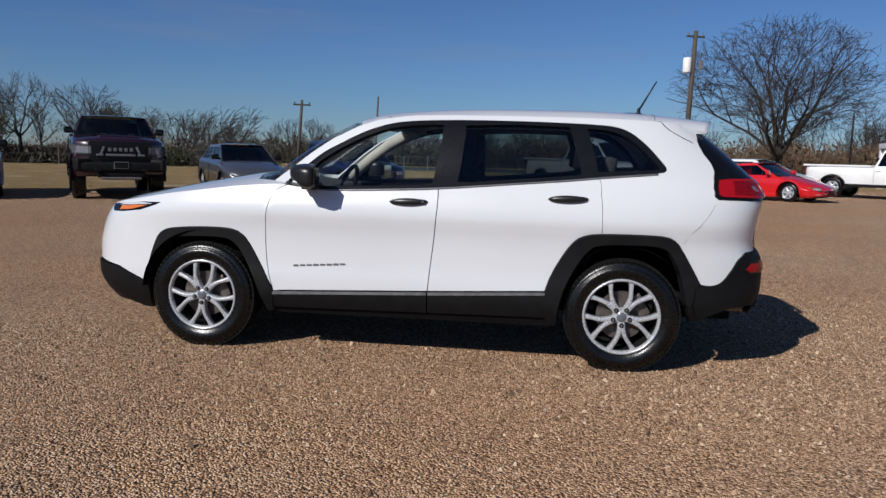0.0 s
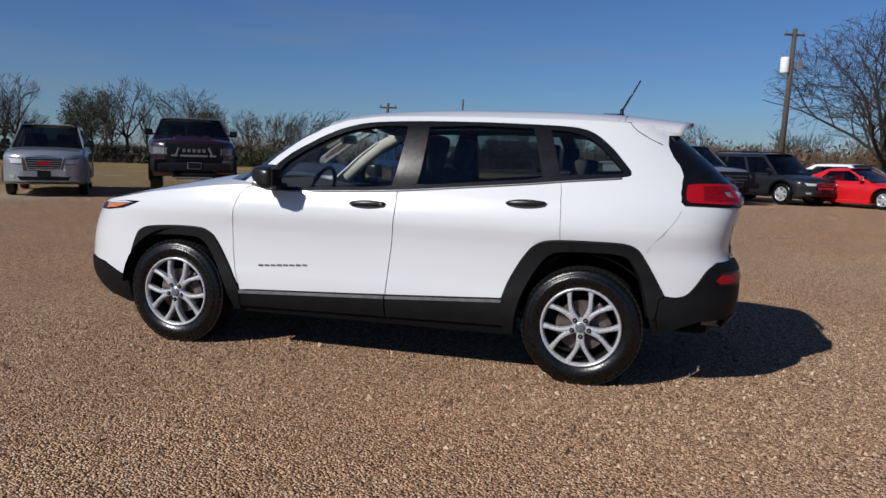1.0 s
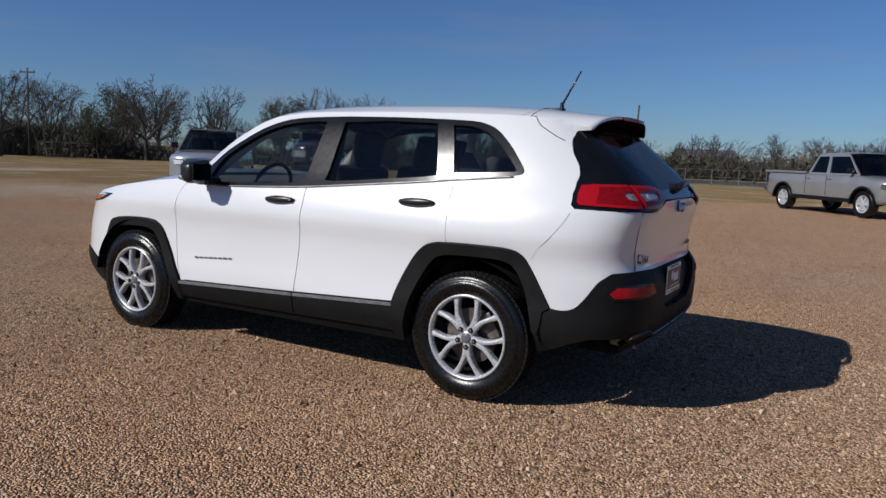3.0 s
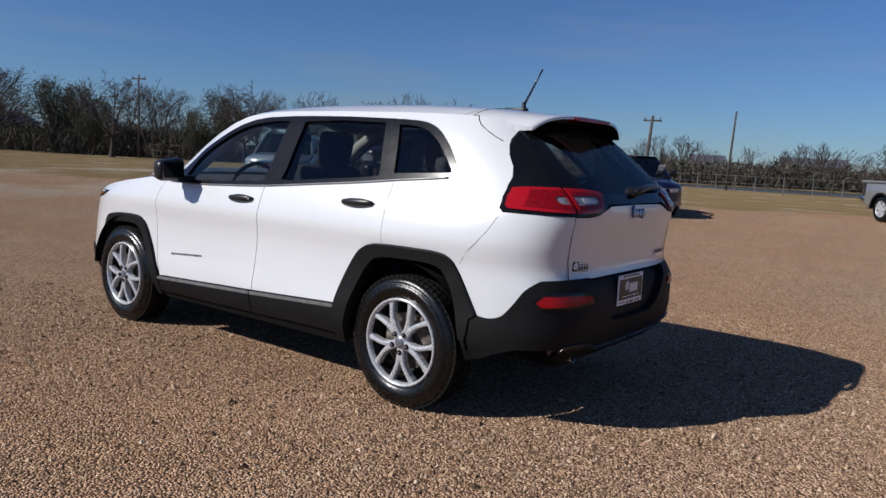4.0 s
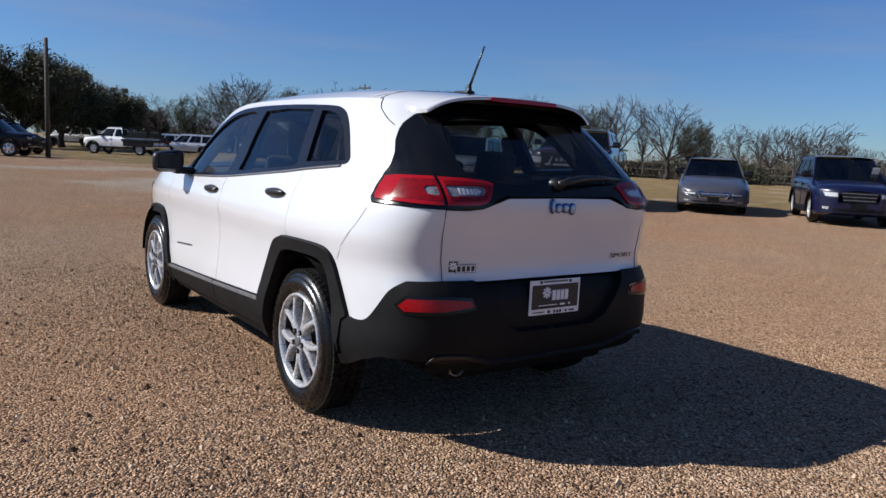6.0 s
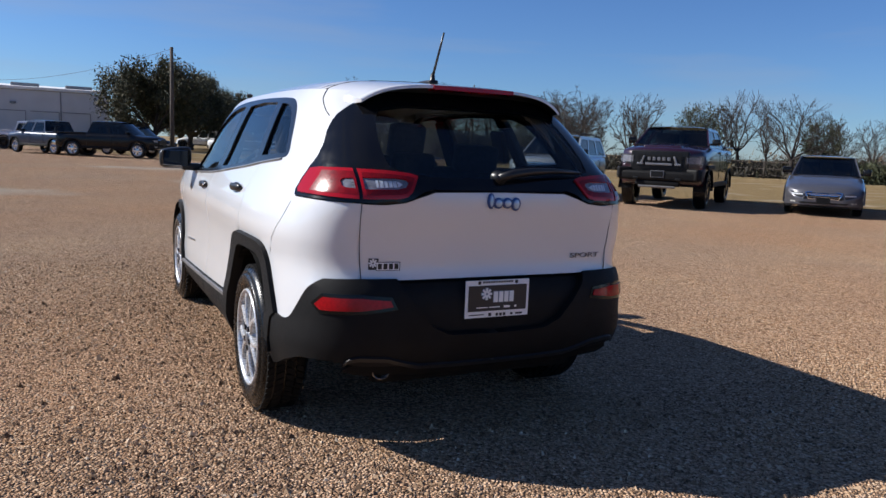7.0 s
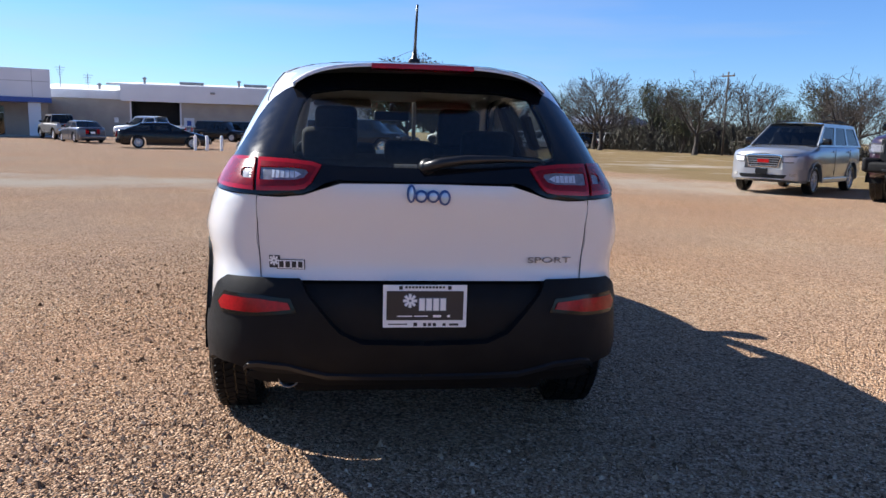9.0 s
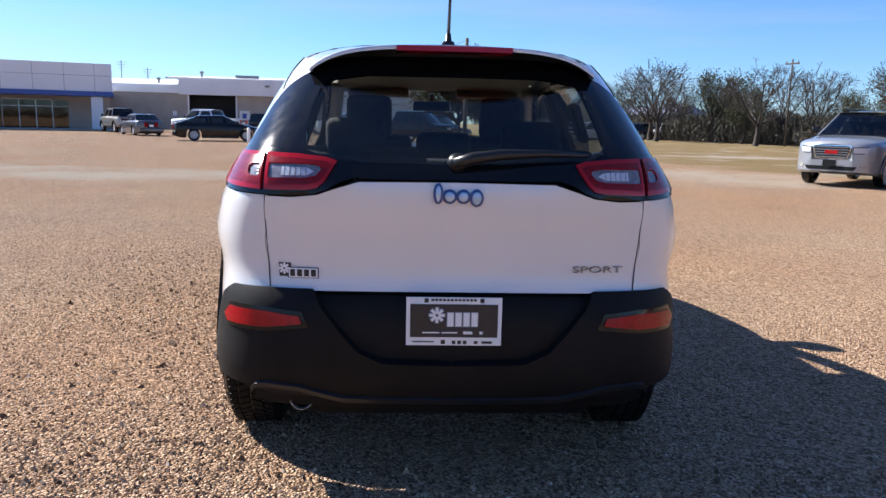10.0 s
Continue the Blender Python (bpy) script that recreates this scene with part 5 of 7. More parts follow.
    for a, b in windows:
        def edge(t):
            f = lerp((x4, z4), (x1, z1), t)
            g = lerp((x3, z3), (x2, z2), t)
            return f, g
        pa, pb = edge(0.04 + 0.92 * a), edge(0.04 + 0.92 * b)
        q = [lerp(pa[0], pa[1], 0.06), lerp(pb[0], pb[1], 0.06), lerp(pb[0], pb[1], 0.86), lerp(pa[0], pa[1], 0.86)]
        hole = shrink(q, 0.012)
        holes.append(hole)
    skin("side_frame", outer, paint_mat, v, side, holes=holes, step=0.25, off=0.0, depth=0.05, flip=False)
    for h in holes:
        for ob in skin("side_window", h, GLASS, v, side, step=0.4, off=-0.012, depth=0, flip=False):
            ob.visible_shadow = False
    for nm, a, b in (("windscreen", (x1, z1), (x2, z2)), ("rear_window", (x4, z4), (x3, z3))):
        sg = 1 if nm == "windscreen" else -1
        g = []
        for i in range(7):
            t = i / 6
            p = lerp(a, b, t)
            wd = bw + (tww - bw) * (p[1] - zb) / (zr - zb)
            for j in range(9):
                s = -1 + j / 4
                g.append((p[0] + sg * 0.10 * (1 - s * s) - sg * 0.01, s * wd * 0.96, p[1] - 0.01 * t))
        f = [(i * 9 + j, i * 9 + j + 1, i * 9 + j + 10, i * 9 + j + 9) for i in range(6) for j in range(8)]
        ob = pyd(nm, g, f if sg > 0 else [q[::-1] for q in f], GLASS, v)
        ob.visible_shadow = False
    g = []
    for i in range(11):
        t = i / 10
        p = lerp((x3 - 0.04, z3), (x2 + 0.05, z2), t)
        for j in range(13):
            s = -1 + j / 6
            bulge = 0.045 * (1 - (2 * t - 1) ** 4)
            g.append((p[0] + (0.10 * (1 - s * s) * (1 if t > 0.5 else -1) if i in (0, 10) else 0), s * tww * 1.005, p[1] - 0.028 + (0.035 + bulge * 0.4) * (1 - abs(s) ** 4) + (0.012 if 0 < i < 10 else 0)))
    f = [(i * 13 + j, (i + 1) * 13 + j, (i + 1) * 13 + j + 1, i * 13 + j + 1) for i in range(10) for j in range(12)]
    pyd("roof", g, f, paint_mat, v)
    part("cowl", boxes((pose(x1 - 0.02, 0, z1 + 0.012), 0.16, bw * 1.86, 0.03, 0.01)), TRIM, v)
    for s in (-1, 1):
        bm = bmesh.new()
        tube(bm, [(x1 - 0.06, s * 0.12 - 0.1, z1 + 0.05), (x1 - 0.09, s * 0.12 + 0.42, z1 + 0.075)], 0.010, 5)
        part("wiper", bm, TRIM, v)
    part("interior", boxes((pose((x1 + x4) / 2, 0, zb - 0.02), abs(x1 - x4) * 0.92, bw * 1.8, 0.05), *[(pose(x1 - 0.95 - k, s * 0.38, zb + 0.12, 0, -14), 0.14, 0.46, 0.50, 0.05) for s in (-1, 1) for k in ((0, 0.95) if style != "sport" else (0,))]), DARK, v)
    # nose
    zt = top(L / 2 - 0.05)
    zc = clear + 0.10
    gz, gh = zc + (zt - zc) * 0.64, (zt - zc) * 0.42
    gw = W * (0.44 if style != "truck" else 0.56)
    if style == "sport":
        gh = 0.05
        gz = zc + 0.12
    if style == "truck":
        gw = W * 0.54
        if black_nose:
            part("front_mask", boxes((pose(L / 2 - 0.03, 0, zc + (zt - zc) * 0.52), 0.10, W * mask, (zt - zc) * 0.92, 0.04, 3)), GRILLE, v, smooth=True)
            part("winch_bumper", boxes((pose(L / 2 + 0.05, 0, zc + (zt - zc) * 0.20), 0.22, W * 0.90, (zt - zc) * 0.30, 0.07, 3), (pose(L / 2 + 0.07, 0, zc - 0.02), 0.12, W * 0.5, 0.14, 0.04)), TRIM, v, smooth=True)
    tz = [top(L / 2 - 0.02 * i) for i in range(30)]

    def face(y, z):
        """The rounded nose: in plan a blunt bow, leaning back where the hood begins."""
        x = L / 2 + 0.035 - 0.36 * (abs(y) / (W / 2 * 0.90)) ** 4
        return min(x, L / 2 - float(np.interp(z + 0.015, np.maximum.accumulate(tz), [0.02 * i for i in range(30)]))), y, z

    def bow(nm, outline, mt, to, off, depth, mid=False, step=0.08, label=""):
        return skin(nm, outline, mt, to, face, step=step, off=off, depth=depth, sides=(-1,) if mid else (-1, 1), flip=False, label=label)

    g0, g1, gw = gz - gh / 2, gz + gh / 2, gw / 2
    if ring and not black_nose and style != "sport":
        bow("grille_surround", [(-gw * 0.86, g0 - 0.02), (gw * 0.86, g0 - 0.02), (gw + 0.02, g1), (gw * 0.9, g1 + 0.02), (-gw * 0.9, g1 + 0.02), (-gw - 0.02, g1)], CHROME, v, 0.012, 0.03, True)
    gr = bow("grille", [(-gw * 0.82, g0), (gw * 0.82, g0), (gw - 0.01, g1 - 0.015), (gw * 0.88, g1), (-gw * 0.88, g1), (-gw + 0.01, g1 - 0.015)], grille or GRILLE, v, 0.018 + 0.03 * black_nose, 0.02, True)[0]
    for i in range(bars):
        z = g0 + gh * (i + 0.5) / bars
        w = gw * (0.80 + 0.14 * (i + 0.5) / bars)
        bow("grille_bar", [(-w, z - gh * 0.04), (w, z - gh * 0.04), (w, z + gh * 0.04), (-w, z + gh * 0.04)], grille_chrome or CHROME, gr, 0.026 + 0.03 * black_nose, 0.01, True)
    bz = zc + (zt - zc) * 0.36
    wb_ = W / 2 * 0.93
    if not black_nose:
        bow("front_bumper", [(-wb_, zc - 0.02), (wb_, zc - 0.02), (wb_, bz), (-wb_, bz)], lower if style == "truck" else paint_mat, v, 0.035, 0.06, True, 0.07)
    if badge:
        bow("badge", [(-gw * 0.34, gz - gh * 0.15), (gw * 0.34, gz - gh * 0.15), (gw * 0.34, gz + gh * 0.15), (-gw * 0.34, gz + gh * 0.15)], badge, gr, 0.036 + 0.03 * black_nose, 0.012, True)
    if not black_nose:
        bow("lower_intake", [(-W * 0.27, zc + 0.01), (W * 0.27, zc + 0.01), (W * 0.30, zc + (zt - zc) * 0.15), (-W * 0.30, zc + (zt - zc) * 0.15)], GRILLE, v, 0.042, 0.012, True)
    part("front_plate", boxes((pose(L / 2 + (0.175 if black_nose else 0.09), 0, zc + (zt - zc) * 0.26), 0.012, 0.30, 0.14, 0.004)), GRILLE, v)
    if black_nose:
        part("plate_frame", boxes((pose(L / 2 + 0.171, 0, zc + (zt - zc) * 0.26), 0.010, 0.335, 0.17, 0.004)), GUN, v)
    hl = 0.30 * gh if style != "sport" else 0.06
    lz = gz + 0.16 * gh if style != "sport" else top(L / 2 - 0.25) - 0.12
    y0 = -(gw + 0.035) if style != "sport" else -W * 0.28
    y1 = -W / 2 * 0.925
    lo = 0.030 if black_nose else 0.010
    for ob in bow("headlamp", [(y0, lz - hl), (y0, lz + hl * 0.9), (y1, lz + hl * 1.15), (y1 - 0.012, lz - hl * 0.4), (y1 + 0.03, lz - hl * 0.95)], LAMPBACK, v, lo + 0.03 * black_nose, 0.03, step=0.05):
        pass
    ym = (y0 + y1) / 2
    bow("headlamp_lens", shrink([(y0, lz - hl), (y0, lz + hl * 0.9), (y1 + 0.06, lz + hl * 1.05), (y1 + 0.06, lz - hl * 0.9)], 0.022), lamp or LAMPC, v, lo + 0.006 + 0.03 * black_nose, 0.01, step=0.05)
    bow("turn_signal", [(y1 + 0.04, lz - hl * 0.8), (y1 + 0.04, lz + hl), (y1 + 0.005, lz + hl), (y1 - 0.003, lz - hl * 0.6)], AMBER if style != "truck" else lower, v, lo + 0.007, 0.01, step=0.05)
    if not black_nose:
        bow("fog_lamp", [(-W * 0.385, zc + (zt - zc) * 0.10), (-W * 0.33, zc + (zt - zc) * 0.08), (-W * 0.32, zc + (zt - zc) * 0.20), (-W * 0.385, zc + (zt - zc) * 0.20)], LAMPC, v, 0.046, 0.012, step=0.05)
    for s in (-1, 1):
        zt2 = top(-L / 2 + 0.06)
        part("tail_lamp", boxes((pose(-L / 2 + 0.06, s * (half(-L / 2) - 0.10), zt2 - 0.20, 0, 0, s * 12), 0.20, 0.20, 0.30 if style != "sport" else 0.12, 0.03)), RED, v)
        mx = x1 - 0.28
        part("door_mirror", boxes((pose(mx, s * (bw + 0.12), zb + 0.13, 0, 0, -s * 10), 0.12, 0.20, 0.16, 0.04, 3), (pose(mx, s * (bw + 0.04), zb + 0.08), 0.08, 0.16, 0.05, 0.015)), P_BLACK if style != "sport" else paint_mat, v, smooth=True)
        nw = len(windows)
        for a, b in windows[-2:]:
            hx = lerp((x4, z4), (x1, z1), a)[0] + 0.16
            part("door_handle", boxes((pose(hx, s * (half(hx) + 0.004), zb - 0.12), 0.19, 0.03, 0.035, 0.010)), lower if style == "suv" else paint_mat, v)
            part("door_seam", boxes((pose(hx - 0.13, s * (half(hx) - 0.002), (zb + clear) / 2 + 0.06), 0.008, 0.012, (zb - clear) * 0.72)), GRILLE, v)
        part("sill", boxes((pose((axles[0] + axles[1]) / 2, s * (half(0) - 0.008), clear + 0.05), wb - 2 * ra - 0.04, 0.05, 0.12, 0.02)), lower, v)
    part("rear_bumper", boxes((pose(-L / 2 + 0.03, 0, clear + 0.22), 0.20, W * 0.88, 0.24, 0.05, 3)), CHROME if bed else lower, v, smooth=True)
    part("rear_plate", boxes((pose(-L / 2 - 0.02, 0, clear + 0.50), 0.02, 0.30, 0.15, 0.004)), PLATE_WHITE, v)
    if bed:
        a, b = bed
        z = top((a + b) / 2)
        part("bed_liner", boxes((pose((a + b) / 2, 0, z + 0.020), b - a, W * 0.80, 0.02, 0.004)), TRIM, v)
        for s in (-1, 1):
            part("bed_rail", boxes((pose((a + b) / 2, s * W * 0.445, z + 0.03), b - a + 0.05, 0.10, 0.07, 0.02)), paint_mat, v)
    if rails:
        for s in (-1, 1):
            bm = bmesh.new()
            tube(bm, [(x3 + 0.15, s * tww * 0.88, z3 + 0.02), (x3 + 0.25, s * tww * 0.88, z3 + 0.075), (x2 - 0.35, s * tww * 0.88, z2 + 0.075), (x2 - 0.22, s * tww * 0.88, z2 + 0.02)], 0.02, 6)
            part("roof_rail", bm, TRIM, v)
    if hood_scoop:
        for s in (-1, 1):
            part("hood_vent", boxes((pose(L / 2 - 0.75, s * 0.38, top(L / 2 - 0.75) + 0.02, 0, 3), 0.55, 0.22, 0.05, 0.02)), GRILLE, v)
    return v


def stand(x, y, heading):
    return pose(x, y, 0, 0, 0, heading)


def from_front(ax, ay, heading, L, front):
    """The pose of a vehicle from the middle of its front axle."""
    d = L / 2 - front
    a = radians(heading)
    return stand(ax - d * math.cos(a), ay - d * math.sin(a), heading)


def suv_shape(L, H, belt=0.58, nose=0.52, rake=0.74, blunt=0.07):
    h = L / 2
    tops = [(-h, H * (belt - 0.06)), (-h + 0.12, H * belt), (-h + 0.8, H * (belt + 0.005)), (h - 1.35, H * belt), (h - 1.1, H * belt - 0.01), (h - 0.5, H * (belt * 0.45 + nose * 0.55)), (h - 0.15, H * nose), (h - 0.04, H * (nose - blunt * 0.4)), (h, H * (nose - blunt))]
    cab = [(h - 1.18, H * belt - 0.01), (h - 1.18 - rake, H * 0.975), (-h + 0.42, H * 0.97), (-h + 0.10, H * belt - 0.01)]
    return tops, cab


def sedan_shape(L, H):
    h = L / 2
    tops = [(-h, H * 0.60), (-h + 0.12, H * 0.69), (-h + 0.6, H * 0.70), (h - 1.5, H * 0.66), (h - 1.1, H * 0.645), (h - 0.45, H * 0.55), (h - 0.12, H * 0.47), (h, H * 0.38)]
    cab = [(h - 1.30, H * 0.645), (h - 2.15, H * 0.985), (-h + 1.25, H * 0.97), (-h + 0.52, H * 0.68)]
    return tops, cab


def truck_shape(L, H, cabl=2.75, belt=0.64):
    h = L / 2
    bz = H * belt
    x1 = h - 1.28
    back = x1 - cabl
    tops = [(-h, bz - 0.02), (-h + 0.06, bz), (back - 0.02, bz), (back + 0.1, bz), (x1 - 0.2, bz + 0.01), (x1 + 0.05, bz + 0.0), (h - 0.5, bz - 0.035), (h - 0.16, bz - 0.075), (h - 0.05, bz - 0.13), (h, bz - 0.22)]
    cab = [(x1 + 0.02, bz - 0.01), (x1 - 0.72, H * 0.985), (back + 0.32, H * 0.98), (back + 0.06, bz - 0.01)]
    return tops, cab, (-h + 0.05, back - 0.05)


W3 = ((0.0, 0.30), (0.335, 0.64), (0.675, 1.0))
W2 = ((0.0, 0.47), (0.52, 1.0))
# the near row
t, c = suv_shape(4.87, 1.84, 0.655, 0.60, 0.84, 0.06)
vehicle("sport_utility_vehicle", "silver SUV with dark windows facing the lot", from_front(-13.2, 10.55, -51, 4.87, 0.95), P_SILVER, 4.87, 1.90, 1.84, 2.87, 0.37, 0.95, t, c, 0.30, windows=W3, lower=P_SILVER, rails=True, grille_chrome=GUN, badge=RED, bars=5, lamp=CLEAR)
t, c, b = truck_shape(5.84, 2.12, 2.75, 0.745)
ram = vehicle("pickup_truck", "lifted maroon crew-cab pickup with black bumper and knobbly tyres", from_front(-10.1, 12.25, -54, 5.84, 1.02), P_MAROON, 5.84, 2.16, 2.12, 3.57, 0.475, 1.02, t, c, 0.55, 0.31, "truck", W2, GLOSSB, GRILLE, TRIM, group="parked vehicles", category="pickup truck", bed=b, rough_tread=True, mask=0.66, grille_chrome=GRILLE, bars=2, black_nose=True, lamp=LENS)
hx, hz = 2.92, 1.50
part("hood_bulge", boxes((pose(hx - 0.80, 0, hz + 0.055, 0, 4), 1.15, 0.95, 0.10, 0.045, 3)), P_MAROON, ram, smooth=True)
for s in (-1, 1):
    part("hood_vent", boxes((pose(hx - 0.72, s * 0.33, hz + 0.100, 0, 4), 0.42, 0.14, 0.03, 0.012)), GRILLE, ram)
    part("grille_hoop", boxes((pose(hx + 0.06, s * 0.40, hz - 0.30, s * 22), 0.05, 0.05, 0.22, 0.015), (pose(hx + 0.06, s * 0.46, hz - 0.40), 0.05, 0.16, 0.05, 0.015)), GUN, ram, "grey grille hoop")
    part("tow_hook", boxes((pose(hx + 0.17, s * 0.52, 0.74), 0.06, 0.14, 0.07, 0.02)), GRILLE, ram)
    part("bumper_step", boxes((pose(hx + 0.02, s * 0.86, 0.86, 0, 0, -s * 24), 0.24, 0.34, 0.30, 0.06, 3)), TRIM, ram, smooth=True)
    part("fender_flare", boxes((pose(hx - 1.02, s * 1.075, 1.06), 1.10, 0.08, 0.10, 0.035, 3)), TRIM, ram, smooth=True)
part("grille_bar", boxes((pose(hx + 0.065, 0, hz - 0.40), 0.05, 0.66, 0.055, 0.015)), GUN, ram)
for i in range(5):
    part("badge_bar", boxes((pose(hx + 0.07, -0.24 + 0.12 * i, hz - 0.27), 0.03, 0.075, 0.085, 0.01)), GUN, ram)
part("skid_plate", boxes((pose(hx + 0.02, 0, 0.60, 0, 28), 0.30, 0.9, 0.05, 0.02)), GUN, ram)
t, c = sedan_shape(4.87, 1.48)
vehicle("sedan", "slate grey four-door sedan on the gravel edge", from_front(-7.8, 15.35, -53, 4.87, 0.98), P_SLATE, 4.87, 1.80, 1.48, 2.80, 0.32, 0.98, t, c, 0.20, windows=W2, style="sedan", lower=P_SLATE, lamp=CLEAR, bars=2)
t, c = suv_shape(4.52, 1.69, 0.625, 0.56, 1.02, 0.07)
esc = vehicle("compact_suv", "deep blue compact SUV with a sticker on its glass", from_front(-4.5, 16.15, -52, 4.52, 0.92), P_BLUE, 4.52, 1.84, 1.69, 2.69, 0.35, 0.92, t, c, 0.24, windows=W3, lamp=CLEAR, grille_chrome=GUN, bars=3, ring=False)
part("windscreen_sticker", boxes((pose(c[0][0] - 0.30, 0.60, 1.28, 0, -46, 0), 0.34, 0.16, 0.006)), PLATE_WHITE, esc, "white price sticker")
t, c, b = truck_shape(5.83, 1.88, 2.35)
vehicle("pickup_truck", "silver extended-cab pickup with a black front", from_front(3.55, 20.65, -49.7, 5.83, 1.00), P_SILVER2, 5.83, 2.03, 1.88, 3.65, 0.40, 1.00, t, c, 0.42, 0.27, "truck", ((0.0, 0.36), (0.42, 1.0)), ALLOY, GRILLE, GRILLE, category="pickup truck", bed=b, grille_chrome=GUN, black_nose=True, bars=2)
t, c = suv_shape(4.72, 1.72)
vehicle("sport_utility_vehicle", "charcoal SUV with roof rails and chrome wheels", from_front(6.5, 22.25, -48, 4.72, 0.95), P_CHAR, 4.72, 1.93, 1.72, 2.82, 0.37, 0.95, t, c, 0.26, windows=W3, lower=P_BLACK, rails=True, lamp=CLEAR)
h = 4.33 / 2
vehicle("sports_car", "low red two-door sports car", from_front(9.25, 21.6, -42, 4.33, 0.98), P_RED, 4.33, 1.80, 1.29, 2.42, 0.32, 0.98, [(-h, 0.58), (-h + 0.25, 0.80), (-h + 0.9, 0.84), (0.3, 0.86), (h - 1.2, 0.82), (h - 0.5, 0.66), (h - 0.15, 0.53), (h, 0.40)], [(0.75, 0.83), (-0.10, 1.27), (-0.85, 1.22), (-1.65, 0.83)], 0.16, 0.25, "sport", ((0.22, 0.95),), ALLOY, lower=P_RED, bars=0)
t, c = sedan_shape(4.8, 1.42)
vehicle("coupe", "white coupe beside the red sports car", from_front(10.0, 25.0, -42, 4.8, 0.95), P_WHITE, 4.8, 1.86, 1.42, 2.8, 0.34, 0.95, t, c, 0.18, windows=((0.1, 0.9),), style="sedan", lower=P_WHITE)
t, c, b = truck_shape(5.83, 1.90, 2.0)
vehicle("pickup_truck", "white work pickup with a long bed", from_front(15.2, 24.4, -38, 5.83, 1.00), P_WHITE, 5.83, 2.03, 1.90, 3.65, 0.40, 1.00, t, c, 0.45, 0.27, "truck", ((0.0, 0.36), (0.42, 1.0)), category="pickup truck", bed=b)
# far across the lot
t, c = suv_shape(4.7, 1.70)
vehicle("crossover", "white crossover far across the field", stand(-65.6, 15.8, 246), P_WHITE, 4.7, 1.88, 1.70, 2.75, 0.36, 0.95, t, c, 0.25, windows=W3)
t, c = suv_shape(5.0, 1.85)
vehicle("sport_utility_vehicle", "white SUV standing below the bare trees", stand(-77.6, 27.7, -49), P_WHITE, 5.0, 1.95, 1.85, 2.95, 0.37, 0.95, t, c, 0.28, windows=W3)
t, c = suv_shape(4.7, 1.7)
vehicle("sport_utility_vehicle", "dark SUV standing below the bare trees", stand(-74.8, 23.7, 245), P_BLACK, 4.7, 1.88, 1.7, 2.75, 0.36, 0.95, t, c, 0.25, windows=W3)
t, c, b = truck_shape(5.7, 1.9, 2.1)
flat = vehicle("flatbed_truck", "white pickup with a black flat bed", stand(-52.1, 9.7, 226), P_WHITE, 5.7, 2.0, 1.9, 3.5, 0.40, 1.0, t, c, 0.45, 0.27, "truck", ((0.0, 0.36), (0.42, 1.0)), category="pickup truck", bed=b)
part("flat_bed", boxes((pose(-1.62, 0, 1.02), 2.55, 2.16, 0.16, 0.02), (pose(-1.62, -1.03, 0.80), 2.30, 0.06, 0.36, 0.02), (pose(-1.62, 1.03, 0.80), 2.30, 0.06, 0.36, 0.02), (pose(-1.62, 0, 1.28), 2.5, 2.06, 0.10)), GRILLE, flat, "black steel flat bed")
part("headache_rack", boxes((pose(-0.42, 0, 1.52), 0.08, 1.9, 0.06), (pose(-0.42, -0.92, 1.45), 0.08, 0.08, 0.90), (pose(-0.42, 0.92, 1.45), 0.08, 0.08, 0.90), (pose(-0.42, 0, 1.87), 0.08, 1.9, 0.08)), TRIM, flat)
for y in (-0.75, 0.75):
    part("tool_box", boxes((pose(-1.5, y, 1.46), 1.5, 0.45, 0.36, 0.03)), GRILLE, flat)
t, c = suv_shape(4.8, 2.0, belt=0.62)
vehicle("off_road_vehicle", "boxy white off-road vehicle in oak shade", stand(-77.6, 10.2, 240), P_WHITE, 4.8, 2.05, 2.0, 3.1, 0.45, 0.85, t, c, 0.45, windows=W3, rim=GLOSSB)
t, c = suv_shape(4.8, 1.72)
for k, (x, y, hd) in enumerate(((-56.4, 15.5, 236), (-77.8, 13.4, 245))):
    vehicle("sport_utility_vehicle", "white SUV in the far row of vehicles", stand(x, y, hd), P_WHITE if k else P_SILVER3, 4.8, 1.9, 1.72, 2.8, 0.36, 0.95, t, c, 0.25, windows=W3)
t, c, b = truck_shape(5.83, 1.90, 2.6)
vehicle("pickup_truck", "dark blue crew-cab pickup with bright wheels", stand(-44.1, -2.9, 214), P_NAVY, 5.83, 2.03, 1.90, 3.65, 0.42, 1.0, t, c, 0.45, 0.27, "truck", W2, CHROME, category="pickup truck", bed=b)
t, c, b = truck_shape(5.7, 1.95, 2.6)
vehicle("pickup_truck", "black crew-cab pickup parked by the oak", stand(-40.8, 0.2, 62), P_BLACK, 5.7, 2.0, 1.95, 3.6, 0.42, 1.0, t, c, 0.48, 0.29, "truck", W2, CHROME, category="pickup truck", bed=b)
vehicle("pickup_truck", "white off-road pickup with black wheels", stand(-52.8, -4.2, 80), P_WHITE, 5.5, 1.9, 1.88, 3.4, 0.42, 0.9, *truck_shape(5.5, 1.88, 2.5)[:2], 0.45, 0.27, "truck", W2, GLOSSB, category="pickup truck", bed=truck_shape(5.5, 1.88, 2.5)[2])
t, c = suv_shape(4.8, 1.80)
for x, y, hd in ((-63.4, -11.8, 70), (-64.4, -9.1, 70), (-46.0, 1.8, 60)):
    vehicle("sport_utility_vehicle", "black SUV parked beside the workshop", stand(x, y, hd), P_BLACK, 4.8, 1.95, 1.8, 2.9, 0.38, 0.95, t, c, 0.28, windows=W3)
t, c = sedan_shape(4.92, 1.45)
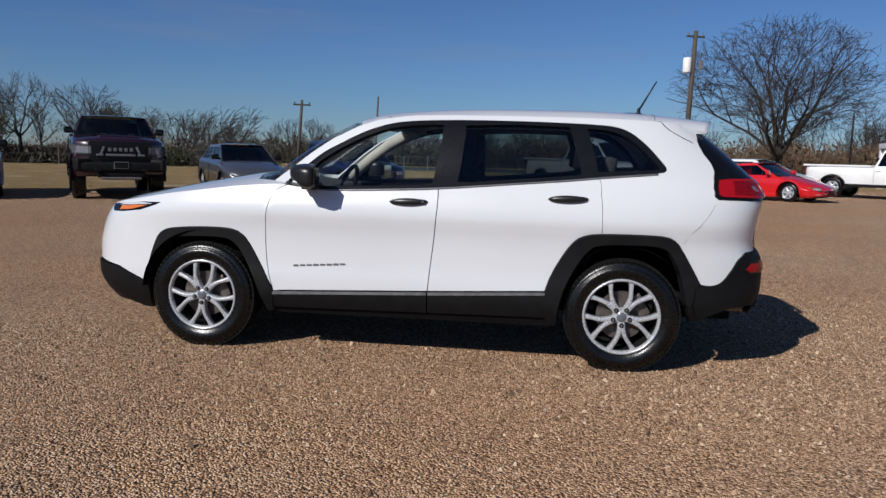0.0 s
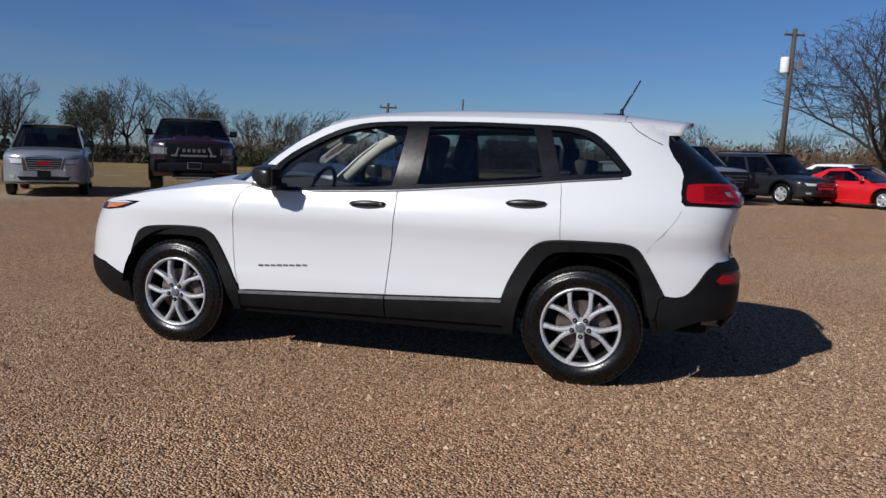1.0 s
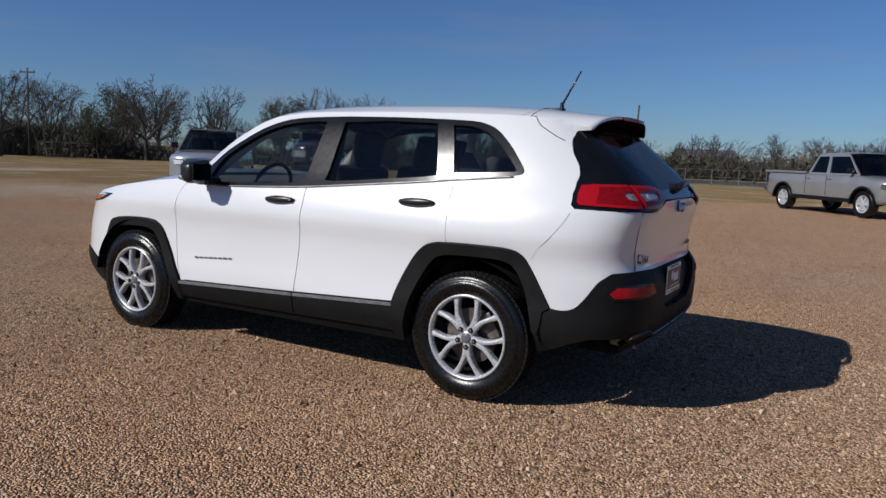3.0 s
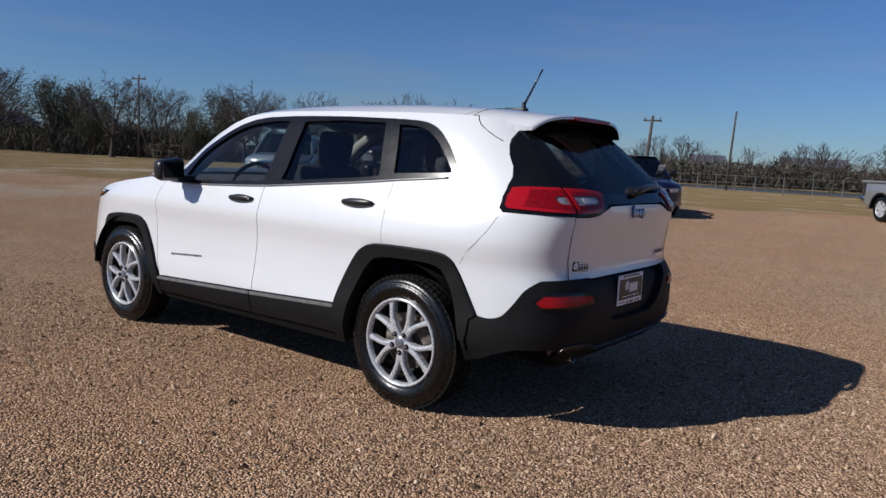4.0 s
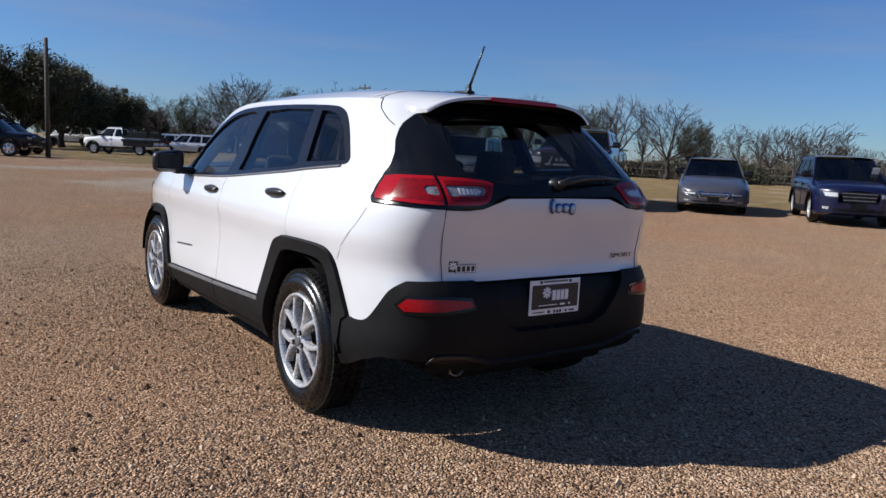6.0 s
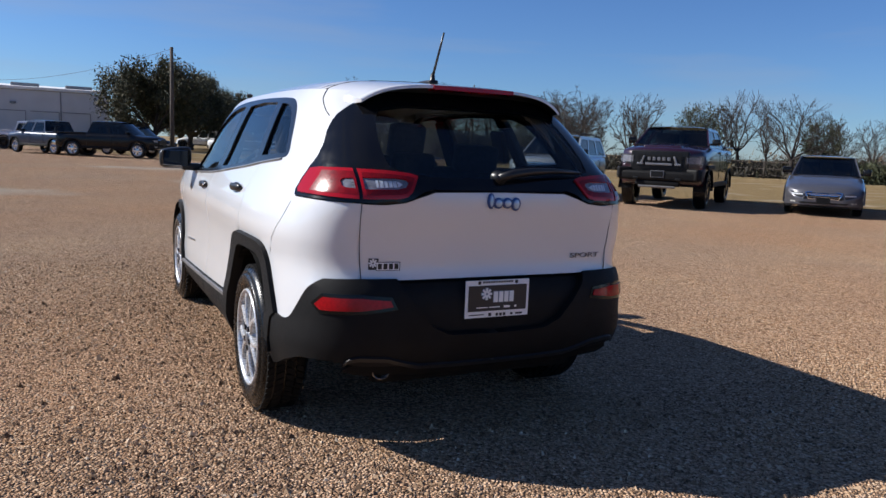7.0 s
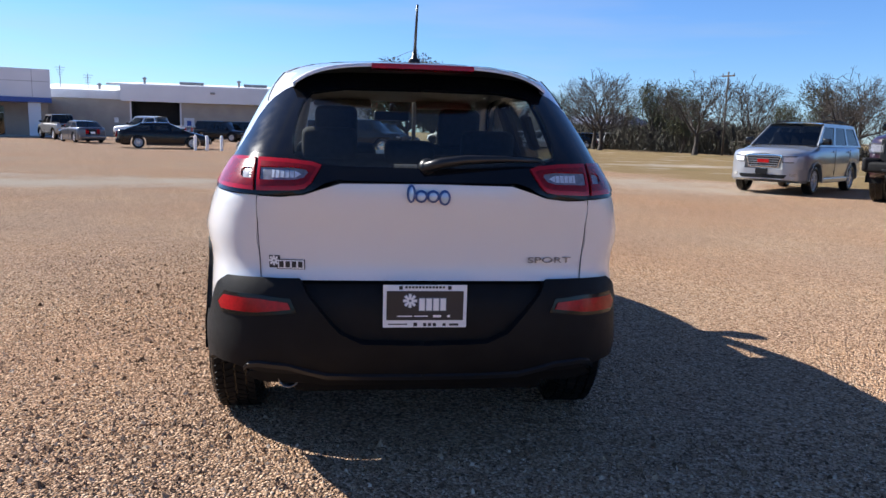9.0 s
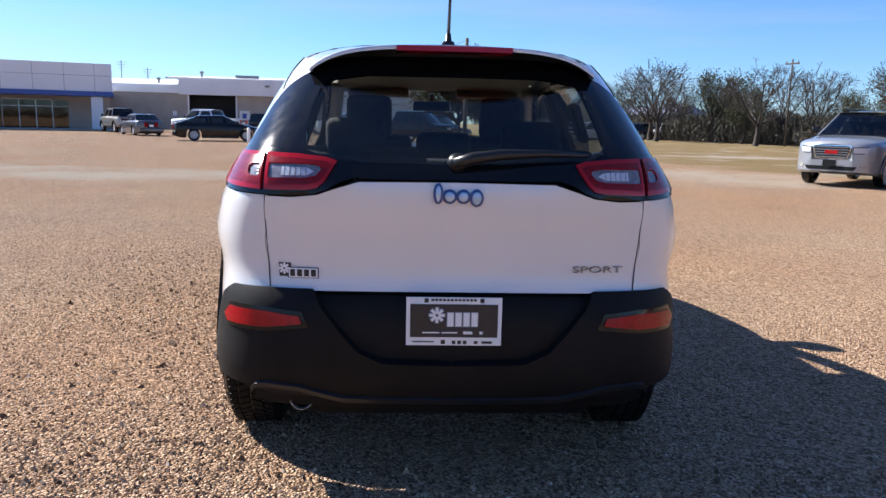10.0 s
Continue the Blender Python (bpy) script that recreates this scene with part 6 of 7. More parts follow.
c = [(c[0][0] + 0.1, c[0][1]), (c[1][0] - 0.1, c[1][1]), (-1.15, 1.39), (-2.15, 0.99)]
vehicle("sedan", "black four-door sedan on the gravel by bollards", stand(-39.3, -10.9, 105), P_BLACK, 4.92, 1.85, 1.45, 2.85, 0.34, 0.98, t, c, 0.18, windows=W2, style="sedan", lower=P_BLACK)
vehicle("sedan", "dark grey sedan parked in front of the showroom", stand(-48.8, -18.6, 215), P_SLATE, 4.8, 1.84, 1.46, 2.8, 0.33, 0.98, *sedan_shape(4.8, 1.46), 0.18, windows=W2, style="sedan", lower=P_SLATE)
t, c, b = truck_shape(5.83, 1.92, 2.6)
vehicle("pickup_truck", "white crew-cab pickup behind the black sedan", stand(-52.7, -14.9, 250), P_WHITE, 5.83, 2.03, 1.92, 3.65, 0.42, 1.0, t, c, 0.45, 0.27, "truck", W2, category="pickup truck", bed=b)
vehicle("pickup_truck", "silver crew-cab pickup under the showroom wall", stand(-57.1, -23.0, 215), P_SILVER2, 5.83, 2.03, 1.92, 3.65, 0.42, 1.0, t, c, 0.45, 0.27, "truck", W2, category="pickup truck", bed=b)


# ---- buildings ----
WALL = mat("pale_grey_wall", (0.60, 0.60, 0.60), (0.54, 0.54, 0.54), 0.7, scale=0.6, bump=0.1, bscale=30)
TANWALL = mat("tan_block_wall", (0.40, 0.36, 0.31), (0.33, 0.295, 0.255), 0.85, scale=0.7, bump=0.3, bscale=20)
PANEL = mat("white_metal_panel", (0.72, 0.73, 0.75), (0.66, 0.67, 0.69), 0.45, scale=0.4)
ROOFM = mat("white_roof_metal", (0.78, 0.78, 0.77), (0.70, 0.70, 0.69), 0.5, scale=0.4)
BLUEBAND = mat("blue_band", (0.02, 0.08, 0.32), (0.015, 0.06, 0.26), 0.4)
SHOP = glass("shop_glass", (0.10, 0.11, 0.11))
VOID = mat("dark_interior", (0.02, 0.02, 0.02), (0.012, 0.012, 0.012), 0.9)


def wall_pose(x, y, heading):
    """Local x runs along the wall, local y into the building."""
    return pose(x, y, 0, 0, 0, heading)


work = thing("workshop", "long pale metal workshop with white roof edge", "building", wall_pose(-77.0, -24.2, 95))
part("wall", boxes((pose(-4.6, 0.15, 2.1), 9.2, 0.3, 4.2), (pose(0.45, 0.15, 2.6), 0.9, 0.3, 5.2), (pose(15.05, 0.15, 2.6), 18.3, 0.3, 5.2), (pose(3.4, 0.15, 4.6), 5.0, 0.3, 1.3)), TANWALL, work)
part("upper_wall", boxes((pose(20.6, -0.02, 2.55), 10.4, 0.06, 5.1)), WALL, work)
part("fascia", boxes((pose(7.75, -0.35, 4.5), 15.3, 0.7, 1.7, 0.03)), PANEL, work)
part("fascia", boxes((pose(-4.7, -0.10, 4.15), 9.4, 0.24, 0.7, 0.02)), PANEL, work)
part("roof", boxes((pose(12.2, 9.0, 5.90, 3.4), 27.0, 18.6, 0.2, 0.03), (pose(-4.7, 6.0, 5.10, 5.0), 9.6, 12, 0.2, 0.03)), ROOFM, work)
part("roof_edge", boxes((pose(18.8, -0.12, 5.28), 13.8, 0.3, 0.22, 0.02)), ROOFM, work)
for x in (6.6, 13.4, 18.5, 23.4):
    part("skylight", boxes((pose(x, 4.0, 5.85), 2.5, 0.9, 0.30, 0.03)), GUN, work)
part("shop_opening", boxes((pose(3.4, 1.6, 2.0), 4.9, 0.1, 4.0), (pose(0.9, 0.8, 2.0), 0.1, 1.6, 4.0), (pose(5.9, 0.8, 2.0), 0.1, 1.6, 4.0), (pose(3.4, 0.8, 3.95), 4.9, 1.6, 0.1)), VOID, work)
for x in (0.93, 5.87):
    part("door_jamb", boxes((pose(x, -0.03, 1.95), 0.16, 0.1, 3.9)), PANEL, work)
dr = part("door", boxes((pose(6.7, -0.03, 1.05), 1.05, 0.06, 2.1, 0.01)), PANEL, work, "white steel door")
part("door_window", boxes((pose(6.7, -0.07, 1.45), 0.45, 0.02, 0.75)), BLUEBAND, dr)
for x in (17.1, 20.0, 22.8):
    part("roller_door", boxes((pose(x, -0.07, 1.55), 2.4, 0.05, 3.1)), WALL, work)
    part("door_track", boxes((pose(x, -0.12, 3.14), 2.5, 0.08, 0.07), (pose(x + 1.23, -0.12, 1.55), 0.07, 0.06, 3.1)), GUN, work)
for x in (15.5, 21.4):
    part("downpipe", boxes((pose(x, -0.10, 2.6), 0.12, 0.10, 5.0, 0.02)), GUN, work)
for x, z in ((9.2, 4.7), (17.3, 3.9)):
    part("wall_lamp", boxes((pose(x, -0.78 if x < 15 else -0.2, z), 0.5, 0.2, 0.22, 0.04)), GUN, work)
part("wall_sign", boxes((pose(-0.5, -0.02, 1.7), 0.4, 0.03, 0.5)), PLATE_WHITE, work)
for x in (11.7, 2.0, -2.5):
    bm = bmesh.new()
    lathe(bm, [(0.12, 0), (0.12, 0.5), (0.22, 0.55), (0.22, 0.7), (0.02, 0.8)], 10, "z", pose(x, 2.2, 5.5 if x > 0 else 4.7))
    part("roof_vent", bm, GUN, work)
for x, hgt in ((-6.5, 2.6), (-3.8, 1.9)):
    bm = bmesh.new()
    tube(bm, [(x, 3, 4.6), (x, 3, 4.6 + hgt)], 0.04, 6)
    for k in range(4):
        tube(bm, [(x - 0.5 + 0.1 * k, 3, 4.4 + hgt - 0.25 * k), (x + 0.5 - 0.1 * k, 3, 4.4 + hgt - 0.25 * k)], 0.02, 4)
    part("roof_antenna", bm, GUN, work)

show = thing("showroom", "white-fronted car showroom with blue band", "building", wall_pose(-64.1, -26.2, 110.5))
part("fascia", boxes((pose(-11, 1.0, 4.55), 22, 2.0, 2.4, 0.03)), PANEL, show)
for k in range(8):
    part("fascia_joint", boxes((pose(-2.4 * k - 1.4, -0.006, 4.55), 0.03, 0.012, 2.3)), GUN, show)
part("fascia_joint", boxes((pose(-11, -0.006, 4.7), 21.8, 0.012, 0.03)), GUN, show)
part("band", boxes((pose(-11, 0.93, 3.14), 22.1, 2.14, 0.42, 0.02)), BLUEBAND, show, "blue sign band")
for x in (-1.3, -15.0):
    part("pillar", boxes((pose(x, 0.6, 1.47), 0.95, 0.8, 2.94, 0.03)), PANEL, show)
part("wall", boxes((pose(-2.0, 4.1, 1.5), 3.4, 0.3, 3.0), (pose(-21, 4.1, 1.5), 2.0, 0.3, 3.0), (pose(-11.7, 4.1, 2.85), 16, 0.25, 0.3)), TANWALL, show)
part("back_room", boxes((pose(-12, 9, 1.5), 20, 0.2, 3.0), (pose(-12, 6.5, 0.02), 20, 5, 0.04)), TANWALL, show)
part("roof", boxes((pose(-11, 9, 3.4), 22, 14, 0.3)), ROOFM, show)
for k in range(12):
    x = -3.75 - 1.34 * k
    w = part("shop_window", boxes((pose(x - 0.67, 4.1, 1.3), 1.28, 0.03, 2.5)), SHOP, show)
    part("window_frame", boxes((pose(x, 4.06, 1.3), 0.08, 0.12, 2.6), (pose(x - 0.67, 4.06, 2.62), 1.34, 0.12, 0.08), (pose(x - 0.67, 4.06, 2.02), 1.34, 0.10, 0.08)), PANEL if k in (1, 2, 3) else GUN, w)
part("apron", boxes((pose(-11, 1.5, 0.05), 23, 7.0, 0.10, 0.02)), TANWALL, show)

bol = thing("bollard", "white steel bollard on the lot", "bollard", stand(-37.0, -8.75, 0), "bollards")
bm = bmesh.new()
lathe(bm, [(0.08, 0.0), (0.08, 0.74), (0.055, 0.80), (0.001, 0.82)], 14, "z")
part("post", bm, ROOFM, bol, smooth=True)
for x, y in ((-37.1, -8.15), (-37.5, -7.45)):
    copy_thing(bol, stand(x, y, 0))
shed = thing("carport", "small white open carport", "carport", stand(21.5, 37.5, -10))
part("roof", boxes((pose(0, 0, 2.35), 6.0, 4.0, 0.28, 0.02)), PANEL, shed)
for x, y in ((-2.8, -1.8), (2.8, -1.8), (-2.8, 1.8), (2.8, 1.8)):
    part("post", boxes((pose(x, y, 1.1), 0.35, 0.2, 2.21)), PANEL, shed)
for x, y, w, hh, mt in ((-21, 118, 9, 2.6, TANWALL), (-34, 110, 5, 2.4, PANEL), (40, 88, 7, 2.6, PANEL), (-98, 34, 14, 3.0, TANWALL)):
    hs = thing("house", "small low house far beyond the trees", "house", stand(x, y, 20))
    part("wall", boxes((pose(0, 0, hh / 2), w, 6, hh)), mt, hs)
    bm = bmesh.new()
    vs = [bm.verts.new(p) for p in ((-w / 2 - 0.3, -3.3, hh), (w / 2 + 0.3, -3.3, hh), (w / 2 + 0.3, 3.3, hh), (-w / 2 - 0.3, 3.3, hh), (-w / 2, 0, hh + 1.3), (w / 2, 0, hh + 1.3))]
    for f in ((0, 1, 5, 4), (2, 3, 4, 5), (0, 4, 3), (1, 2, 5), (3, 2, 1, 0)):
        bm.faces.new([vs[i] for i in f])
    part("roof", bm, GUN, hs)

# ---- poles and fences ----
WOOD = mat("weathered_wood", (0.085, 0.070, 0.058), (0.055, 0.045, 0.037), 0.9, scale=8, bump=0.4, bscale=60)


def pole(x, y, top, label, lean=(0, 0), arm=True, can=False, r=0.14):
    p = thing("utility_pole", label, "utility pole", stand(x, y, 0), "utility poles")
    bm = bmesh.new()
    tube(bm, [(0, 0, 0), (lean[0] * 0.5, lean[1] * 0.5, top / 2), (*lean, top)], [r, r * 0.85, r * 0.7], 10)
    part("post", bm, WOOD, p, smooth=True)
    if arm:
        part("crossarm", boxes((pose(lean[0], lean[1], top - 0.35, 0, 0, 25), 1.3, 0.10, 0.12, 0.02)), WOOD, p)
        for k in (-0.55, 0.0, 0.55):
            bm = bmesh.new()
            lathe(bm, [(0.05, 0), (0.05, 0.14), (0.01, 0.18)], 8, "z", pose(lean[0] + k * 0.9, lean[1] + k * 0.42, top - 0.29))
            part("insulator", bm, GUN, p)
    if can:
        bm = bmesh.new()
        lathe(bm, [(0.01, 0), (0.24, 0.02), (0.26, 0.1), (0.26, 0.85), (0.22, 0.95), (0.01, 0.98)], 16, "z", pose(lean[0] - 0.42, lean[1] - 0.1, top - 2.6))
        part("transformer", bm, ROOFM, p, "pale grey transformer can", smooth=True)
        part("fuse_box", boxes((pose(lean[0] + 0.4, lean[1] - 0.1, top - 2.1), 0.3, 0.3, 0.55, 0.05)), GUN, p)
    return p


pole(9.0, 43.9, 9.3, "tall wooden utility pole with a transformer", (0.25, 0), True, True, 0.19)
pole(-18.3, 49.0, 5.1, "thin wooden utility pole beyond the grass", (0.35, 0))
pole(-12.6, 50.0, 5.5, "bare wooden pole by the pond fence", (0.25, 0), False, False, 0.09)
pole(-40.2, 3.3, 6.2, "dark wooden pole in front of the oaks", (0, 0), False, False, 0.13)
pole(22.0, 52.5, 5.0, "thin dark lamp pole", (0, 0), False, False, 0.09)
pole(-56.0, 31.0, 7.0, "thin dark pole among bare trees", (0, 0), True, False, 0.09)
fl = thing("floodlight", "twin floodlight on a tall pole", "floodlight", stand(-92, 17.5, 0))
bm = bmesh.new()
tube(bm, [(0, 0, 0), (0, 0, 6.6)], 0.09, 8)
part("post", bm, GUN, fl)
for k in (-0.7, 0.7):
    part("lamp_head", boxes((pose(0, k, 6.7, 0, 20), 0.3, 0.7, 0.5, 0.05)), GUN, fl)
WIRE = mat("wire", (0.03, 0.03, 0.03), None, 0.6)
for a, b, s in (((-40.2, 3.3, 6.1), (-73, -8, 5.6), 0.5),):
    w = thing("overhead_wire", "thin sagging overhead wire by the pole", "wire", group="overhead wires")
    bm = bmesh.new()
    tube(bm, [tuple(Vector(a).lerp(Vector(b), t) - Vector((0, 0, 4 * s * t * (1 - t)))) for t in np.linspace(0, 1, 13)], 0.012, 5)
    part("cable", bm, WIRE, w)


def fence(name, label, pts, hgt, gap, m_post, m_rail, nr, rp=0.05, rr=0.03):
    f = thing(name, label, "fence", group="fences")
    for a, b in zip(pts, pts[1:]):
        a, b = Vector((*a, 0)), Vector((*b, 0))
        n = max(1, round((b - a).length / gap))
        for i in range(n):
            p = a.lerp(b, i / n)
            bm = bmesh.new()
            tube(bm, [p, p + Vector((0, 0, hgt))], rp, 6)
            part("post", bm, m_post, f)
        for k in range(nr):
            z = hgt * (0.95 - 0.8 * k / max(1, nr - 1)) if nr > 1 else hgt * 0.9
            bm = bmesh.new()
            tube(bm, [a + Vector((0, 0, z)), b + Vector((0, 0, z))], rr, 5)
            part("rail", bm, m_rail, f)
    return f


fence("rail_fence", "dark weathered rail fence before the brush", [(-58, 33), (-44, 40), (-30, 46.5), (-22, 49.5)], 1.25, 2.6, WOOD, WOOD, 3, 0.07, 0.045)
fence("wire_fence", "pale post and wire fence by the pond", [(-16, 47), (-9.3, 45), (-3, 46.5), (4, 48), (12, 50)], 1.15, 1.5, GUN, GUN, 3, 0.03, 0.010)
WATER = mat("pond_water", (0.16, 0.17, 0.17), (0.12, 0.13, 0.13), 0.12, scale=0.5, bump=0.3, bscale=3)
bm = bmesh.new()
ring = [bm.verts.new((-4 + 19 * math.cos(a) * (1 + 0.12 * math.sin(3 * a)), 60 + 9 * math.sin(a) * (1 + 0.1 * math.cos(2 * a)), 0.02)) for a in np.linspace(0, 2 * math.pi, 40, endpoint=False)]
bm.faces.new(ring)
tagged(part("water", bm, WATER, None), "pale still pond behind a fence", "pond", kind="structure")


# ---- trees ----
def bark(name, c1, c2):
    return mat(name, c1, c2, 0.9, scale=5, bump=0.5, bscale=40)


BARK = bark("grey_bark", (0.050, 0.040, 0.033), (0.028, 0.022, 0.019))
TWIG = bark("brown_twigs", (0.050, 0.037, 0.030), (0.030, 0.022, 0.018))


def leafy(name, *cols):
    """Leaf colour that differs from clump to clump."""
    m, n, l, p = shader(name)
    g = n.new("ShaderNodeNewGeometry")
    r = n.new("ShaderNodeValToRGB")
    e = r.color_ramp.elements
    while len(e) < len(cols):
        e.new(0.5)
    for i, (q, c) in enumerate(zip(e, cols)):
        q.position, q.color = i / (len(cols) - 1), (*c, 1)
    l.new(g.outputs["Random Per Island"], r.inputs["Fac"])
    l.new(r.outputs["Color"], p.inputs["Base Color"])
    p.inputs["Roughness"].default_value = 0.75
    return m


OAKLEAF = leafy("oak_leaves", (0.018, 0.024, 0.009), (0.04, 0.044, 0.016), (0.068, 0.064, 0.025), (0.055, 0.04, 0.02))
PINE = leafy("dull_green_leaves", (0.018, 0.026, 0.009), (0.04, 0.048, 0.017), (0.07, 0.07, 0.028))
BRUSH = leafy("dry_brush", (0.045, 0.035, 0.027), (0.09, 0.065, 0.048), (0.14, 0.10, 0.07), (0.19, 0.14, 0.09))
RUSSET = leafy("russet_brush", (0.045, 0.027, 0.016), (0.10, 0.056, 0.029), (0.14, 0.085, 0.046), (0.075, 0.058, 0.034))
DEEP = leafy("dark_brush", (0.016, 0.015, 0.011), (0.035, 0.030, 0.022), (0.055, 0.045, 0.03), (0.03, 0.035, 0.016))


def limbs(rng, H, spread, levels, lean=0.0, fork=5, trunk=0.2, girth=0.028, wide=1.0):
    """Branches as (start, end, radius at both, level): a fan of limbs off a short trunk, each forking on and on."""
    out = []

    def turn(d, ang):
        a = rng.normal(0, 1, 3)
        a -= a.dot(d) * d
        a /= np.linalg.norm(a)
        q = d * math.cos(ang) + a * math.sin(ang)
        return q / np.linalg.norm(q)

    cz, rz, rw = H * (trunk + 1) * 0.5, H * (1 - trunk) * 0.52, H * 0.46 * wide

    def grow(p, d, ln, r, lv):
        n = 4 if lv < 3 else 3
        pull = (0.05, 0.08, 0.05, 0.03, 0.02, 0.0)[min(lv, 5)]
        for i in range(n):
            d = d + rng.normal(0, 0.10 + 0.02 * lv, 3) + np.array((lean * 0.05, 0, pull))
            d /= np.linalg.norm(d)
            q = p + d * ln / n
            e = ((q[0] - lean * 0.12 * H) ** 2 + q[1] ** 2) / rw**2 + ((q[2] - cz) / rz) ** 2
            if lv > 1 and e > rng.uniform(0.80, 1.15):
                return
            r2 = r * 0.84
            out.append((p, q, r, r2, lv))
            if 1 <= lv < levels and i < n - 1:
                if lv < 3 or rng.random() < 0.62:
                    grow(q, turn(d, rng.uniform(0.40, 0.85)), ln * rng.uniform(0.45, 0.72), r2 * 0.55, lv + 1)
            p, r = q, r2
        if lv < levels:
            for j in range(2):
                grow(p, turn(d, spread * rng.uniform(0.35, 0.85)), ln * rng.uniform(0.55, 0.8), r * 0.75, lv + 1)

    p, r = np.zeros(3), H * girth
    for i in range(3):
        q = p + np.array((rng.normal(0, 0.01) * H, rng.normal(0, 0.01) * H, H * trunk / 3))
        out.append((p, q, r * (1.25 if i == 0 else 1.0), r * 0.9, 0))
        p, r = q, r * 0.9
    for j in range(fork):
        az = 2 * math.pi * (j + rng.uniform(-0.25, 0.25)) / fork
        el = rng.uniform(0.30, 1.20) if j else 0.1
        d = np.array((math.sin(el) * math.cos(az), math.sin(el) * math.sin(az), math.cos(el)))
        grow(p, d, H * (0.42 if el < 0.7 else 0.34 * wide), r * 0.62, 1)
    k = H / max(b[1][2] for b in out)
    return [(a * k, b * k, r1, r2, lv) for a, b, r1, r2, lv in out]


def bars_mesh(segs, sides, rmin):
    vs, fs = [], []
    for a, b, r1, r2, _ in segs:
        d = b - a
        d = d / max(np.linalg.norm(d), 1e-9)
        s = np.cross(d, (0, 0, 1) if abs(d[2]) < 0.9 else (1, 0, 0))
        s /= np.linalg.norm(s)
        t = np.cross(d, s)
        o = len(vs)
        for p, r in ((a, max(r1, rmin)), (b, max(r2, rmin * 0.8))):
            for k in range(sides):
                q = 2 * math.pi * k / sides
                vs.append(p + r * (math.cos(q) * s + math.sin(q) * t))
        fs += [(o + k, o + (k + 1) % sides, o + sides + (k + 1) % sides, o + sides + k) for k in range(sides)]
    return vs, fs


def tree(name, label, seed, H, spread, levels, leaf=None, count=0, size=0.2, rmin=0.011, **kw):
    rng = np.random.default_rng(seed)
    t = thing(name, label, "tree", group="trees round the lot")
    segs = limbs(rng, H, spread, levels, **kw)
    pyd("trunk", *bars_mesh([s for s in segs if s[4] <= 2], 6, rmin), BARK, t)
    pyd("crown", *bars_mesh([s for s in segs if s[4] > 2], 3, rmin), TWIG, t)
    if leaf:
        tips = [s for s in segs if s[4] >= levels - 1]
        vs, fs = [], []
        for i in range(count):
            s = tips[rng.integers(len(tips))]
            c = s[1] + rng.normal(0, size * 2.2, 3)
            n = rng.normal(0, 1, (2, 3))
            u, w = n[0] / np.linalg.norm(n[0]), n[1] / np.linalg.norm(n[1])
            k = size * rng.uniform(0.5, 1.3)
            o = len(vs)
            vs += [c - u * k, c + w * k * 0.45, c + u * k, c - w * k * 0.45 + u * 0.2 * k]
            fs.append((o, o + 1, o + 2, o + 3))
        pyd("foliage", vs, fs, leaf, t, smooth=False)
    return t


def plant(proto, x, y, k, turn, kz=1.0):
    return copy_thing(proto, pose(x, y, -0.05, 0, 0, turn) @ Matrix.Diagonal((k, k, k * kz, 1)))


bare_a = tree("bare_tree", "wide bare tree with grey twigs in winter", 3, 11.0, 0.72, 6, rmin=0.010, fork=9, trunk=0.15, girth=0.026, wide=1.15)
bare_a.matrix_basis = pose(15.3, 47.6, -0.05) @ Matrix.Diagonal((1.22, 1.22, 1.0, 1))
bare_b = tree("bare_tree", "spreading bare tree behind the brush", 11, 8.0, 0.8, 5, rmin=0.014, fork=6, trunk=0.24, girth=0.030, wide=1.15)
bare_b.matrix_basis = pose(-66.5, 23.7, -0.05) @ Matrix.Diagonal((1.0, 1.0, 1.0, 1))
bare_c = tree("bare_tree", "slender bare tree with upright limbs", 23, 7.0, 0.7, 5, rmin=0.013, fork=5, trunk=0.28, girth=0.024, wide=0.8)
bare_c.matrix_basis = pose(-39.8, 47.2, -0.05)
bare_d = tree("bare_tree", "wind-bent bare tree in dry grass", 31, 5.0, 0.6, 4, rmin=0.014, fork=4, lean=2.0, trunk=0.22, girth=0.026)
bare_d.matrix_basis = pose(-24.6, 52.4, -0.05)
for proto, x, y, k, turn in ((bare_b, -55.1, 28.1, 0.88, 40), (bare_b, -63.8, 37.5, 0.95, 130), (bare_b, -49.3, 36.9, 0.90, 220), (bare_c, -47.1, 43.0, 0.98, 60), (bare_c, -52.5, 40.5, 0.85, 160), (bare_b, -31.8, 43.6, 0.76, 300), (bare_c, -41.5, 44.5, 0.86, 250), (bare_c, -26.7, 48.9, 0.64, 20), (bare_d, -27.5, 53.5, 1.0, 20), (bare_b, -71.0, 24.5, 1.02, 75), (bare_c, -60.5, 33.0, 1.0, 10), (bare_b, -80, 29, 0.95, 200), (bare_c, -76, 33, 1.05, 90), (bare_c, -68, 40, 1.0, 200), (bare_d, -8.4, 64.5, 0.78, 10), (bare_d, -5.5, 60, 0.7, 0), (bare_b, -2.8, 85.3, 0.62, 130), (bare_c, 3, 98, 0.8, 30), (bare_b, -57.5, 44.5, 0.95, 15), (bare_c, -44.0, 50.0, 0.9, 310), (bare_c, -33, 54, 0.7, 100), (bare_b, -83, 19.5, 0.8, 10), (bare_b, 30, 70, 0.9, 60), (bare_c, -36, 52, 0.8, 200)):
    plant(proto, x, y, k, turn)
oak = tree("live_oak", "broad evergreen live oak with dark leaves", 5, 8.3, 0.75, 4, OAKLEAF, 40000, 0.155, fork=9, trunk=0.17, girth=0.045, wide=1.38)
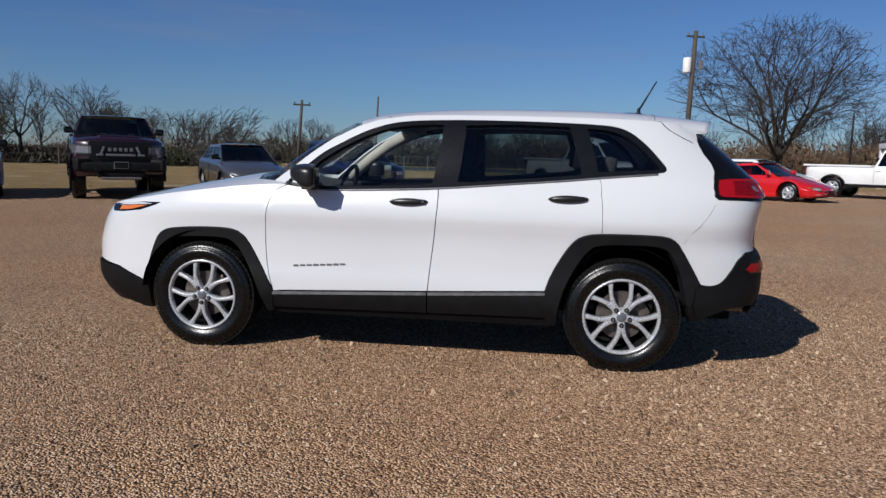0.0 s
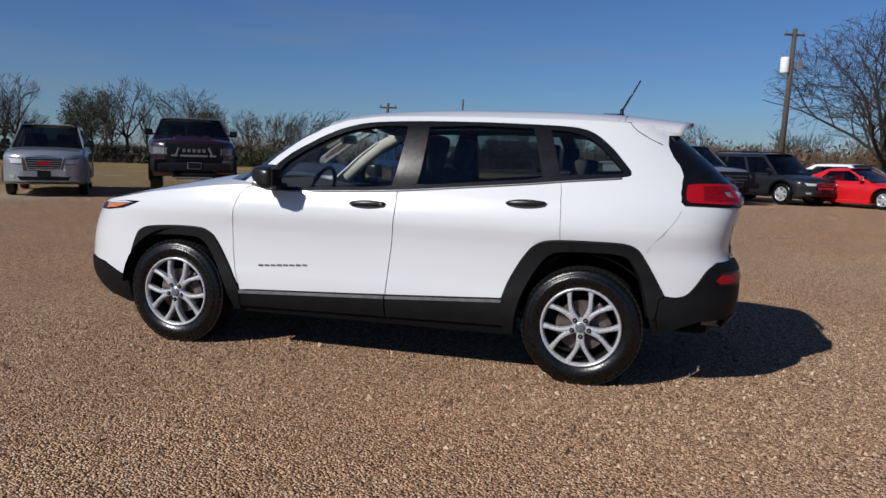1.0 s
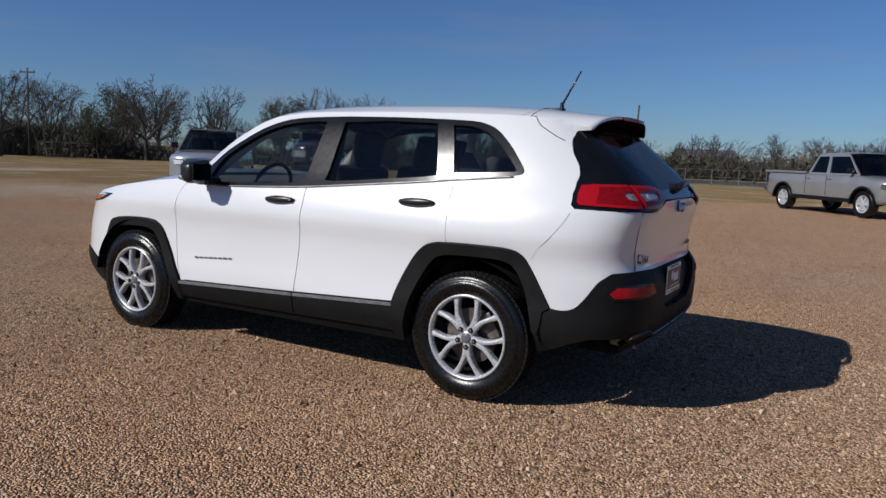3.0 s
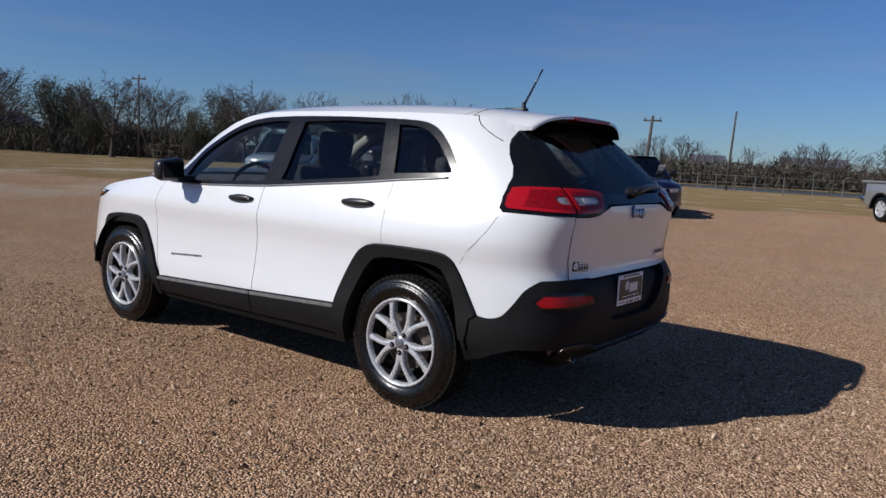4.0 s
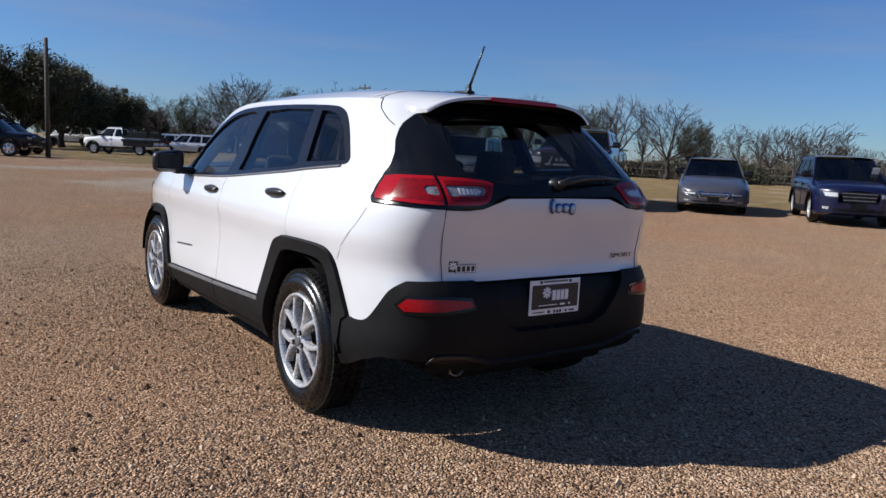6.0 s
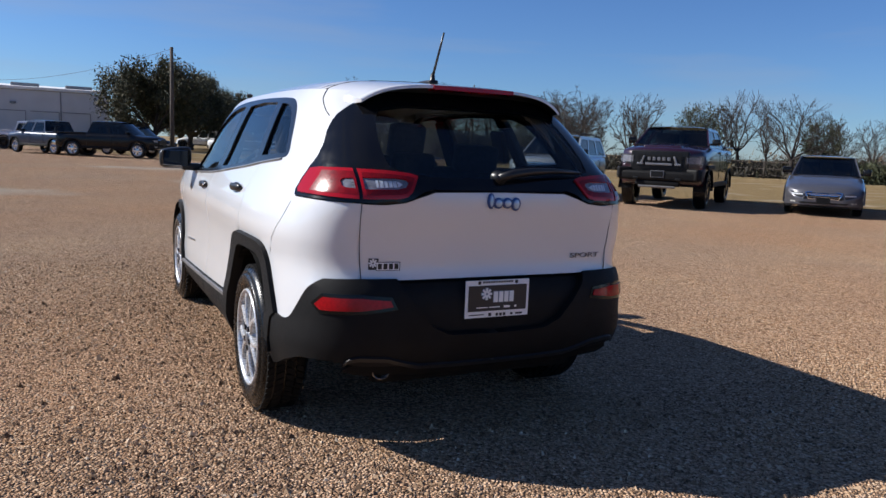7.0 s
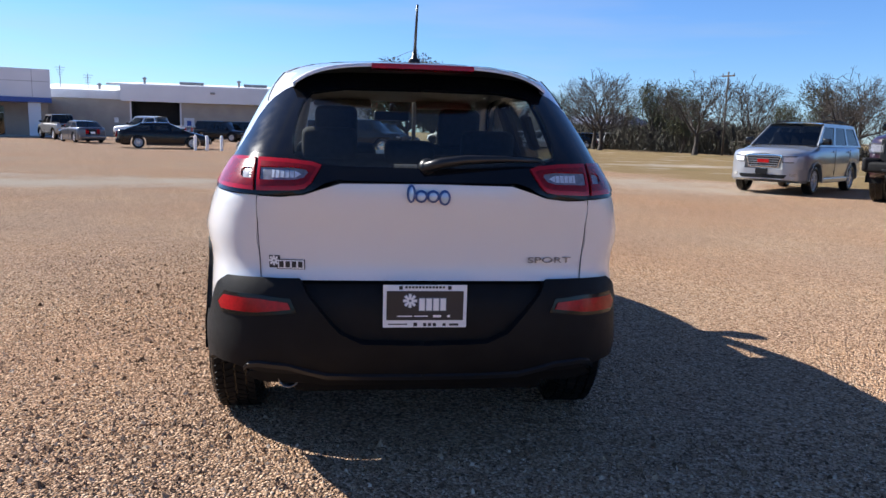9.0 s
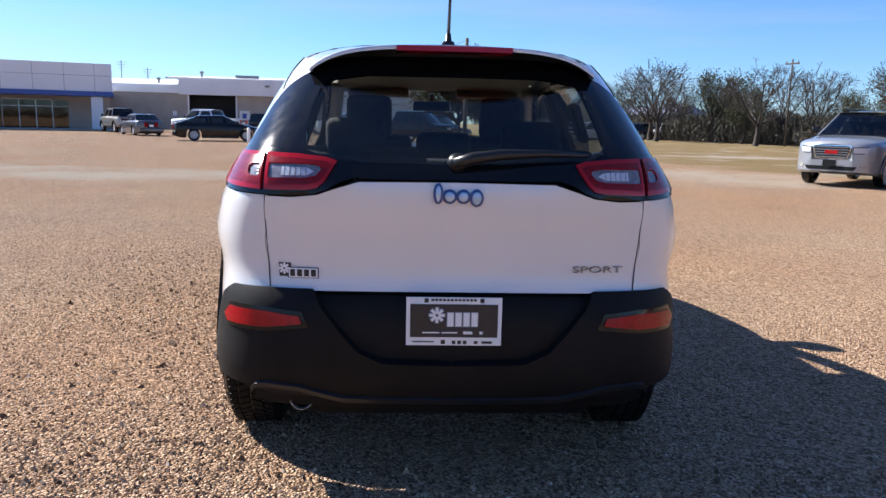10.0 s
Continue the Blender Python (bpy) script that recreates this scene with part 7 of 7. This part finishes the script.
oak.matrix_basis = pose(-66.2, 4.7, -0.05) @ Matrix.Diagonal((0.90, 0.90, 0.95, 1))
for x, y, k, turn in ((-72.5, 8.5, 0.95, 100), (-79, 14.0, 0.80, 200), (-89, 19.8, 0.62, 300), (-84, 9, 0.9, 40)):
    plant(oak, x, y, k, turn)
ever = tree("cedar_elm", "half-green tree with brown leaves and bare limbs", 8, 7.2, 0.65, 4, PINE, 6500, 0.11, rmin=0.014, fork=6, trunk=0.15)
ever.matrix_basis = pose(-69.4, 30.4, -0.05)
for x, y, k, turn in ((-39.0, 42.4, 0.76, 60), (-62.0, 30.0, 0.72, 200), (-74.5, 35.0, 1.0, 120), (-64.5, 45.0, 1.0, 300), (-52.0, 34.5, 0.62, 10), (-90, 26, 0.95, 80), (-31.4, 46.6, 0.62, 45)):
    plant(ever, x, y, k, turn)


def brush(name, label, seed, line, depth, hgt, count, material, wide=0.10, stems=0.5):
    """A thicket of thin stems and dry leaves along a line of points."""
    rng = np.random.default_rng(seed)
    pts = np.array(line, float)
    d = pts[1:] - pts[:-1]
    ln = np.linalg.norm(d, axis=1)
    k = np.searchsorted(np.cumsum(ln) / ln.sum(), rng.random(count) * 0.99999)
    c = pts[k] + d[k] * rng.random((count, 1)) + rng.normal(0, depth, (count, 2))
    ph = np.sin(c[:, 0] * 0.37 + seed) * np.sin(c[:, 1] * 0.31 + 2 * seed) * 0.5 + np.sin(c[:, 0] * 1.1 + c[:, 1] * 0.9 + seed) * 0.3
    h = np.maximum(0.4, hgt * (0.66 + 0.30 * ph + rng.uniform(-0.25, 0.30, count)))
    V = np.zeros((count, 3, 3))
    n = int(count * stems)
    V[:n, :, :2] = c[:n, None, :]
    z0 = np.where(rng.random(n) < 0.25, 0.0, h[:n] * rng.uniform(0.05, 0.8, n))
    up = (h[:n] - z0) * rng.uniform(0.25, 1.0, n)
    lean = rng.normal(0, 0.42, (n, 2)) * up[:, None]
    w = rng.normal(0, 0.016, (n, 2)) * (1 + wide * 4)
    V[:n, 0, :2] -= w
    V[:n, 1, :2] += w
    V[:n, 0, 2] = V[:n, 1, 2] = z0
    V[:n, 2, :2] += lean
    V[:n, 2, 2] = z0 + up
    m = count - n
    p = np.column_stack((c[n:], 0.05 + h[n:] * 0.85 * rng.random(m) ** 0.9))
    V[n:] = p[:, None, :] + rng.normal(0, 1, (m, 3, 3)) * (wide * rng.uniform(0.5, 1.5, m))[:, None, None]
    V[:, :, 2] = np.maximum(V[:, :, 2], 0.0)
    ob = pyd(name, V.reshape(-1, 3), np.arange(count * 3).reshape(-1, 3), material, None, smooth=False)
    return tagged(ob, label, "brush", kind="stuff")


brush("thicket", "dense grey-brown thicket under bare trees", 2, [(-94, 27), (-80, 31), (-67, 35), (-56, 39)], 2.4, 3.4, 70000, DEEP, 0.07, 0.6)
brush("dark_thicket", "dark dense thicket at the edge of the field", 3, [(-86, 28), (-74, 31.5), (-63, 34.5), (-54, 37.5)], 1.2, 3.2, 80000, DEEP, 0.07, 0.5)
brush("undergrowth", "dark undergrowth along the field fence", 4, [(-94, 24.5), (-78, 29), (-64, 33), (-52, 37.5), (-42, 43), (-30, 48.5)], 1.0, 1.8, 90000, DEEP, 0.055)
brush("dry_bushes", "dry brown bushes behind the fence", 6, [(-42, 44), (-32, 50), (-24, 54)], 2.0, 1.7, 14000, DEEP, 0.08, 0.6)
brush("far_woods", "low far brush below leafless woods", 9, [(-60, 80), (-30, 92), (0, 100), (20, 92), (45, 76), (80, 60)], 4.0, 3.2, 50000, BRUSH, 0.13, 0.5)
brush("russet_woods", "russet brush below the far woods", 12, [(0, 82), (12, 70), (26, 62), (50, 54), (80, 44)], 3.0, 3.9, 60000, RUSSET, 0.12, 0.5)
brush("pond_side_trees", "dark scrub on the far bank", 14, [(-36, 70), (-22, 72), (-8, 76), (8, 78)], 2.0, 3.0, 24000, DEEP, 0.13, 0.5)
brush("far_ring_of_woods", "low woods round the far horizon", 17, [(90, 50), (140, 0), (120, -90), (30, -150), (-60, -140), (-130, -70), (-120, -20)], 6.0, 5.0, 16000, BRUSH, 0.5)
far_tree = tree("bare_tree", "small far leafless tree in a row of woods", 41, 6.0, 0.8, 3, rmin=0.022, fork=7, trunk=0.22, girth=0.026, wide=1.1)
far_tree.matrix_basis = pose(-58, 84, -0.05)
far_tree2 = tree("bare_tree", "small far leafless tree in a row of woods", 43, 6.0, 0.8, 3, rmin=0.022, fork=6, trunk=0.28, girth=0.024, wide=0.9)
far_tree2.matrix_basis = pose(-52, 88, -0.05)
rng = random.Random(4)
arc = [(-50, 84), (-30, 92), (0, 100), (20, 92), (45, 76), (82, 60)]
for i in range(80):
    t = (i + rng.random()) / 80 * 4.999
    a, b = arc[int(t)], arc[int(t) + 1]
    f = t - int(t)
    plant(far_tree if rng.random() < 0.5 else far_tree2, a[0] + (b[0] - a[0]) * f + rng.uniform(-2, 2), a[1] + (b[1] - a[1]) * f + rng.uniform(-7, 5), rng.uniform(0.65, 1.05), rng.uniform(0, 360), rng.uniform(0.85, 1.05))
back = [(-100, 22), (-84, 33), (-70, 42), (-56, 50), (-42, 58)]
for i in range(26):
    t = (i + rng.random()) / 26 * 3.999
    a, b = back[int(t)], back[int(t) + 1]
    f = t - int(t)
    plant(far_tree if rng.random() < 0.5 else far_tree2, a[0] + (b[0] - a[0]) * f + rng.uniform(-3, 3), a[1] + (b[1] - a[1]) * f + rng.uniform(-3, 3), rng.uniform(0.7, 1.1), rng.uniform(0, 360))
bush = brush("green_bush", "round green bush behind the sedan", 21, [(-28.5, 45.6), (-27, 46.2)], 0.8, 1.7, 5000, PINE, 0.06, 0.2)
